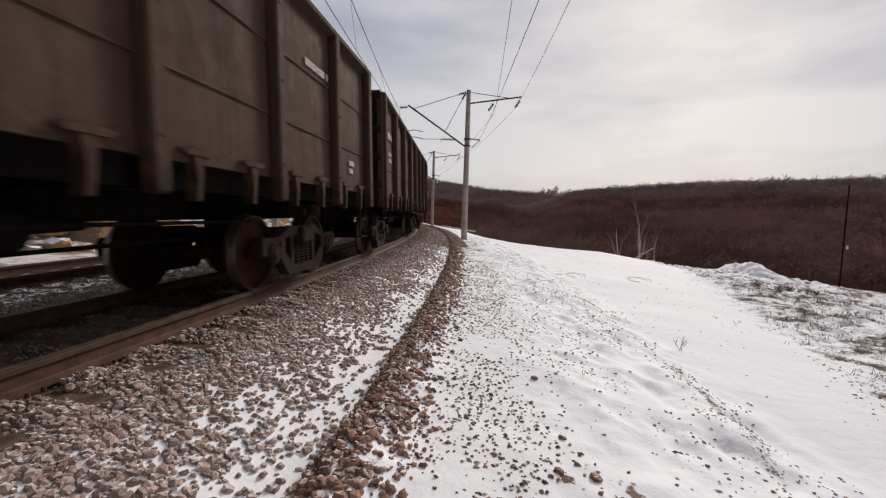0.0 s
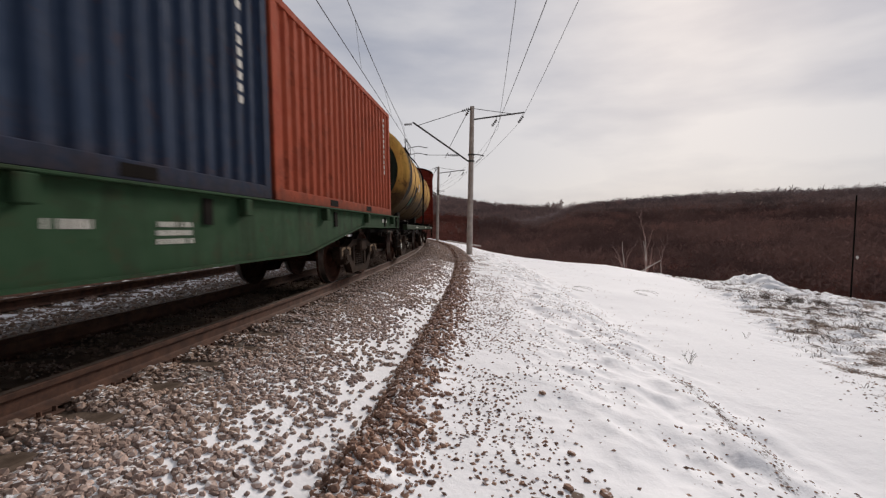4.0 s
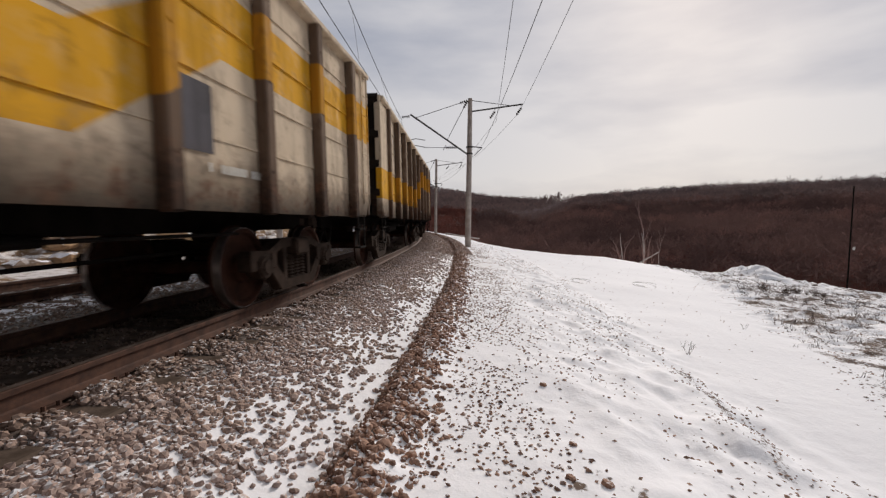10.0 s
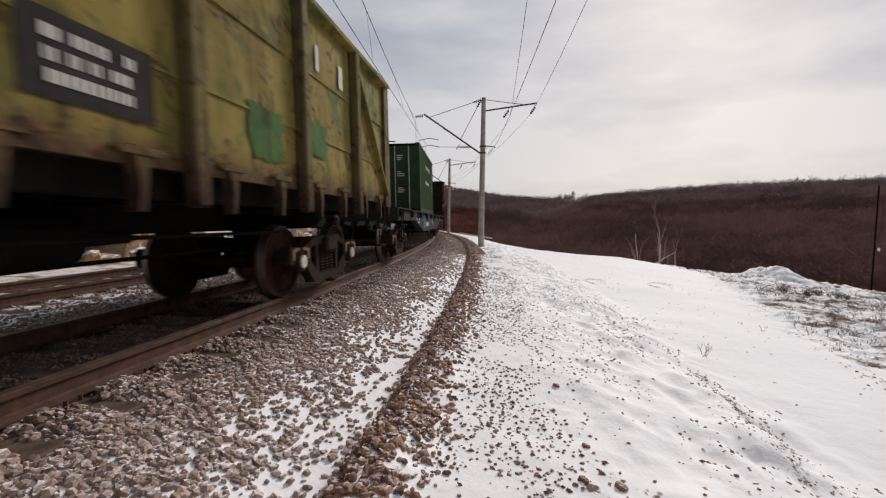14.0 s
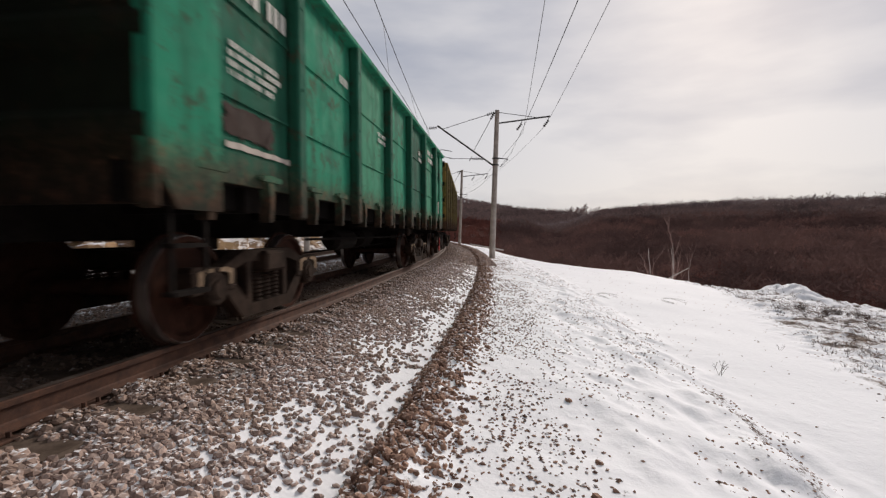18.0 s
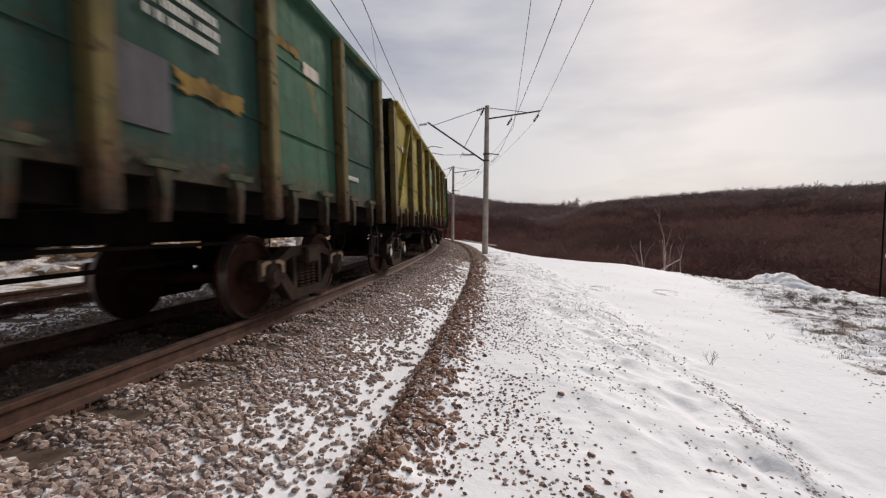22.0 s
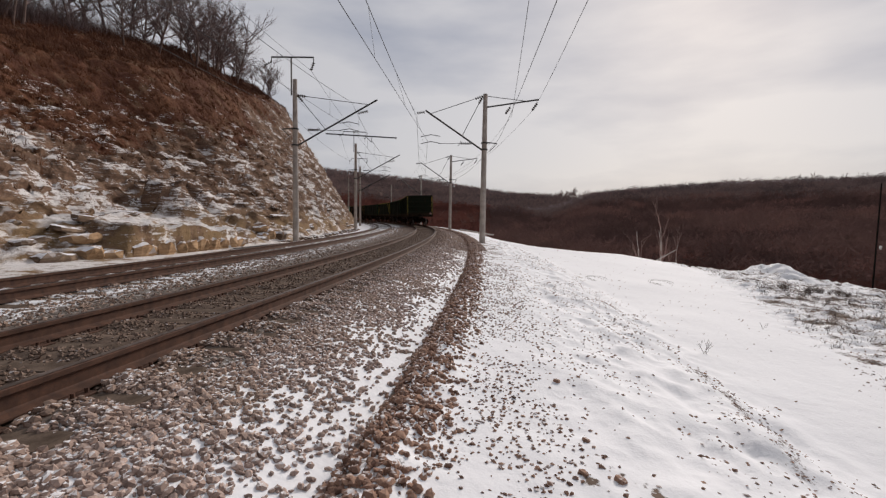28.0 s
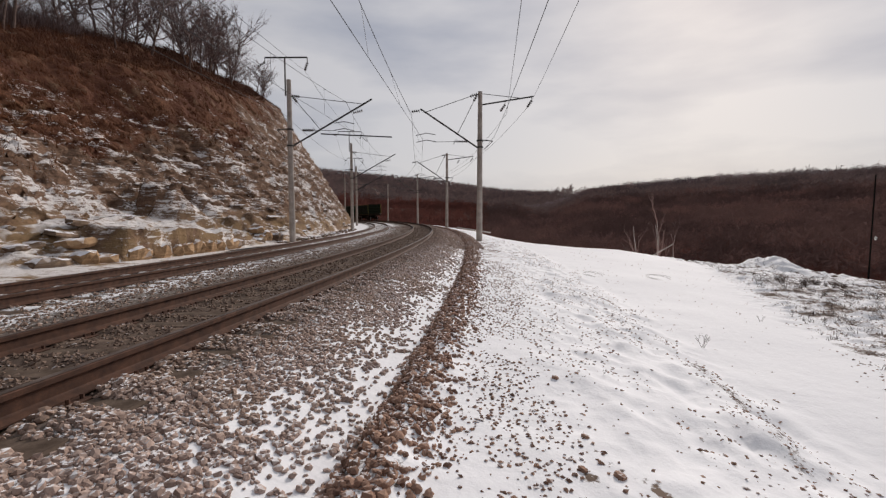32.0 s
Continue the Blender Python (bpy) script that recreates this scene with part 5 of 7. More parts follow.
def gondola(label, u0, u1, colour, style="cream", posts=7, smooth=False, flare=False, marks=(), seed=1, patches=(), panels=(), post=None, plate=False):
    """A high-sided open wagon. smooth: plain lower edge with close posts; otherwise hatch catches hang below."""
    rs = random.Random(seed)
    L, u = GONDOLA_L, (u0 + u1) / 2
    L = min(L, u1 - u0 - 0.95)
    top, floor = GONDOLA_TOP, 1.40
    mat = PAINTS[colour]
    # ends and left side get a darker paint that carries their shade
    shade_mat = PAINTS["dark_green_shade" if colour in ("sand_green", "pine", "teal", "green", "moss", "lime") else "dark_brown_shade"]
    w = thing("open_freight_wagon", label, "freight wagon", "wagons of the train")
    ys = np.linspace(-L / 2 + 0.02, L / 2 - 0.02, posts + 1)
    if smooth and posts == 10:
        ys = np.concatenate([[-L / 2 + 0.02], np.linspace(-L / 2 + 0.87, L / 2 - 0.87, 9), [L / 2 - 0.02]])
    low = 1.09 if smooth else 1.36
    for sd in (-1, 1):
        for bay, (a, b) in enumerate(zip(ys, ys[1:])):
            sh = Shape()
            zs = [low, 2.05, 2.80, top - 0.06] if posts == 7 else [low, 1.72, 2.22, 2.72, 3.18, top - 0.06] if smooth and posts == 10 else [low, top - 0.06]
            prof = []
            for za, zb in zip(zs, zs[1:]):
                bul = rs.uniform(0.004, 0.02)
                prof += [(za, 0.0, 0.0), ((za + zb) / 2, -0.004, bul), (zb - 0.03, -0.008, 0.0), (zb - 0.026, 0.012, 0.0), (zb - 0.002, 0.012, 0.0)]
            n, h = 5, len(prof)
            v = []
            for i in range(n + 1):
                for z, dx, bul in prof:
                    v.append((sd * (1.475 + dx + bul * math.sin(math.pi * i / n) + (rs.uniform(-0.004, 0.004) if 0 < i < n else 0)), a + (b - a) * i / n, z))
            f = [(i * h + j, i * h + h + j, i * h + h + j + 1, i * h + j + 1) for i in range(n) for j in range(h - 1)]
            c = len(v)
            v += [(sd * 1.43, a, low), (sd * 1.43, a, top - 0.062), (sd * 1.43, b, top - 0.062), (sd * 1.43, b, low)]
            f += [(c, c + 1, c + 2, c + 3), tuple(range(h)) + (c + 1, c), tuple(n * h + j for j in range(h)) + (c + 2, c + 3),
                  tuple(i * h for i in range(n + 1)) + (c + 3, c), tuple(i * h + h - 1 for i in range(n + 1)) + (c + 2, c + 1)]
            sh.add(v, f)
            part("side_panel", sh, shade_mat if sd < 0 else PAINTS[panels[bay]] if bay < len(panels) and panels[bay] else mat, w)
            if not smooth:
                for y in (a + (b - a) * 0.27, a + (b - a) * 0.73):
                    h = Shape().prism([(y - 0.07, low + 0.12), (y + 0.07, low + 0.12), (y + 0.05, low - 0.10), (y + 0.02, low - 0.30), (y - 0.05, low - 0.30), (y - 0.02, low - 0.12)],
                                      min(sd * 1.42, sd * 1.52), max(sd * 1.42, sd * 1.52))
                    h.box(min(sd * 1.47, sd * 1.53), max(sd * 1.47, sd * 1.53), y - 0.16, y + 0.16, low + 0.06, low + 0.11)
                    h.beam((sd * 1.50, y - 0.2, low + 0.09), (sd * 1.50, y + 0.2, low + 0.09), 0.02, 6)
                    part("hatch_catch", h, mat, w)
        for i, y in enumerate(ys):
            if plate and i in (0, posts):
                continue
            wide = 0.085 if 0 < i < posts else 0.10
            if (i in (0, posts)) and flare and sd > 0:
                sh = Shape().prism([(y - 0.16, 1.28), (y + 0.16, 1.28), (y + 0.14, top - 0.05), (y - 0.14, top - 0.05)], 1.43, 1.53)
            else:
                yy = y + (0.08 if i == 0 else -0.08 if i == posts else 0)
                sh = Shape().box(min(sd * 1.47, sd * 1.60), max(sd * 1.47, sd * 1.60), yy - wide, yy + wide, 1.10 if not smooth else 1.07, top - 0.05, 0.02)
                for zz in (1.5, 2.4, 3.2):
                    sh.beam((sd * 1.60, yy, zz), (sd * 1.61, yy, zz), 0.018, 6)
            part("side_post", sh, shade_mat if sd < 0 else PAINTS[post] if post else PAINTS["shaded_post_yellow"] if colour == "pale_yellow" else mat, w)
        part("top_rail", Shape().box(min(sd * 1.42, sd * 1.60), max(sd * 1.42, sd * 1.60), -L / 2, L / 2, top - 0.085, top, 0.015), mat, w)
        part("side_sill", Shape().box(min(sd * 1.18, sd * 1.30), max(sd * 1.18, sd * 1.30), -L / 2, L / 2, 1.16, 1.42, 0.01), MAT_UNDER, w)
        for d in (-1, 1):
            y0, y1 = d * (L / 2 - 0.1), d * (L / 2 - 0.1 - (L / posts) * 0.92)
            if plate:
                ya, yb = d * (L / 2 + 0.03), d * (L / 2 - (0.80 if smooth else 0.62))
                outline = [(ya, top - 0.1), (ya, 1.42), (d * (L / 2 - 0.16), 1.12), (yb, 1.12), (yb, top - 0.1)]
                part("corner_plate", Shape().prism(outline[::d], min(sd * 1.50, sd * 1.525), max(sd * 1.50, sd * 1.525)), mat, w, "plain corner plate")
            if flare:
                part("diagonal_brace", Shape().bar((sd * 1.52, y1, top - 0.2), (sd * 1.52, y0, 1.5), 0.05, 0.10, (1, 0, 0)), mat, w)
    for d in (-1, 1):
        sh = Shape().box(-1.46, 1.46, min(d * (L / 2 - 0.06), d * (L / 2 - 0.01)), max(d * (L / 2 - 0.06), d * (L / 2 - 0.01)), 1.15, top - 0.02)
        part("end_wall", sh, shade_mat, w)
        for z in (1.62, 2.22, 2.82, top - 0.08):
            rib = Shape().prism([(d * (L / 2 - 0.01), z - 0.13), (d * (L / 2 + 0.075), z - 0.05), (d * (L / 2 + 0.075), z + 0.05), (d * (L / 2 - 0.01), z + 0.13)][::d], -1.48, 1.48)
            part("end_rib", rib, shade_mat, w)
        for sd in (-1, 1):
            part("corner_post", Shape().box(min(sd * 1.40, sd * 1.53), max(sd * 1.40, sd * 1.53), min(d * (L / 2 - 0.02), d * (L / 2 + 0.05)), max(d * (L / 2 - 0.02), d * (L / 2 + 0.05)), 1.12, top, 0.015), mat, w)
    ladder = Shape()
    for y in (L / 2 - 0.52, L / 2 - 0.20):
        ladder.bar((1.60, y, 1.3), (1.60, y, top - 0.1), 0.025, 0.02, (1, 0, 0))
    for z in np.arange(1.5, top - 0.2, 0.33):
        ladder.beam((1.60, L / 2 - 0.52, z), (1.60, L / 2 - 0.20, z), 0.011, 5)
    if smooth:
        part("ladder", ladder, mat, w)
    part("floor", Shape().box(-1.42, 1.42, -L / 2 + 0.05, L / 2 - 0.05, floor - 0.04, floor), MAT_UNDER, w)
    underframe(w, L, 4.325, u, floor, style, rs, hoppers=True)
    steps(w, L, MAT_UNDER)
    for y, z, pw, ph, kind in patches:
        rag = 0.0 if kind in ("black", "grey") else 0.012 if kind == "cream" else 0.045
        rim = [(-1 + k / 9, -1) for k in range(18)] + [(1, -1 + k / 6) for k in range(12)] + [(1 - k / 9, 1) for k in range(18)] + [(-1, 1 - k / 6) for k in range(12)]
        rim = [(y + a * pw / 2 + rs.uniform(-rag, rag), z + b * ph / 2 + rs.uniform(-rag, rag) * 0.6) for a, b in rim]
        part("painted_patch", Shape().prism(rim, 1.489, 1.493), PATCH[kind], w, {"black": "black stencil panel", "grey": "grey overpainted patch", "ochre": "ochre paint stripe", "mint": "pale mint repainted patch", "green": "green repainted patch", "cream": "pale worn patch", "rust": "brown overpainted patch"}[kind])
    bars(1.496, marks, MAT_WHITE_MARK, w, rs)
    MOVERS.append((w, u, 4.325, None))
    return w


PATCH = {
    "black": plain("black_stencil_paint", (0.022, 0.02, 0.019), (0.04, 0.036, 0.034), 0.8, scale=7),
    "grey": paint("grey_primer_paint", (0.15, 0.145, 0.16), (0.12, 0.115, 0.13), 0.6, 0.2),
    "mint": paint("mint_green_repaint", (0.36, 0.44, 0.27), (0.28, 0.36, 0.19), 0.6, 0.4, blot=0.4),
    "green": paint("green_repaint", (0.10, 0.21, 0.07), (0.08, 0.16, 0.06), 0.6, 0.4, blot=0.5),
    "cream": paint("cream_repaint", (0.74, 0.66, 0.58), (0.60, 0.52, 0.44), 0.6, 0.2),
    "ochre": paint("ochre_stripe_paint", (0.33, 0.21, 0.06), (0.25, 0.17, 0.05), 0.6, 0.3, blot=0.5),
    "pink": paint("faded_pink_poster", (0.46, 0.18, 0.13), (0.40, 0.14, 0.10), 0.6, 0.1),
    "teal": paint("teal_overpaint", (0.04, 0.13, 0.10), (0.05, 0.11, 0.09), 0.6, -0.9, soot_shade=(0.2, 0.6)),
    "blue": paint("blue_repaint", (0.04, 0.19, 0.40), (0.04, 0.15, 0.30), 0.6, -0.9, soot_shade=(0.2, 0.6)),
    "rust": paint("brown_overpaint", (0.085, 0.062, 0.054), (0.11, 0.08, 0.07), 0.6, 0.4, blot=0.5),
}


def wording(text, y, z, size, x, parent):
    """Short painted wording on a wagon's side, in plain letters."""
    cu = bpy.data.curves.new("lettering", "FONT")
    cu.body, cu.size, cu.extrude = text, size, 0.001
    cu.materials.append(MAT_WHITE_MARK)
    ob = new("lettering", cu)
    ob.parent, ob.matrix_basis = parent, pose(x, y, z, 90, 0, 90)
    return tagged(ob, "white painted weight marking")



def boxcar(label, u0, u1):
    """A covered wagon of ribbed red sheet with a sliding door."""
    rs = random.Random(77)
    L, u = u1 - u0 - 1.15, (u0 + u1) / 2
    mat, low, eave = PAINTS["oxide"], 1.12, 4.08
    w = thing("covered_freight_wagon", label, "freight wagon", "wagons of the train")
    ys = np.linspace(-L / 2 + 0.05, L / 2 - 0.05, 15)
    for sd in (-1, 1):
        for k, (a, b) in enumerate(zip(ys, ys[1:])):
            door = k in (6, 7)
            sh = Shape().box(min(sd * 1.40, sd * 1.46), max(sd * 1.40, sd * 1.46), a, b, low, eave)
            zs = np.arange(low + 0.72, eave - 0.12, 0.215 if (k % 2 == 0) else 0.30)
            for z in zs:
                rib = [(a + 0.10, z - 0.035), (b - 0.10, z - 0.035), (b - 0.06, z), (b - 0.10, z + 0.035), (a + 0.10, z + 0.035), (a + 0.06, z)]
                sh.prism(rib, min(sd * 1.455, sd * 1.49), max(sd * 1.455, sd * 1.49))
            part("door_panel" if door else "side_panel", sh, mat, w)
        for k, y in enumerate(ys):
            d = 0.115 if k in (6, 7, 8) else 0.09
            part("side_post", Shape().box(min(sd * 1.45, sd * 1.545), max(sd * 1.45, sd * 1.545), y - d, y + d, low - 0.02, eave + 0.02, 0.02), mat, w)
        part("eaves", Shape().box(min(sd * 1.38, sd * 1.60), max(sd * 1.38, sd * 1.60), -L / 2 - 0.04, L / 2 + 0.04, eave, eave + 0.16, 0.03), mat, w)
        part("side_sill", Shape().box(min(sd * 1.42, sd * 1.50), max(sd * 1.42, sd * 1.50), -L / 2, L / 2, low - 0.10, low + 0.02, 0.01), MAT_UNDER, w)
        latch = Shape().beam((sd * 1.56, 1.15, 2.0), (sd * 1.56, 1.15, 2.9), 0.025, 6).box(min(sd * 1.52, sd * 1.62), max(sd * 1.52, sd * 1.62), 1.05, 1.28, 2.32, 2.44, 0.02)
        latch.box(min(sd * 1.52, sd * 1.60), max(sd * 1.52, sd * 1.60), 1.0, 1.2, 1.62, 1.78, 0.02)
        part("door_latch", latch, MAT_BOGIE, w, "worn steel door latch")
        part("door_rail", Shape().box(min(sd * 1.53, sd * 1.60), max(sd * 1.53, sd * 1.60), -2.6, 2.6, low - 0.03, low + 0.05), MAT_UNDER, w)
    for d in (-1, 1):
        sh = Shape().box(-1.46, 1.46, min(d * (L / 2 - 0.05), d * L / 2), max(d * (L / 2 - 0.05), d * L / 2), low, eave + 0.1)
        sh.add([(1.46 * math.cos(t), d * (L / 2 - 0.02), eave + 0.1 + 0.42 * math.sin(t)) for t in np.linspace(0, math.pi, 13)], [tuple(range(13))])
        part("end_wall", sh, mat, w)
        for z in np.arange(low + 0.3, eave, 0.36):
            part("end_rib", Shape().prism([(d * L / 2, z - 0.10), (d * (L / 2 + 0.06), z - 0.03), (d * (L / 2 + 0.06), z + 0.03), (d * L / 2, z + 0.10)][::d], -1.42, 1.42), mat, w)
    n = 12
    v = [(1.58 * math.cos(t), y, eave + 0.14 + 0.44 * math.sin(t)) for y in (-L / 2 - 0.05, L / 2 + 0.05) for t in np.linspace(0, math.pi, n + 1)]
    part("roof", Shape().add(v, [(k, k + 1, n + 2 + k, n + 1 + k) for k in range(n)]), mat, w, "rounded sheet roof", smooth=True)
    for y in ys[1:-1]:
        seam = Shape()
        for t0, t1 in zip(np.linspace(0, math.pi, n + 1), np.linspace(0, math.pi, n + 1)[1:]):
            seam.bar((1.59 * math.cos(t0), y, eave + 0.15 + 0.445 * math.sin(t0)), (1.59 * math.cos(t1), y, eave + 0.15 + 0.445 * math.sin(t1)), 0.05, 0.03)
        part("roof_rib", seam, mat, w)
    part("floor", Shape().box(-1.40, 1.40, -L / 2, L / 2, low, low + 0.06), MAT_UNDER, w)
    underframe(w, L, L / 2 - 1.8, u, low + 0.1, "cream", rs)
    steps(w, L, MAT_UNDER)
    bars(1.495, [(L / 2 - 2.3, 2.55, 0.5, 0.26, 3), (L / 2 - 1.35, 2.5, 0.8, 0.36, 2), (L / 2 - 3.9, 1.235, 0.5, 0.09, 1), (L / 2 - 1.3, 1.22, 0.9, 0.12, 1)], MAT_WHITE_MARK, w, rs)
    # round emblem as a plain arc
    em = Shape()
    for k in range(9):
        t = math.pi * (0.95 + 0.55 * k / 9)
        t2 = math.pi * (0.95 + 0.55 * (k + 1) / 9)
        y0, z0 = L / 2 - 2.85, 2.95
        pts = [(y0 - r * math.cos(a), z0 + r * math.sin(a)) for a, r in ((t, 0.55), (t2, 0.55), (t2, 0.68), (t, 0.68))]
        em.prism(pts, 1.493, 1.497)
    for k in range(3):
        em.box(1.493, 1.497, L / 2 - 3.05 + k * 0.24, L / 2 - 2.97 + k * 0.24, 2.72, 3.35)
    part("emblem", em, MAT_WHITE_MARK, w, "white painted emblem of plain bars")
    part("painted_patch", Shape().box(1.491, 1.495, -L / 2 + 0.48, -L / 2 + 0.92, 1.90, 2.30), PATCH["pink"], w, "pale worn poster patch")
    part("painted_patch", Shape().box(1.491, 1.495, L / 2 - 4.45, L / 2 - 3.75, 1.17, 1.30), PATCH["rust"], w, "dark number panel")
    MOVERS.append((w, u, L / 2 - 1.8, None))
    return w


def tank_wagon(label, u0, u1):
    """A tank wagon: dirty yellow barrel in saddles on a green frame."""
    rs = random.Random(31)
    L, u = u1 - u0 - 1.1, (u0 + u1) / 2
    w = thing("tank_wagon", label, "freight wagon", "wagons of the train")
    zc, rr, half = 2.80, 1.47, 5.25
    prof = [(-half - 0.42, 0.02), (-half - 0.40, 0.45), (-half - 0.30, 0.95), (-half - 0.14, 1.28), (-half, rr)]
    prof = prof + [(y, rr) for y in np.linspace(-half + 0.5, half - 0.5, 9)] + [(-a, r) for a, r in prof[::-1]]
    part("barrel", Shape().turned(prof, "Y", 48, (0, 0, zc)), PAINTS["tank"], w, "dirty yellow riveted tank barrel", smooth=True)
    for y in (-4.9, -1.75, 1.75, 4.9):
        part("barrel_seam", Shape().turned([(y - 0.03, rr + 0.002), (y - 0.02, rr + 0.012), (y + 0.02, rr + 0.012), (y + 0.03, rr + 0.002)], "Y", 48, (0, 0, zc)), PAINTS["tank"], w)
    for y in (-3.1, 3.1):
        part("strap", Shape().turned([(y - 0.025, rr + 0.004), (y - 0.022, rr + 0.015), (y + 0.022, rr + 0.015), (y + 0.025, rr + 0.004)], "Y", 48, (0, 0, zc)), MAT_UNDER, w, "dark steel strap")
        part("saddle", Shape().box(-0.85, 0.85, y - 0.3, y + 0.3, 1.25, 1.75, 0.03), MAT_UNDER, w)
    for d in (-1, 1):
        part("end_cap", Shape().turned([(d * (half + 0.427), 0.02), (d * (half + 0.407), 0.45), (d * (half + 0.308), 0.95), (d * (half + 0.215), 1.16)], "Y", 40, (0, 0, zc)), PAINTS["dark_green_shade"], w, "dark green painted tank end", smooth=True)
    part("dome", Shape().turned([(zc + rr - 0.1, 0.45), (zc + rr + 0.22, 0.45), (zc + rr + 0.28, 0.38)], "Z", 20), MAT_UNDER, w, "black filling hatch")
    # dark spill stains from the filling hatch, as run-down strips
    for y0, wd, a1 in ((0.45, 0.80, 1.75), (-0.75, 0.45, 1.55), (0.6, 0.30, 2.5), (-2.3, 0.30, 2.4), (-4.6, 0.55, 2.2)):
        v, f = [], []
        jag = [0.0, 0.0]
        t_low = 0.15 if wd > 0.32 else 1.75
        for k in range(46):
            t = k / 45 * (a1 - t_low) + t_low
            for e in (-1, 1):
                jag[max(e, 0)] = 0.8 * jag[max(e, 0)] + rs.uniform(-0.05, 0.05)
                y = y0 + e * wd * (1 - 0.5 * (k / 45) ** 2) * (1 - max(0.0, k - 41) * 0.2) + jag[max(e, 0)]
                v.append(((rr + 0.006) * math.sin(t), y, zc + (rr + 0.006) * math.cos(t)))
        f = [(2 * k, 2 * k + 1, 2 * k + 3, 2 * k + 2) for k in range(45)]
        part("oil_stain", Shape().add(v, f), MAT_UNDER, w, "black oil run down the barrel")
    for sd in (-1, 1):
        lad = Shape()
        for y in (-0.45, -0.05):
            pts = [Vector((sd * (rr + 0.09) * math.sin(t), y - 0.2, zc + (rr + 0.09) * math.cos(t))) for t in np.linspace(0.5, 1.55, 6)] + [Vector((sd * 1.50, y - 0.2, 1.15))]
            for p, q in zip(pts, pts[1:]):
                lad.beam(p, q, 0.02, 6)
        for t in np.linspace(0.6, 1.55, 6):
            p = ((sd * (rr + 0.09) * math.sin(t)), zc + (rr + 0.09) * math.cos(t))
            lad.beam((p[0], -0.65, p[1]), (p[0], -0.25, p[1]), 0.013, 5)
        for z in np.arange(1.3, 2.6, 0.3):
            lad.beam((sd * 1.54, -0.65, z), (sd * 1.54, -0.25, z), 0.013, 5)
        part("ladder", lad, MAT_UNDER, w, "thin steel ladder")
        part("side_sill", Shape().box(min(sd * 1.36, sd * 1.50), max(sd * 1.36, sd * 1.50), -L / 2, L / 2, 0.98, 1.13, 0.015), PAINTS["frame_dark"], w, "dark green frame sill")
    walk_ = Shape().box(-0.9, 0.9, -0.9, 0.9, zc + rr - 0.02, zc + rr + 0.02)
    for x in (-0.9, 0.9):
        walk_.beam((x, -0.9, zc + rr + 0.35), (x, 0.9, zc + rr + 0.35), 0.016, 5)
        for y in (-0.9, 0.0, 0.9):
            walk_.beam((x, y, zc + rr), (x, y, zc + rr + 0.35), 0.014, 5)
    part("top_platform", walk_, MAT_UNDER, w)
    part("floor", Shape().box(-1.40, 1.40, -L / 2, -L / 2 + 1.2, 1.22, 1.26).box(-1.40, 1.40, L / 2 - 1.2, L / 2, 1.22, 1.26), MAT_UNDER, w)
    underframe(w, L, 3.9, u, 1.27, "white", rs)
    steps(w, L, MAT_UNDER)
    bars(1.502, [(L / 2 - 1.0, 1.055, 1.0, 0.08, 1), (-L / 2 + 3, 1.055, 0.8, 0.08, 1), (1.2, 1.055, 0.6, 0.08, 1)], MAT_WHITE_MARK, w, rs)
    brown = PATCH["rust"]
    def curved(y0, y1, t0, t1, mat, name, lab):
        jag = 0.0 if name == "lettering" else 0.14 * (y1 - y0)
        v = [((rr + 0.008) * math.sin(t), y + rs.uniform(-jag, jag), zc + (rr + 0.008) * math.cos(t)) for y in (y0, y1) for t in np.linspace(t0, t1, 9)]
        part(name, Shape().add(v, [(k, k + 1, 10 + k, 9 + k) for k in range(8)]), mat, w, lab, smooth=True)
    rt = random.Random(5)
    for row, (ta, y0, n, dh) in enumerate(((0.92, 2.4, 9, 0.13), (1.14, 2.9, 11, 0.15), (0.92, -3.0, 8, 0.15), (1.14, -2.6, 8, 0.12))):
        y = y0
        for k in range(n):
            d = dh * rt.uniform(0.7, 1.1)
            curved(y - d, y, ta, ta + 0.13, brown, "lettering", "faded brown lettering bar")
            y -= d + 0.05
    curved(-3.05, -2.65, 2.05, 2.27, PATCH["teal"], "painted_patch", "green repainted patch")
    curved(-1.58, -1.24, 1.62, 1.82, PATCH["cream"], "painted_patch", "pale hazard panel")
    MOVERS.append((w, u, 3.9, None))
    return w


def fish_sill(L, top, shallow, deep, taper0, taper1):
    h = L / 2
    return [(-h, top), (h, top), (h, top - shallow), (taper1, top - shallow), (taper0, top - deep), (-taper0, top - deep), (-taper1, top - shallow), (-h, top - shallow)]


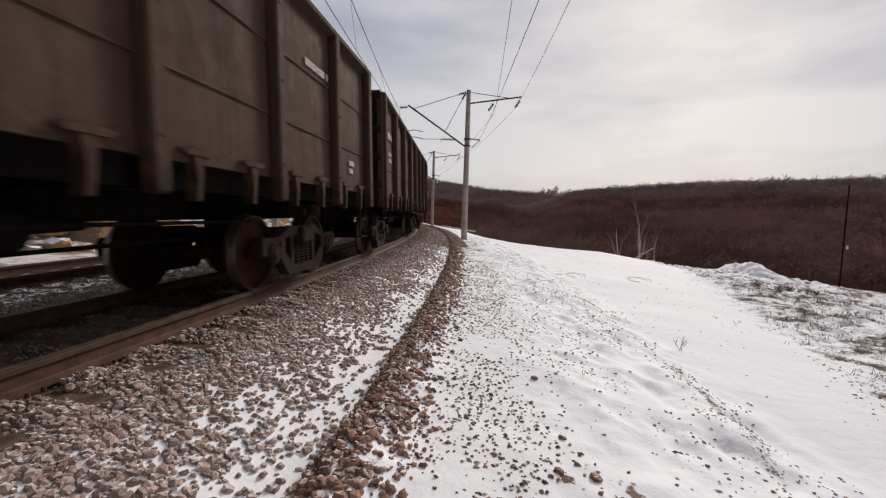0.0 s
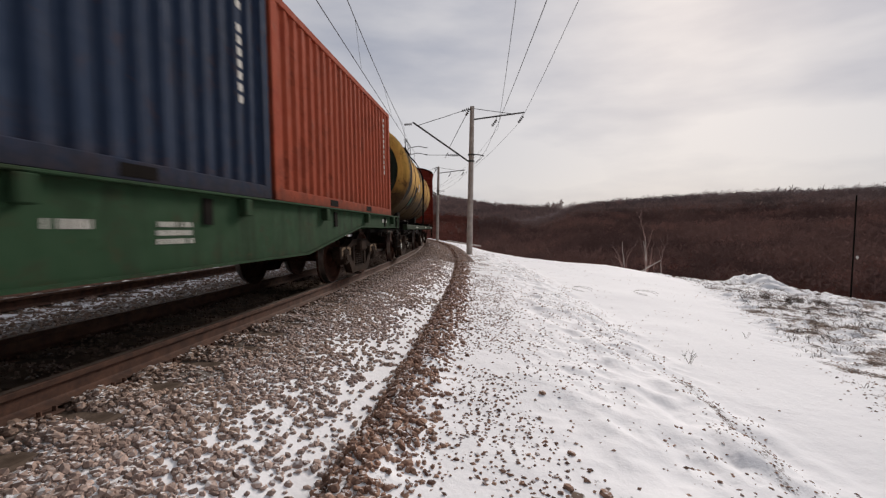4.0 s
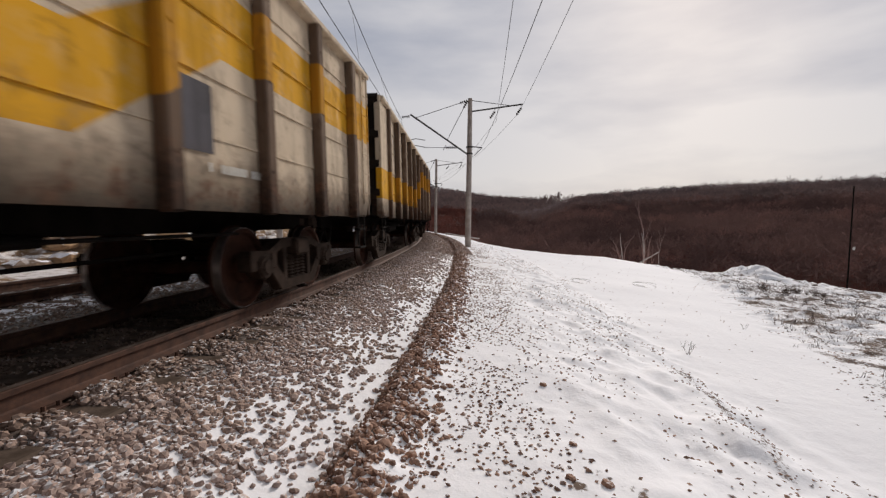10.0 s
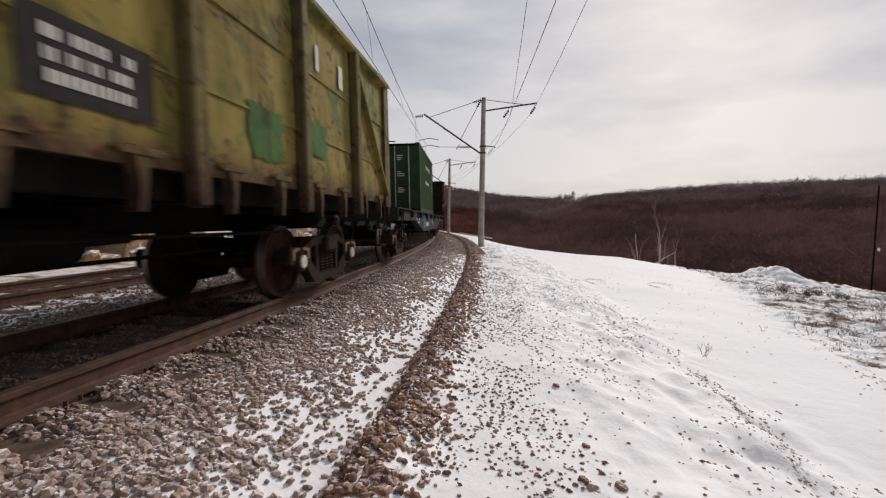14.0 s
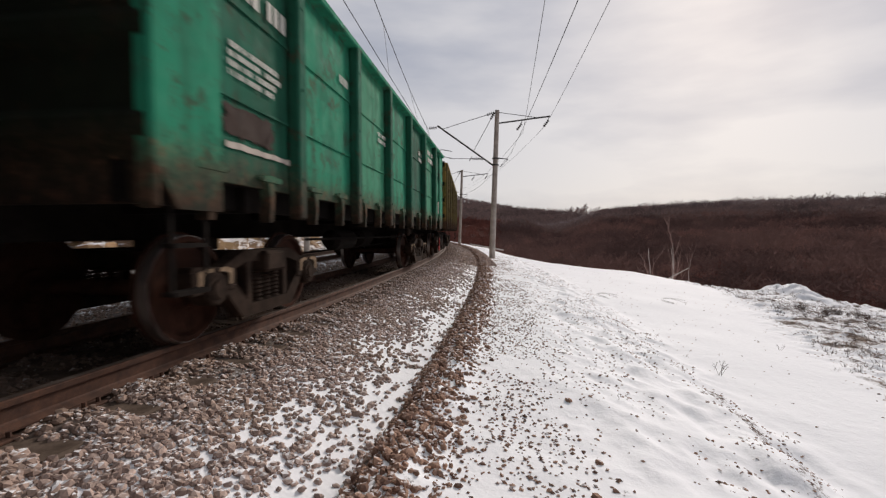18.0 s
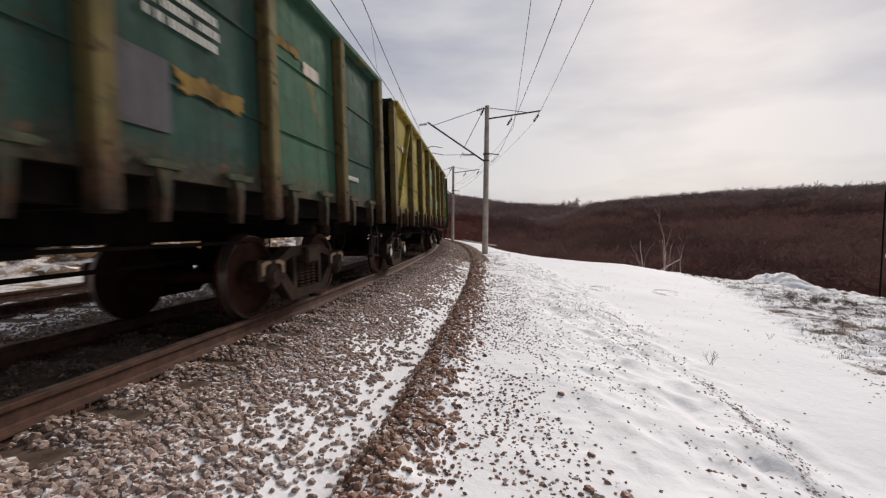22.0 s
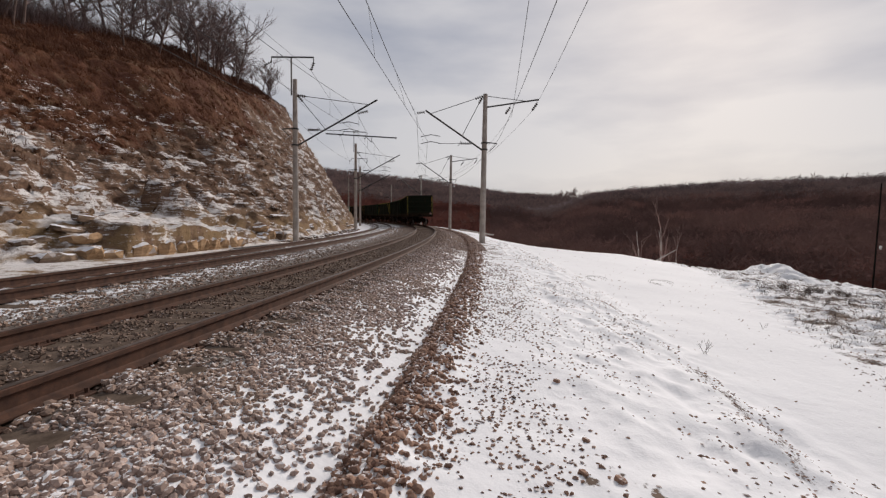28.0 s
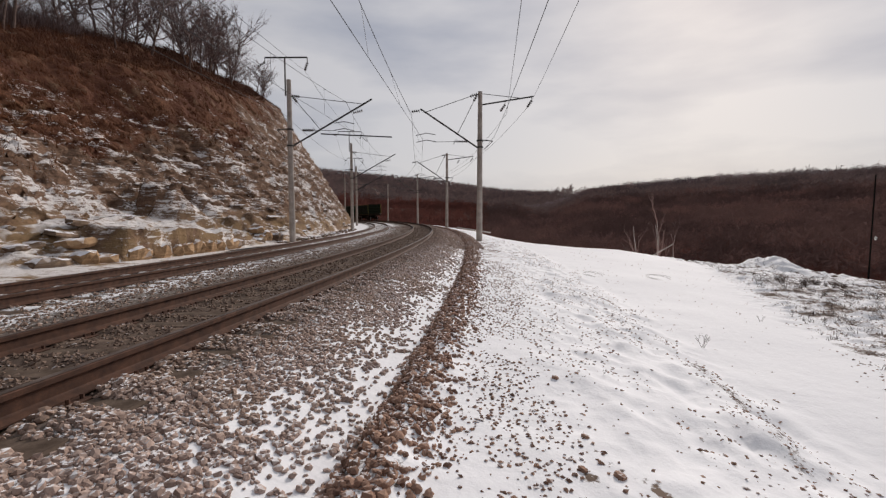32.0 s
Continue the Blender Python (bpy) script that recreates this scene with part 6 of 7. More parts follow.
def drop_side_wagon(label, u0, u1, colour, sign, seed):
    """A flat wagon with low hinged drop sides."""
    rs = random.Random(seed)
    L, u = u1 - u0 - 1.0, (u0 + u1) / 2
    deck, top = 1.32, 1.90
    w = thing("drop_side_flat_wagon", label, "freight wagon", "wagons of the train")
    n = 8
    ys = np.linspace(-L / 2 + 0.05, L / 2 - 0.05, n + 1)
    for sd in (-1, 1):
        part("side_sill", Shape().prism(fish_sill(L, deck, 0.30, 0.62, 2.6, 4.6), min(sd * 1.36, sd * 1.44), max(sd * 1.36, sd * 1.44)), PAINTS["frame_black"], w, "black fish-bellied frame sill")
        part("sill_flange", Shape().box(min(sd * 1.36, sd * 1.50), max(sd * 1.36, sd * 1.50), -L / 2, L / 2, deck - 0.04, deck, 0.006), PAINTS["frame_black"], w)
        for a, b in zip(ys, ys[1:]):
            m = (a + b) / 2
            sh = Shape().box(min(sd * 1.42, sd * 1.455), max(sd * 1.42, sd * 1.455), a + 0.02, b - 0.02, deck + 0.03, top, 0.006)
            d = part("drop_side", sh, PAINTS[colour], w)
            part("upper_edge", Shape().box(min(sd * 1.44, sd * 1.52), max(sd * 1.44, sd * 1.52), a + 0.02, b - 0.02, top - 0.09, top, 0.015), PAINTS[colour], d)
            part("lower_edge", Shape().box(min(sd * 1.44, sd * 1.50), max(sd * 1.44, sd * 1.50), a + 0.02, b - 0.02, deck + 0.03, deck + 0.11, 0.015), PAINTS[colour], d)
            for y in (a + 0.10, b - 0.10):
                part("rib", Shape().prism([(y - 0.07, deck - 0.02), (y + 0.07, deck - 0.02), (y + 0.05, top), (y - 0.05, top)], min(sd * 1.45, sd * 1.54), max(sd * 1.45, sd * 1.54)), PAINTS[colour], d)
            for y in (a + (b - a) * 0.3, a + (b - a) * 0.7):
                part("hinge", Shape().box(min(sd * 1.44, sd * 1.55), max(sd * 1.44, sd * 1.55), y - 0.05, y + 0.05, deck - 0.09, deck + 0.07, 0.012), PAINTS["frame_black"], d)
        for y in ys[1:-1]:
            part("stake_pocket", Shape().box(min(sd * 1.44, sd * 1.56), max(sd * 1.44, sd * 1.56), y - 0.07, y + 0.07, deck - 0.22, deck + 0.12, 0.012), PAINTS["frame_black"], w)
    for d in (-1, 1):
        e = Shape().box(-1.45, 1.45, min(d * (L / 2 - 0.04), d * L / 2), max(d * (L / 2 - 0.04), d * L / 2), deck, top - 0.02)
        eb = part("end_board", e, PAINTS[colour], w)
        part("upper_edge", Shape().box(-1.45, 1.45, min(d * (L / 2 - 0.02), d * (L / 2 + 0.05)), max(d * (L / 2 - 0.02), d * (L / 2 + 0.05)), top - 0.10, top - 0.02, 0.01), PAINTS[colour], eb)
        for x in (-1.2, -0.4, 0.4, 1.2):
            part("rib", Shape().box(x - 0.06, x + 0.06, min(d * (L / 2 - 0.02), d * (L / 2 + 0.06)), max(d * (L / 2 - 0.02), d * (L / 2 + 0.06)), deck - 0.05, top - 0.02, 0.01), PAINTS[colour], eb)
        part("head_stock", Shape().box(-1.44, 1.44, min(d * (L / 2 - 0.1), d * (L / 2 + 0.01)), max(d * (L / 2 - 0.1), d * (L / 2 + 0.01)), deck - 0.34, deck - 0.02, 0.01), PAINTS["frame_black"], w)
    for k in range(13):
        y = -L / 2 + 0.06 + (L - 0.12) * (k + 0.5) / 13
        part("deck_plank", Shape().box(-1.40, 1.40, y - L / 27, y + L / 27, deck - 0.03, deck + 0.012), MAT_DECK, w)
    if sign:
        part("hand_brake_wheel", Shape().turned([(1.50, 0.19), (1.50, 0.23), (1.53, 0.23), (1.53, 0.19)], "X", 20, (0, -L / 2 + 0.55, 1.02), closed=True), MAT_REDDISC, w, "spoked brake handwheel")
        spk = Shape()
        for k in range(5):
            a = k * math.tau / 5
            spk.beam((1.515, -L / 2 + 0.55, 1.02), (1.515, -L / 2 + 0.55 + 0.2 * math.cos(a), 1.02 + 0.2 * math.sin(a)), 0.013, 5)
        part("brake_spokes", spk, MAT_REDDISC, w)
    else:
        part("painted_emblem", Shape().turned([(1.441, 0.085), (1.441, 0.115), (1.444, 0.115), (1.444, 0.085)], "X", 18, (0, -L / 2 + 0.75, deck - 0.16), closed=True), MAT_WHITE_MARK, w, "small white painted ring")
    underframe(w, L, 4.6, u, deck, "cream", rs)
    steps(w, L, MAT_UNDER)
    bars(1.442, [(y, deck - 0.19, rs.uniform(0.35, 0.75), 0.15, 2) for y in np.linspace(-L / 2 + 1.0, L / 2 - 1.0, 9)], MAT_WHITE_MARK, w, rs)
    if sign:
        s = part("sign_panel", Shape().box(1.446, 1.450, -0.10, 0.66, deck - 0.54, deck - 0.26), MAT_YELLOW_SIGN, w, "yellow sign with dark plain bars")
        sb = Shape().box(1.451, 1.453, -0.05, 0.24, deck - 0.34, deck - 0.31).box(1.451, 1.453, 0.30, 0.60, deck - 0.48, deck - 0.45)
        part("sign_bars", sb, PATCH["black"], s)
        bars(1.446, [(-1.05, deck - 0.44, 1.5, 0.26, 1), (1.25, deck - 0.36, 0.8, 0.24, 3)], MAT_WHITE_MARK, w, rs)
        wording("72.0 Т", -1.90, deck + 0.27, 0.15, 1.46, w)
        bars(1.522, [(-2.6, deck + 0.34, 0.5, 0.12, 1), (-0.55, deck + 0.31, 0.75, 0.17, 1), (1.2, deck + 0.34, 0.5, 0.2, 2), (3.9, deck + 0.34, 0.7, 0.2, 2)], MAT_WHITE_MARK, w, rs)
    MOVERS.append((w, u, 4.6, None))
    return w


def container_wagon(label, u0, u1, colour, seed):
    """A long container flat wagon with fish-bellied sills."""
    rs = random.Random(seed)
    L, u = u1 - u0 - 1.1, (u0 + u1) / 2
    deck = 1.32
    w = thing("container_flat_wagon", label, "freight wagon", "wagons of the train")
    for sd in (-1, 1):
        part("side_sill", Shape().prism(fish_sill(L, deck, 0.28, 0.66, 3.6, 6.0), min(sd * 1.30, sd * 1.36), max(sd * 1.30, sd * 1.36)), PAINTS[colour], w, "fish-bellied frame sill")
        part("top_flange", Shape().box(min(sd * 1.20, sd * 1.44), max(sd * 1.20, sd * 1.44), -L / 2, L / 2, deck - 0.025, deck, 0.006), PAINTS[colour], w)
        fl = Shape()
        pts = fish_sill(L, deck, 0.28, 0.66, 3.6, 6.0)[2:]
        for (y0, z0), (y1, z1) in zip(pts, pts[1:]):
            fl.bar((sd * 1.33, y0, z0), (sd * 1.33, y1, z1), 0.18, 0.022)
        part("bottom_flange", fl, PAINTS[colour], w)
        for y in np.linspace(-L / 2 + 0.6, L / 2 - 0.6, 9):
            part("stake_pocket", Shape().box(min(sd * 1.36, sd * 1.45), max(sd * 1.36, sd * 1.45), y - 0.06, y + 0.06, deck - 0.20, deck - 0.03, 0.01), PAINTS[colour], w)
    for y in np.linspace(-L / 2 + 0.08, L / 2 - 0.08, 15):
        part("cross_member", Shape().box(-1.30, 1.30, y - 0.07, y + 0.07, deck - 0.2, deck - 0.01), PAINTS[colour], w)
    for d in (-1, 1):
        part("head_stock", Shape().box(-1.42, 1.42, min(d * (L / 2 - 0.1), d * (L / 2 + 0.01)), max(d * (L / 2 - 0.1), d * (L / 2 + 0.01)), deck - 0.30, deck - 0.002, 0.01), PAINTS[colour], w)
    for y in (-6.2, -0.1, 0.1, 6.2):
        for sd in (-1, 1):
            part("twist_lock", Shape().box(sd * 1.14 - 0.06, sd * 1.14 + 0.06, y - 0.05, y + 0.05, deck, deck + 0.03, 0.01), MAT_BOGIE, w)
    underframe(w, L, L / 2 - 2.25, u, deck - 0.03, "cream", rs)
    steps(w, L, MAT_UNDER)
    bars(1.362, [(L / 2 - 1.2, deck - 0.14, 0.5, 0.12, 1), (-1.45, deck - 0.42, 1.35, 0.26, 1), (-4.8, deck - 0.30, 0.8, 0.2, 2), (1.2, deck - 0.36, 0.4, 0.2, 3), (0.3, deck - 0.3, 0.3, 0.1, 1)], MAT_WHITE_MARK, w, rs)
    if colour == "frame_grey":
        part("painted_patch", Shape().box(1.3605, 1.3635, -3.1, -2.3, 0.76, 1.18), PATCH["blue"], w, "bright blue overpainted patch")
    MOVERS.append((w, u, L / 2 - 2.25, None))
    return w, u, L / 2 - 2.25


def container(label, wagon_u, pivot, y, colour, seed, logo=True):
    """A six-metre corrugated container standing on a flat wagon."""
    rs = random.Random(seed)
    mat, L, H, z0 = PAINTS[colour], 6.06, 2.59, 1.35
    t = thing("shipping_container", label, "shipping container", "containers on the train")
    for sd in (-1, 1):
        n = 22
        v = []
        for k in range(n * 4 + 1):
            ph = k % 4
            yy = -L / 2 + 0.14 + (L - 0.28) * k / (n * 4)
            x = 1.205 if ph in (0, 1) else 1.172
            v += [(sd * x, yy, z0 + 0.16), (sd * x, yy, z0 + H - 0.10)]
        part("side_wall", Shape().add(v, [(2 * k, 2 * k + 2, 2 * k + 3, 2 * k + 1) for k in range(n * 4)]), mat, t, "corrugated side wall")
        for nm, za, zb in (("bottom_rail", z0, z0 + 0.16), ("top_rail", z0 + H - 0.10, z0 + H)):
            part(nm, Shape().box(min(sd * 1.16, sd * 1.219), max(sd * 1.16, sd * 1.219), -L / 2 + 0.1, L / 2 - 0.1, za, zb, 0.008), mat, t)
        for yy in (-1.02, 1.02):
            part("fork_pocket", Shape().box(min(sd * 1.20, sd * 1.223), max(sd * 1.20, sd * 1.223), yy - 0.18, yy + 0.18, z0 + 0.03, z0 + 0.13), MAT_UNDER, t, "dark fork-lift pocket")
        for d in (-1, 1):
            part("corner_post", Shape().box(min(sd * 1.07, sd * 1.219), max(sd * 1.07, sd * 1.219), min(d * (L / 2 - 0.15), d * L / 2), max(d * (L / 2 - 0.15), d * L / 2), z0 + 0.1, z0 + H - 0.1, 0.01), mat, t)
            for z in (z0, z0 + H - 0.118):
                part("corner_casting", Shape().box(min(sd * 1.06, sd * 1.222), max(sd * 1.06, sd * 1.222), min(d * (L / 2 - 0.178), d * (L / 2 + 0.003)), max(d * (L / 2 - 0.178), d * (L / 2 + 0.003)), z, z + 0.118, 0.012), mat, t)
    v = []
    for k in range(41):
        yy = -L / 2 + 0.05 + (L - 0.1) * k / 40
        v += [(-1.2, yy, z0 + H - 0.02 - 0.02 * (k % 2)), (1.2, yy, z0 + H - 0.02 - 0.02 * (k % 2))]
    part("roof", Shape().add(v, [(2 * k, 2 * k + 1, 2 * k + 3, 2 * k + 2) for k in range(40)]), mat, t)
    part("floor", Shape().box(-1.18, 1.18, -L / 2 + 0.05, L / 2 - 0.05, z0 + 0.02, z0 + 0.14), MAT_UNDER, t)
    part("front_wall", Shape().box(-1.1, 1.1, L / 2 - 0.09, L / 2 - 0.04, z0 + 0.1, z0 + H - 0.08), mat, t)
    for k in range(2):
        xa, xb = (-1.09, -0.01) if k == 0 else (0.01, 1.09)
        dsh = Shape().box(xa, xb, -L / 2 + 0.01, -L / 2 + 0.05, z0 + 0.12, z0 + H - 0.12, 0.008)
        dd = part("door", dsh, mat, t, "ribbed container door")
        for z in np.linspace(z0 + 0.35, z0 + H - 0.45, 5):
            part("door_rib", Shape().box(xa + 0.08, xb - 0.08, -L / 2 - 0.012, -L / 2 + 0.008, z - 0.10, z + 0.10, 0.008), mat, dd)
        for x in (xa + 0.28, xb - 0.28):
            part("lock_rod", Shape().beam((x, -L / 2 - 0.03, z0 + 0.12), (x, -L / 2 - 0.03, z0 + H - 0.12), 0.018, 7), MAT_STEEL if colour != "green_box" else MAT_WHITE_MARK, dd, "galvanised lock rod")
        part("lock_handle", Shape().bar((xa + 0.2, -L / 2 - 0.05, z0 + 1.05), (xb - 0.2, -L / 2 - 0.05, z0 + 1.05), 0.03, 0.04), MAT_STEEL, dd)
        for z in (z0 + 2.05, z0 + 1.45, z0 + 0.85):
            if rs.random() < 0.9:
                for r_ in range(3):
                    part("door_stencil", Shape().box(xa + 0.36, xa + rs.uniform(0.50, 0.64), -L / 2 - 0.016, -L / 2 - 0.013, z - 0.10 + 0.075 * r_, z - 0.06 + 0.075 * r_), MAT_WHITE_MARK, dd)
    if logo:
        bars(1.208, [(0.4, z0 + 1.95, 1.9, 0.26, 1), (0.0, z0 + 1.30, 1.6, 0.20, 1)], MAT_WHITE_MARK, t, rs)
    for k in range(11):
        if rs.random() < 0.9:
            part("number_mark", Shape().box(1.207, 1.211, L / 2 - 0.62, L / 2 - 0.54, z0 + 1.0 + k * 0.125, z0 + 1.08 + k * 0.125), MAT_WHITE_MARK, t)
    MOVERS.append((t, wagon_u, pivot, pose(0, y, 0)))
    return t


# ---------------------------------------------------------------- the train, from its tail forward
last = gondola("open wagon in sand-coloured paint with green patches, last of the train", -0.6, 13.5, "sand_green", "plain", marks=[(-5.45, 2.95, 1.2, 0.22, 1), (-3.6, 2.4, 0.8, 0.4, 3), (4.04, 2.63, 0.8, 0.5, 4)], seed=1,
               patches=[(3.0, 2.1, 1.4, 0.9, "green"), (-4.9, 2.4, 0.9, 1.1, "green"), (0.3, 2.32, 0.75, 0.28, "mint"), (0.3, 3.02, 0.8, 0.34, "mint"), (0.75, 2.62, 0.3, 0.3, "green"), (2.31, 3.05, 0.8, 0.5, "green"), (-1.9, 2.6, 1.2, 0.6, "grey")], panels=("", "sage", "umber", "amber", "sage", "sage", "amber"), post="shaded_post")
sq = part("tail_marker", Shape().box(1.20, 1.37, -GONDOLA_L / 2 - 0.095, -GONDOLA_L / 2 - 0.085, 1.38, 1.55), MAT_WHITE_MARK, last, "white tail marker square with a red dot")
part("tail_disc", Shape().turned([(-GONDOLA_L / 2 - 0.10, 0.055), (-GONDOLA_L / 2 - 0.096, 0.055)], "Y", 16, (1.285, 0, 1.465)), MAT_RED_MARK, sq, "red disc")
gondola("open wagon in pine-green paint with old yellow patches", 13.5, 27.1, "pine", "cream", marks=[(1.7, 2.55, 0.8, 0.32, 3), (5.0, 1.75, 0.6, 0.1, 1), (-5.4, 2.9, 1.1, 0.2, 1)], seed=2, patches=[(1.18, 1.92, 0.62, 0.5, "grey"), (1.95, 2.08, 0.75, 0.14, "ochre"), (3.74, 2.85, 0.4, 0.14, "cream"), (3.2, 2.95, 0.5, 0.07, "ochre")], panels=("", "bottle", "", "bottle", "bottle", "", "bottle"), post="shaded_post")
gondola("open wagon in lime-yellow paint with mint patches", 27.1, 41.2, "lime", "white", flare=True, marks=[(3.1, 2.75, 0.9, 0.2, 1), (-5.0, 2.8, 1.1, 0.2, 1)], seed=3,
        patches=[(0.0, 1.97, 1.6, 0.5, "mint"), (2.06, 1.95, 1.1, 0.36, "mint"), (0.35, 2.85, 0.95, 0.6, "mint"), (3.4, 1.95, 0.9, 0.4, "mint"), (0.25, 1.92, 0.55, 0.26, "grey")], post="shaded_post")
green_wagon = gondola("open wagon in clean dark-green paint", 41.2, 55.2, "green", "cream", marks=[(0.17, 2.73, 0.85, 0.32, 3), (0.2, 2.25, 0.75, 0.30, 1), (-1.24, 2.92, 0.6, 0.14, 1), (5.5, 2.6, 0.3, 0.3, 1), (-5.4, 2.9, 1.1, 0.24, 1)], seed=4)
wording("ТАРА", -3.80, 1.73, 0.17, 1.50, green_wagon)
wording("23.5", -3.28, 1.70, 0.24, 1.50, green_wagon)
for ya, yb, za, zb in ((-1.62, -0.98, 1.72, 1.732), (-1.62, -0.98, 1.82, 1.832), (-1.62, -1.608, 1.72, 1.83), (-0.992, -0.98, 1.72, 1.83)):
    part("label_frame", Shape().box(1.496, 1.499, ya, yb, za, zb), MAT_WHITE_MARK, green_wagon, "white painted frame round a label")
bars(1.496, [(-1.30, 1.776, 0.56, 0.06, 1)], MAT_WHITE_MARK, green_wagon, random.Random(8))
part("painted_ring", Shape().turned([(1.496, 0.055), (1.496, 0.075), (1.499, 0.075), (1.499, 0.055)], "X", 16, (0, -1.42, 2.55), closed=True), MAT_WHITE_MARK, green_wagon, "small white painted ring")
gondola("open wagon in ochre-yellow paint with rust holes", 55.2, 68.8, "ochre", "plain", flare=True, seed=5, patches=[(3.2, 2.35, 0.8, 0.5, "rust"), (2.3, 2.1, 0.6, 0.4, "green"), (-1.0, 2.0, 0.7, 0.4, "mint")], post="shaded_post")
gondola("open wagon in teal-green paint worn at the lower edge", 68.8, 82.95, "teal", "cream", marks=[(4.2, 3.15, 1.2, 0.4, 2), (-5.21, 2.33, 0.8, 0.30, 4), (-4.95, 2.96, 1.1, 0.28, 1), (-4.45, 2.24, 0.3, 0.14, 2), (2.6, 2.9, 0.8, 0.3, 2), (-3.04, 2.97, 0.35, 0.16, 1), (-1.2, 2.6, 0.5, 0.2, 2)], seed=6,
        patches=[(5.74, 1.80, 0.34, 0.40, "cream"), (-5.32, 1.85, 0.72, 0.24, "rust"), (-4.48, 1.80, 0.28, 0.14, "rust"), (-5.0, 1.66, 1.3, 0.05, "cream")], panels=("spruce", "", "jade", "", "spruce", "jade", ""), post="spruce", plate=True)
rusty = gondola("open wagon in rusty ochre paint with green remains", 82.95, 97.0, "sand_green", "cream", marks=[(-5.1, 2.75, 1.15, 0.22, 1), (3.2, 2.9, 0.9, 0.3, 2)], seed=7, patches=[(5.0, 3.1, 0.7, 0.4, "green"), (-3.3, 2.3, 0.9, 0.8, "green")], panels=("", "sage", "amber", "umber", "", "amber", "umber"), post="shaded_post")
hand = Shape().turned([(1.17, 0.20), (1.17, 0.25), (1.20, 0.25), (1.20, 0.20)], "X", 20, (0, -5.25, 0.5), closed=True)
for k in range(5):
    hand.beam((1.185, -5.25, 0.5), (1.185, -5.25 + 0.21 * math.cos(k * math.tau / 5), 0.5 + 0.21 * math.sin(k * math.tau / 5)), 0.02, 5)
part("brake_handwheel", hand, MAT_REDDISC, rusty, "red spoked brake handwheel")
gondola("open wagon in moss-green paint", 97.0, 110.7, "moss", "plain", marks=[(-5.2, 2.8, 1.1, 0.2, 1)], seed=8)
gondola("open wagon in olive-yellow paint with a black stencil panel", 110.7, 124.3, "olive", "white", flare=True, marks=[(3.71, 3.02, 0.95, 0.50, 1), (0.15, 1.86, 0.6, 0.34, 3)], seed=9, patches=[(0.15, 1.86, 0.84, 0.46, "black"), (3.2, 2.0, 0.5, 0.4, "green"), (-5.2, 2.7, 1.2, 0.5, "rust"), (2.0, 1.85, 0.6, 0.5, "green"), (-2.0, 2.3, 0.7, 0.5, "green")], post="shaded_post")
grey_flat, gu, gp = container_wagon("grey-green container flat wagon, half loaded", 124.3, 144.15, "frame_grey", 10)
gondola("dark brown open wagon with an orange band", 144.15, 158.2, "brown_orange", "plain", marks=[(-5.2, 3.0, 1.1, 0.2, 1), (3.3, 1.85, 0.45, 0.13, 2), (4.6, 3.1, 0.9, 0.12, 1), (5.5, 2.05, 0.25, 0.25, 2)], seed=11, plate=True)
gondola("pale grey open wagon with a broad yellow band", 158.2, 172.0, "pale_yellow", "plain", smooth=True, posts=10, marks=[(-5.0, 3.0, 1.1, 0.25, 1), (2.5, 1.45, 1.2, 0.12, 1)], seed=12, plate=True, patches=[(1.72, 1.84, 0.46, 0.56, "grey")])
gondola("pale grey open wagon with yellow band and grey panel", 172.0, 185.9, "pale_yellow", "plain", smooth=True, posts=10, marks=[(2.6, 1.42, 1.0, 0.12, 1), (-5.0, 3.0, 1.1, 0.25, 1)], seed=13, plate=True, patches=[(1.78, 1.84, 0.46, 0.56, "grey")])
gondola("red-brown open wagon with close-set posts", 185.9, 199.5, "red_brown", "plain", smooth=True, posts=12, seed=14)
drop_side_wagon("flat wagon with blue drop sides on a black frame", 199.5, 213.9, "blue_flat", True, 15)
drop_side_wagon("flat wagon with olive-green drop sides on a black frame", 213.9, 228.2, "green_flat", False, 16)
green_long, lu, lp = container_wagon("green container flat wagon with three containers", 228.2, 247.6, "frame_green", 17)
tank_wagon("tank wagon with a dirty yellow barrel and oil runs", 247.6, 261.1)
boxcar("oxide-red covered wagon of ribbed sheet", 261.1, 278.95)
gondola("grey-brown open wagon with faint white marks", 278.95, 293.0, "grey_brown", "plain", marks=[(-5.0, 2.9, 1.0, 0.22, 1), (-1.2, 3.1, 0.5, 0.3, 2), (-3.0, 2.6, 0.5, 0.25, 2), (4.0, 2.9, 0.8, 0.15, 1), (5.4, 1.75, 0.25, 0.25, 2)], seed=20)
gondola("brown open wagon with faded white marks", 293.0, 306.9, "grey_brown", "plain", marks=[(-5.2, 2.85, 0.6, 0.25, 1), (-5.2, 2.35, 0.4, 0.3, 2)], seed=21)
gondola("dark brown open wagon with orange band", 306.9, 320.8, "brown_orange", "plain", seed=22)
gondola("grey-brown open wagon ahead in the train", 320.8, 334.7, "grey_brown", "plain", seed=23)
container("dark green corrugated container with white marks on a flat wagon", gu, gp, 0.46, "green_box", 1)
container("orange-red corrugated container on a green flat wagon", lu, lp, 6.16, "red_box", 2, logo=False)
container("dark blue corrugated container on a green flat wagon", lu, lp, 0.0, "blue_box", 3, logo=False)
container("dark blue corrugated container at the wagon's end", lu, lp, -6.16, "blue_box", 4, logo=False)


def wagon_pose(s, pivot):
    """A wagon whose middle is at arc s, its bogies pivot metres away on the curve."""
    off = -pivot * pivot / (2 * RAD)
    return pose(*on_line(s, off, -CANT / 2), 0, -math.degrees(math.atan(CANT / 1.6)), math.degrees(s / RAD))


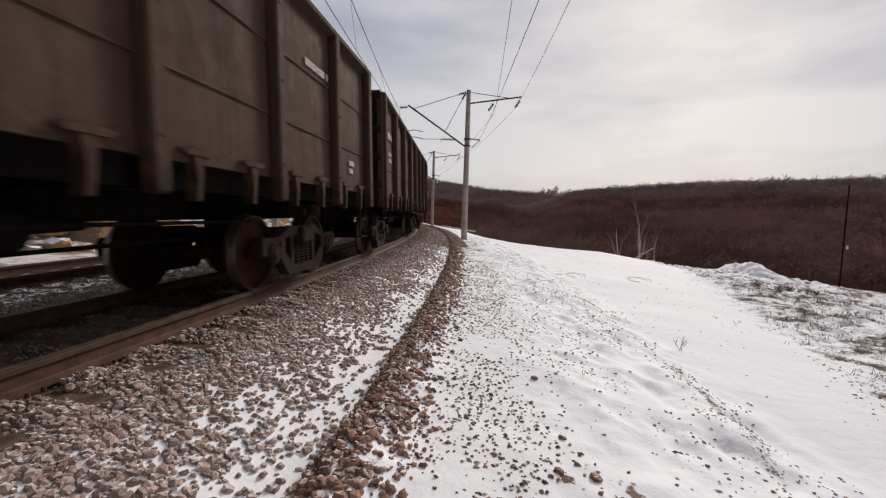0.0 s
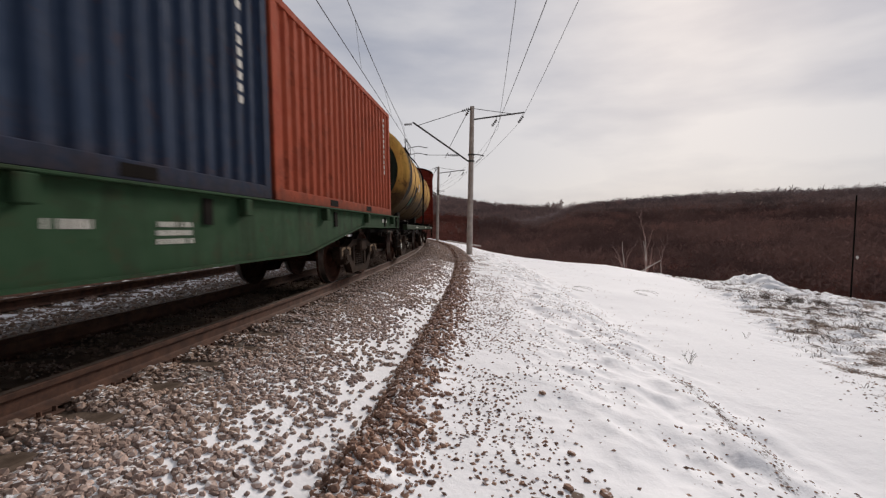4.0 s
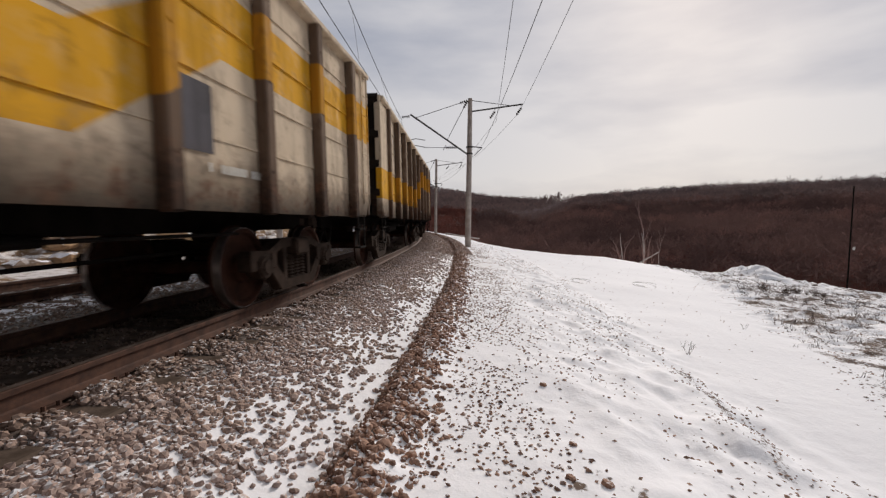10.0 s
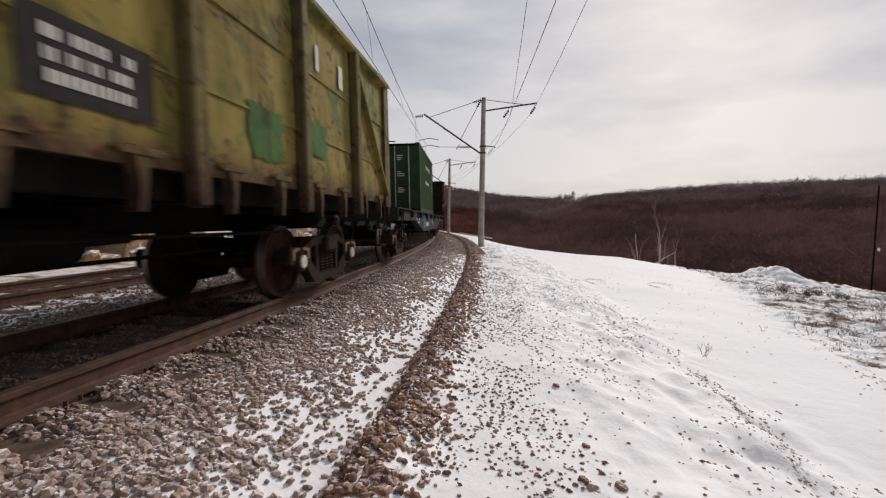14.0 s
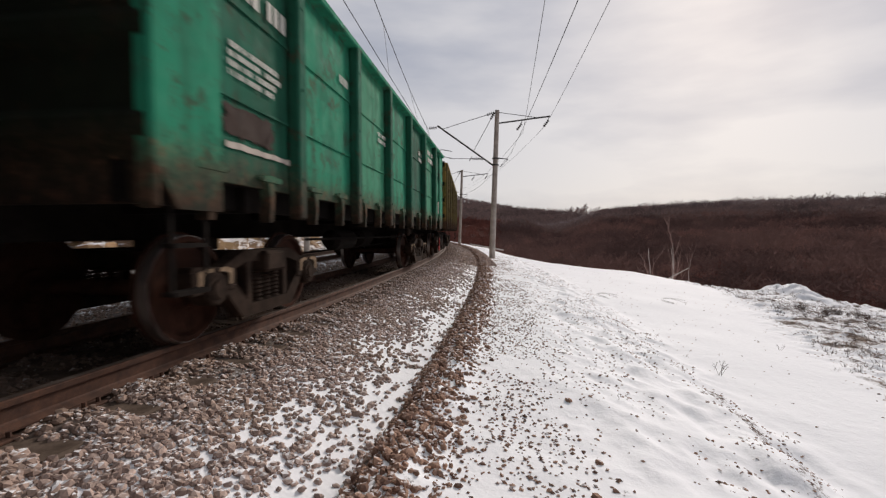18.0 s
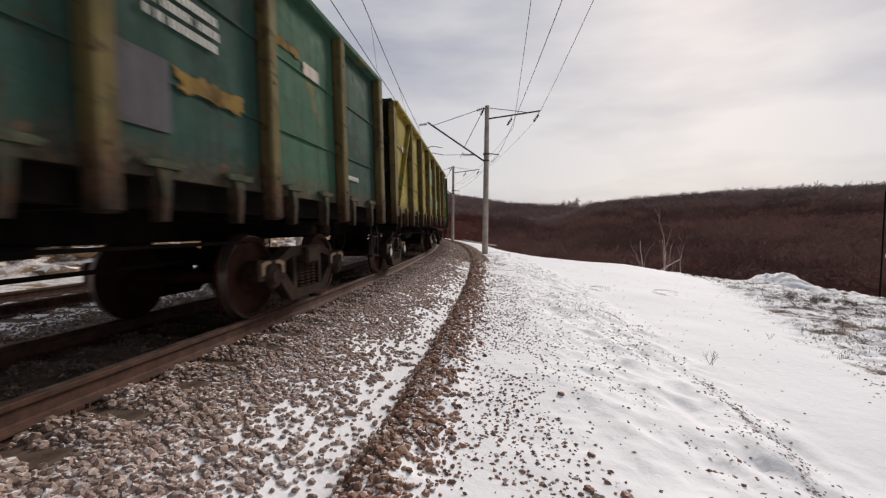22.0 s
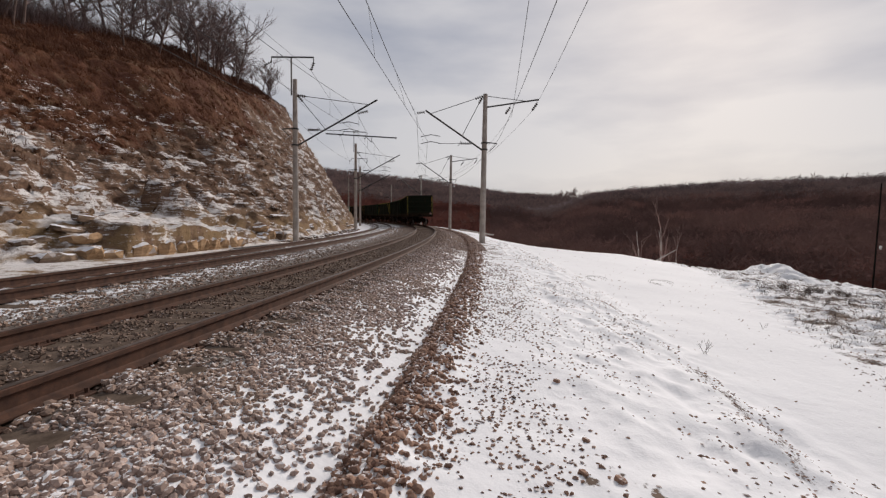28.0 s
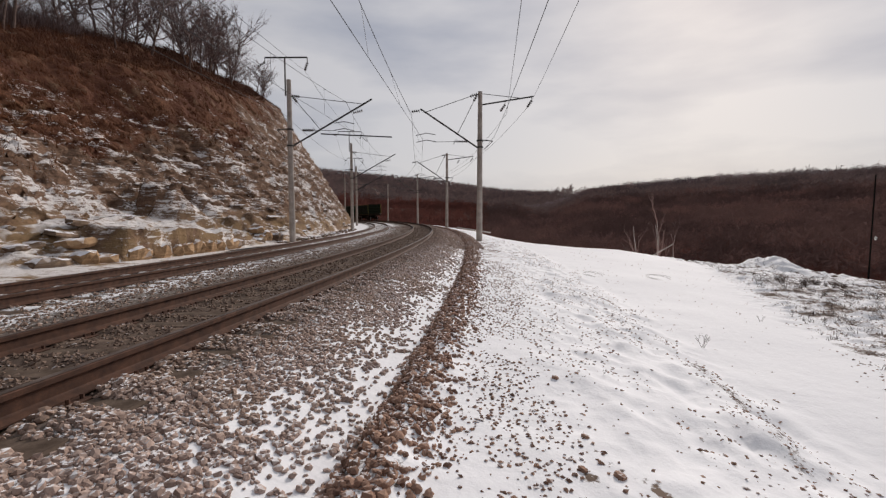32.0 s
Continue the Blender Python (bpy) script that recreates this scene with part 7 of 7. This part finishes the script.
def motions():
    for ob, u, pivot, put in MOVERS:
        rows = []
        for k in range(33):
            m = wagon_pose(TAIL + SPEED * (k - 24.0) + u, pivot)
            rows.append((float(k), m @ put if put is not None else m))
        walk(ob, rows)
    turn = math.degrees(SPEED / R_WHEEL)
    for ob, u, dy in WHEELS:
        # the wheels turn while they roll past the camera
        t0, t1 = 24 + (-33 - TAIL - u) / SPEED, 24 + (-6 - TAIL - u) / SPEED
        ts = [t for t in np.arange(max(t0, 0), min(t1, 32), 1 / 18.0)]
        ts = [0.0] + [t for t in ts if t > 0.05 and t < 31.9] + [32.0]
        ang, rows = 0.0, []
        for a, b in zip([ts[0]] + ts, ts):
            step = turn * (b - a)
            ang -= step if step < 88 else 0
            rows.append((b, pose(0, dy, R_WHEEL, ang, 0, 0)))
        walk(ob, rows)

# ---------------------------------------------------------------- stones of the track bed
def bare_tie(s, off):
    """1 where the top of a sleeper lies bare."""
    return smooth_step(0.55, 0.9, np.cos((s + 31.0) * math.tau / 0.55)) * (np.abs(off) < 1.4) * smooth_step(0.40, 0.52, fbm(s * 1.3 + 21, off * 0.8, 3))


def spread(s, off, rs):
    """Thins the stones where snow lies between them."""
    d = fbm(s * 2.3, off * 2.3, 4) - 0.30 * bare_tie(s, off)
    p = np.interp(off, [0.9, 1.35, 1.8, 2.15, 2.40, 2.55, 2.74, 2.84], [1.0, 0.95, 0.68, 0.50, 0.28, 0.15, 0.12, 0.3])
    return rs.rand(len(s)) < p * np.clip((d - 0.20) * 3.2, 0.35 * (1 - bare_tie(s, off)), 1.0)


size = lambda a, b: (lambda rs, n: a + (b - a) * rs.rand(n) ** 1.35)
stones("ballast_stones", "grey-brown crushed ballast beside the near rail", MAT_STONE, 50000, near_s(-27.6, -9, 1.35), band(0.89, 2.84), size(0.012, 0.034), 11, spread)
stones("ballast_stones", "grey-brown crushed ballast along the curve", MAT_STONE, 12000, near_s(-9, 45, 1.8), band(0.93, 3.6), size(0.03, 0.062), 12, lambda s, off, rs: rs.rand(len(s)) < 0.9, small=True)
stones("ballast_stones", "dusty crushed ballast between the rails", MAT_DUSTY, 15000, near_s(-27.6, 20, 1.6), band(-0.74, 0.74), size(0.014, 0.034), 13, lambda s, off, rs: rs.rand(len(s)) < 1 - 0.9 * bare_tie(s, off), small=True)
stones("ballast_stones", "snow-dusted crushed ballast between the tracks", MAT_STONE, 12000, near_s(-27.6, 25, 1.6), band(-3.4, -0.9), size(0.016, 0.04), 14, small=True)
ridge_off = lambda rs, n: np.where(rs.rand(n) < 0.4, 2.88 + 0.06 * rs.randn(n), 3.08 + 0.14 * rs.randn(n))
stones("brown_stones", "ridge of reddish-brown stones along the ballast", MAT_BROWN, 8600, near_s(-27.6, -6, 1.3), ridge_off, size(0.011, 0.036), 15, lambda s, off, rs: (off > 2.74) & (off < 3.6))
stones("brown_stones", "reddish-brown stones farther along the ballast", MAT_BROWN, 3000, near_s(-6, 30, 1.5), ridge_off, size(0.025, 0.055), 16)


def on_snow(s, off, rs):
    d = fbm(s * 1.1 + 60, off * 1.6, 4)
    p = np.interp(off, [3.2, 3.5, 3.9, 4.15, 4.35, 4.6, 5.5], [0.95, 0.62, 0.55, 0.42, 0.10, 0.03, 0.01])
    return rs.rand(len(s)) < p * np.clip((d - 0.33) * 5, 0.05, 1.0)


stones("loose_stones", "brown stones strewn over the trodden snow", MAT_BROWN, 34000, near_s(-27.6, 0, 1.3), band(3.2, 5.2), size(0.006, 0.022), 17, on_snow, flat=0.55, small=True)


def clods(s, off, rs):
    d = fbm((s + off) * 0.9 + 30, (off - s * 0.25) * 2.6, 4)
    p = np.interp(off, [4.2, 4.8, 5.6, 6.0, 6.35, 6.7, 7.0, 12], [0.75, 0.75, 0.85, 1.0, 0.85, 0.30, 0.05, 0.012]) + 0.9 * smooth_step(-0.2, 0.8, off - rim_off(s))
    return rs.rand(len(s)) < p * np.clip((d - 0.44 + 0.10 * np.exp(-((off - 6.15) / 0.32) ** 2) + 0.1 * (off > 8.6)) * 7, 0.0, 1.0)


stones("earth_clods", "small dark earth clods showing through the snow", MAT_BROWN, 60000, near_s(-27.6, 4, 1.3), band(4.3, 17), size(0.005, 0.024), 18, clods, flat=0.4, small=True)

# the same stone goes on behind
stones("ballast_stones", "grey-brown crushed ballast farther back along the rail", MAT_STONE, 9000, near_s(-27.6, -46, 1.0), band(0.93, 2.84), size(0.018, 0.042), 31, spread, small=True)
stones("brown_stones", "ridge of reddish-brown stones farther back", MAT_BROWN, 2500, near_s(-27.6, -46, 1.0), ridge_off, size(0.016, 0.045), 32, lambda s, off, rs: (off > 2.74) & (off < 3.6))
stones("loose_stones", "brown stones in the snow farther back", MAT_BROWN, 5000, near_s(-27.6, -46, 1.0), band(3.2, 5.2), size(0.008, 0.028), 33, on_snow, flat=0.55, small=True)

# ---------------------------------------------------------------- bare trees above the cutting
def bare_tree(seed, h, mat, spread_=0.55, limbs=9, lean=0.05, twigs=(6, 4)):
    """Trunk and crown meshes of a leafless tree."""
    rs = random.Random(seed)
    trunk, crown = Shape(), Shape()

    def grow(shape, p, d, length, r, n, sides):
        pts = [p]
        for k in range(n):
            d = (d + Vector((rs.uniform(-1, 1), rs.uniform(-1, 1), rs.uniform(-0.5, 0.9))) * 0.16).normalized()
            q = p + d * (length / n)
            shape.beam(p, q, r * (1 - k / n * 0.8), sides, r * (1 - (k + 1) / n * 0.8), caps=False)
            p = q
            pts.append(p)
        return pts

    pts = grow(trunk, Vector((0, 0, -0.4)), Vector((rs.uniform(-lean, lean), rs.uniform(-lean, lean), 1)), h * 0.8, h * 0.0125, 7, 7)
    for i in range(limbs):
        t = rs.uniform(0.22, 1.0)
        k = min(int(t * 7), 6)
        p = pts[k].lerp(pts[k + 1], t * 7 - k)
        a = rs.uniform(0, math.tau)
        d = Vector((math.cos(a) * spread_ * 1.3, math.sin(a) * spread_ * 1.3, rs.uniform(0.5, 1.1))).normalized()
        l1 = h * rs.uniform(0.22, 0.42) * (1.15 - 0.5 * t)
        limb = grow(crown, p, d, l1, h * 0.0075 * (1.2 - 0.6 * t), 4, 5)
        for j in range(twigs[0]):
            q = limb[rs.randint(1, 4)]
            dd = (d + Vector((rs.uniform(-1, 1), rs.uniform(-1, 1), rs.uniform(-0.3, 0.9))) * 0.8).normalized()
            twig = grow(crown, q, dd, l1 * rs.uniform(0.35, 0.6), h * 0.0034, 3, 3)
            for m_ in range(twigs[1]):
                e = twig[rs.randint(1, 3)]
                de = (dd + Vector((rs.uniform(-1, 1), rs.uniform(-1, 1), rs.uniform(-0.2, 0.8))) * 0.9).normalized()
                grow(crown, e, de, l1 * rs.uniform(0.18, 0.36), h * 0.0012, 1, 3)
    return trunk.mesh("trunk", mat), crown.mesh("crown", MAT_TWIGS)


def plant(name, label, category, group, meshes, m):
    t = thing(name, label, category, group, at=m)
    part("trunk", meshes[0], None, t)
    part("crown", meshes[1], None, t, "bare branching twigs")
    return t


def hill_point(s, q):
    x, y, z = hill_xyz(np.array([s]), np.array([q]))
    return float(x[0]), float(y[0]), float(z[0])


MAT_TWIGS = plain("mauve_grey_bare_twigs", (0.130, 0.094, 0.088), (0.27, 0.205, 0.197), 0.9, scale=1.2)
TREES = [bare_tree(40 + k, 8.5, MAT_BARK, 0.62 + 0.07 * k, 12 + k % 3, 0.12, (6, 6)) for k in range(6)]
rt_ = random.Random(9)
for k in range(220):
    s = -26 + 92 * rt_.random() ** 1.1 if k < 80 else rt_.uniform(-24, 10) if k < 140 else rt_.uniform(-26, -6)
    q = 14.0 + 12 * rt_.random() ** 1.4 + 2.0 * max(0, min(1, (4 - s) / 12)) + (rt_.uniform(2.0, 16.0) if k >= 80 else 0.0)
    x, y, z = hill_point(s, q)
    sc = rt_.uniform(0.75, 1.25) * (1.0 - 0.35 * smooth_step(25.0, 60.0, s))
    m = pose(x, y, z, rt_.uniform(-8, 8), rt_.uniform(-8, 8), rt_.uniform(0, 360)) @ Matrix.Diagonal((sc, sc, sc, 1))
    plant("bare_tree", "leafless dark-barked tree above the cutting", "tree", "trees above the cutting", TREES[k % 6], m)


def tufts(name, label, mat, pts, height, blades, seed, wid=0.02, lean=0.5):
    """Tufts of blades or twigs at the points, one joined mesh."""
    rs = np.random.RandomState(seed)
    p = np.repeat(np.asarray(pts), blades, axis=0)
    n = len(p)
    h = height * rs.uniform(0.5, 1.2, n)
    a, b = rs.uniform(0, math.tau, n), rs.uniform(0, lean, n)
    base = p + np.stack([rs.uniform(-0.12, 0.12, n), rs.uniform(-0.12, 0.12, n), np.full(n, -0.05)], -1) * (height / 0.5)
    tip = base + np.stack([np.cos(a) * np.sin(b) * h, np.sin(a) * np.sin(b) * h, np.cos(b) * h], -1)
    side = np.stack([-np.sin(a + 0.7), np.cos(a + 0.7), np.zeros(n)], -1) * wid
    co = np.stack([base - side, base + side, tip], 1).reshape(-1, 3)
    ob = new(name, raw_mesh(name, co, np.arange(len(co)).reshape(-1, 3), mat, smooth=False))
    return tagged(ob, label, "vegetation", kind="stuff")


rg = np.random.RandomState(21)
gs, gq = -26 + 96 * rg.rand(26000) ** 1.2, rg.uniform(2.0, 22, 26000)
keep_ = rg.rand(26000) < smooth_step(2.5, 8.5, gq - 6.0 * smooth_step(5, 24, gs) + (fbm(gs * 0.3, gq * 0.3, 3) - 0.5) * 7)
gx, gy, gz = hill_xyz(gs[keep_], gq[keep_])
tufts("dry_grass", "dry brown grass on the slope above the rock", MAT_GRASS, np.stack([gx, gy, gz], -1), 0.36, 9, 22, 0.013, 1.1)
gs, gq = -26 + 70 * rg.rand(4200), 12.5 + 24 * rg.rand(4200) ** 1.2
gx, gy, gz = hill_xyz(gs, gq)
tufts("slope_brushwood", "red-brown brushwood below the trees", MAT_BRUSH, np.stack([gx, gy, gz], -1), 1.0, 16, 23, 0.010, 1.0)

gs, gq = -26 + 40 * rg.rand(2600), 17.0 + 16 * rg.rand(2600)
gx, gy, gz = hill_xyz(gs, gq)
tufts("undergrowth", "grey-brown thicket between the trees above the cutting", MAT_TWIGS, np.stack([gx, gy, gz], -1), 2.3, 16, 24, 0.012, 1.15)

# ---------------------------------------------------------------- rock ledges of the cutting
def rock_material(name, a, b):
    m = Nodes(name, 0.92, spec=0.15)
    co = m.world_coords()
    f = m.noise(co, 4, 6, 0.65)
    lay = m.noise(m.world_coords((0.8, 0.8, 9.0)), 1.0, 4, 0.6)
    col = m.mix(m.ramp(lay, 0.35, 0.65), a, b)
    col = m.mix(m.ramp(f, 0.5, 0.7, 0, 0.7), col, tuple(0.4 * c for c in a))
    snow = m.math("MULTIPLY", m.ramp(m.normal_z(), 0.55, 0.8), m.ramp(m.noise(co, 3.5, 4), 0.36, 0.5))
    m.bump(m.math("ADD", f, lay), 0.7, 0.05)
    return m.done(m.mix(snow, col, (0.82, 0.82, 0.85)))


MAT_ROCK = rock_material("layered_brown_rock", (0.13, 0.088, 0.064), (0.26, 0.185, 0.13))
MAT_OCHRE = rock_material("ochre_sandstone", (0.29, 0.175, 0.095), (0.46, 0.305, 0.180))


def rock_mesh(seed, mat):
    rs = random.Random(seed)
    n, v, f = 5, [], []
    for i in range(n):
        for j, (x, z) in enumerate(((-0.5, -0.5), (0.42, -0.5), (0.5, -0.1), (0.46, 0.36), (0.30, 0.5), (-0.5, 0.46))):
            t = i / (n - 1)
            w = 1 - 0.35 * abs(2 * t - 1) ** 3
            v.append(((x + rs.uniform(-0.09, 0.09)) * w, t - 0.5 + rs.uniform(-0.05, 0.05), (z + rs.uniform(-0.10, 0.10)) * w))
    for i in range(n - 1):
        for j in range(6):
            a, b = i * 6 + j, i * 6 + (j + 1) % 6
            f.append((a, b, b + 6, a + 6))
    f += [tuple(range(6))[::-1], tuple(range((n - 1) * 6, n * 6))]
    return Shape().add(v, f).mesh("rock", mat)


ROCKS = [rock_mesh(60 + k, MAT_ROCK) for k in range(6)]
BLOCKS = [rock_mesh(70 + k, MAT_OCHRE) for k in range(4)]
rr_ = random.Random(4)
for k in range(70):
    s = -24 + 52 * rr_.random() ** 1.2
    q = 0.2 + 2.6 * rr_.random() ** 1.6
    x, y, z = hill_point(s, q)
    ln, dp, ht = rr_.uniform(0.3, 1.3), rr_.uniform(0.3, 0.55), rr_.uniform(0.08, 0.24)
    m = pose(x, y, z - 0.05, rr_.uniform(-9, 9), rr_.uniform(-8, 14), math.degrees(s / RAD) + rr_.uniform(-18, 18)) @ Matrix.Diagonal((dp, ln, ht, 1))
    part("rock", ROCKS[k % 6], None, HILL, at=m)
k = 0
s = -20.5
while s < -2.5:
    ln = rr_.uniform(0.5, 1.1)
    wall = -16.0 < s < -8.8
    if wall or rr_.random() < 0.55:
        fo = float(foot_off(s))
        ht = rr_.uniform(0.50, 0.62) if wall else rr_.uniform(0.4, 0.75)
        p = on_line(s, fo - 0.30 - (0.0 if wall else rr_.uniform(0, 0.5)), -0.52 + ht / 2)
        m = pose(*p, rr_.uniform(-3, 3), rr_.uniform(-4, 4), math.degrees(s / RAD) + rr_.uniform(-5, 5)) @ Matrix.Diagonal((0.8, ln, ht, 1))
        part("rock", BLOCKS[k % 4] if wall or k % 3 else ROCKS[k % 6], None, HILL, "ochre sandstone block", at=m)
        if k % 3 == 1:
            p = on_line(s + 0.2, fo - 0.9, -0.52 + ht + 0.22)
            part("rock", BLOCKS[(k + 1) % 4], None, HILL, "ochre sandstone block", at=pose(*p, 3, -6, math.degrees(s / RAD)) @ Matrix.Diagonal((0.7, ln * 1.3, 0.34, 1)))
    s += ln * 0.98
    k += 1
for k in range(110):
    s = -4 + 26 * rr_.random()
    off = float(foot_off(s)) + rr_.uniform(-0.3, 1.0)
    r = rr_.uniform(0.10, 0.30)
    p = on_line(s, off, float(ground_z(np.array(s), np.array(off))) + r * 0.2)
    part("rock", ROCKS[k % 6], None, HILL, at=pose(*p, rr_.uniform(-20, 20), rr_.uniform(-20, 20), rr_.uniform(0, 360)) @ Matrix.Diagonal((r, r * 1.4, r * 0.8, 1)))

# ---------------------------------------------------------------- the snowy ledge: weeds, brush, birches, poles
# birch crowns share the pale twig colour of the far forest
MAT_TWIGS = MAT_HAZY
BIRCH = [bare_tree(90 + k, 8.0, MAT_BIRCH, 0.22, 4, 0.05, (3, 3)) for k in range(2)]
for k, (x, y, z, sc) in enumerate(((19.3, 44.0, -5.6, 0.94), (21.3, 44.5, -5.8, 1.08), (21.9, 44.2, -5.8, 1.0), (27.6, 52.0, -6.0, 0.8))):
    plant("birch_tree", "slender pale birch below the snowy ledge", "tree", "birches", BIRCH[k % 2], pose(x, y, z, 0, (-3, 2, 6, 0)[k], 70 * k) @ Matrix.Diagonal((sc, sc, sc, 1)))


def ledge_z(x, y):
    s, off = to_line(np.array(x), np.array(y))
    return float(ground_z(s, off) + mound_z(np.array(x), np.array(y)))


MAT_WEED = plain("dry_weed_stems", (0.085, 0.064, 0.056), (0.17, 0.128, 0.105), 0.9, scale=9)


def weed(x, y, h, n, seed, label, name="dry_weed"):
    rs = random.Random(seed)
    sh = Shape()
    for k in range(n):
        a, l = rs.uniform(0, math.tau), h * rs.uniform(0.5, 1.0)
        d = Vector((math.cos(a) * 0.5, math.sin(a) * 0.5, 1)).normalized()
        p = Vector((rs.uniform(-0.05, 0.05), rs.uniform(-0.05, 0.05), -0.03)) * (h / 0.3)
        q = p + d * l * 0.6
        sh.beam(p, q, h * 0.008, 4, caps=False)
        for j in range(3):
            e = q + (d + Vector((rs.uniform(-1, 1), rs.uniform(-1, 1), rs.uniform(-0.3, 0.5))) * 0.7).normalized() * l * 0.4
            sh.beam(q, e, h * 0.005, 4, caps=False)
    ob = new(name, sh.mesh(name, MAT_WEED))
    ob.matrix_basis = pose(x, y, ledge_z(x, y))
    return tagged(ob, label, "plant", "weeds in the snow")


weed(3.95, 6.65, 0.26, 7, 1, "small dry weed standing in the snow")
weed(6.1, 8.4, 0.16, 4, 2, "thin dry weed stalks in the snow")
weed(2.4, 9.6, 0.15, 4, 3, "thin dry weed stalks beside the track bed")
weed(1.6, 4.3, 0.10, 4, 4, "low dry weed in trodden snow")
rw_ = random.Random(12)
for k in range(12):
    weed(rw_.uniform(9.2, 13.2), rw_.uniform(9.6, 13.4), rw_.uniform(0.14, 0.34), 12, 20 + k, "dark bare brush on rough snowy ground", "bare_bush")
for k in range(14):
    weed(rw_.gauss(12.0, 0.6), rw_.gauss(14.2, 0.5), rw_.uniform(0.2, 0.36), 26, 50 + k, "clump of dry yellow-brown grass in the snow", "grass_clump")
for k in range(3):
    weed(11.6 + 0.5 * k, 11.8 + 0.3 * k, 0.42 - 0.08 * k, 8, 70 + k, "bare dark twigs rising from the snow", "bare_bush")

# dry grass and stalks poking through the rough snow past the smooth field
rn_ = np.random.RandomState(44)
es, eo = -26 + 27 * rn_.rand(5000), 8.6 + 9.5 * rn_.rand(5000) ** 1.2
ok_ = rn_.rand(5000) < smooth_step(-0.1, 0.8, eo - rim_off(es)) * np.clip((fbm(es * 1.1 + 8, eo * 1.1, 3) - 0.40) * 5, 0, 1)
es, eo = es[ok_], eo[ok_]
ex, ey = CX + (RAD + eo) * np.cos(es / RAD), CY + (RAD + eo) * np.sin(es / RAD)
tufts("dry_grass", "dry brown stalks poking through rough snow", MAT_WEED, np.stack([ex, ey, ground_z(es, eo) + mound_z(ex, ey) + 0.02], -1), 0.13, 5, 45, 0.004, 1.1)

# curls of loose wire lying in the snow
for x, y, r in ((5.0, 14.5, 0.32), (6.9, 14.0, 0.36)):
    sh = Shape()
    rr2 = lambda t: r * (1 + 0.18 * math.sin(t * 0.7))
    sh.tube([(rr2(a) * math.cos(a), rr2(a) * 0.9 * math.sin(a), 0.03 + 0.05 * math.sin(a * 0.9)) for a in np.arange(0, 10.9, 0.42)], 0.0035, 4)
    ob = new("wire_coil", sh.mesh("wire_coil", MAT_WEED))
    ob.matrix_basis = pose(x, y, ledge_z(x, y) + 0.01)
    tagged(ob, "loose coil of thin wire lying on snow", "wire", "wire coils")

tp = thing("telegraph_pole", "old dark wooden telegraph pole in the valley", "telegraph pole", at=pose(30.0, 31.0, -8.0))
part("pole", Shape().turned([(-1.0, 0.065), (11.9, 0.045)], "Z", 10), MAT_UNDER, tp)
part("insulator", Shape().turned([(7.35, 0.05), (7.5, 0.09), (7.6, 0.05)], "Z", 10, (0.12, -0.2, 0)), MAT_WHITE_INS, tp, "small white insulator")
fp = new("fallen_pole", Shape().beam((0, 0, 0), (2.6, -0.6, -0.35), 0.07, 8, 0.05).mesh("fallen_pole", MAT_BIRCH))
fp.matrix_basis = pose(1.1, 35.0, 0.10)
tagged(fp, "pale fallen pole lying on the slope edge", "pole")
lg = new("fallen_birch", Shape().beam((0, 0, 0), (1.9, 0.4, 0.95), 0.05, 8, 0.03).mesh("fallen_birch", MAT_BIRCH))
lg.matrix_basis = pose(13.2, 28.6, -1.75)
tagged(lg, "thin fallen birch trunk at the ledge's edge", "log")

sleepers(TRACK_1, 0.0, -31.0, 60.0, 1)
sleepers(TRACK_2, -SPACING, -31.0, 45.0, 2)

# two larger brown stones in the trodden snow
for x, y, r in ((0.83, 2.52, 0.022), (1.04, 2.50, 0.028), (0.98, 2.95, 0.020), (1.05, 4.05, 0.024)):
    st = new("brown_stone", rock_mesh(int(x * 100), MAT_BROWN))
    st.matrix_basis = pose(x, y, ledge_z(x, y) + r * 0.25, 10, 15, 40 * x) @ Matrix.Diagonal((r * 2, r * 2.4, r * 1.5, 1))
    tagged(st, "brown stone lying loose in trodden snow", "stone", "larger loose stones")

motions()
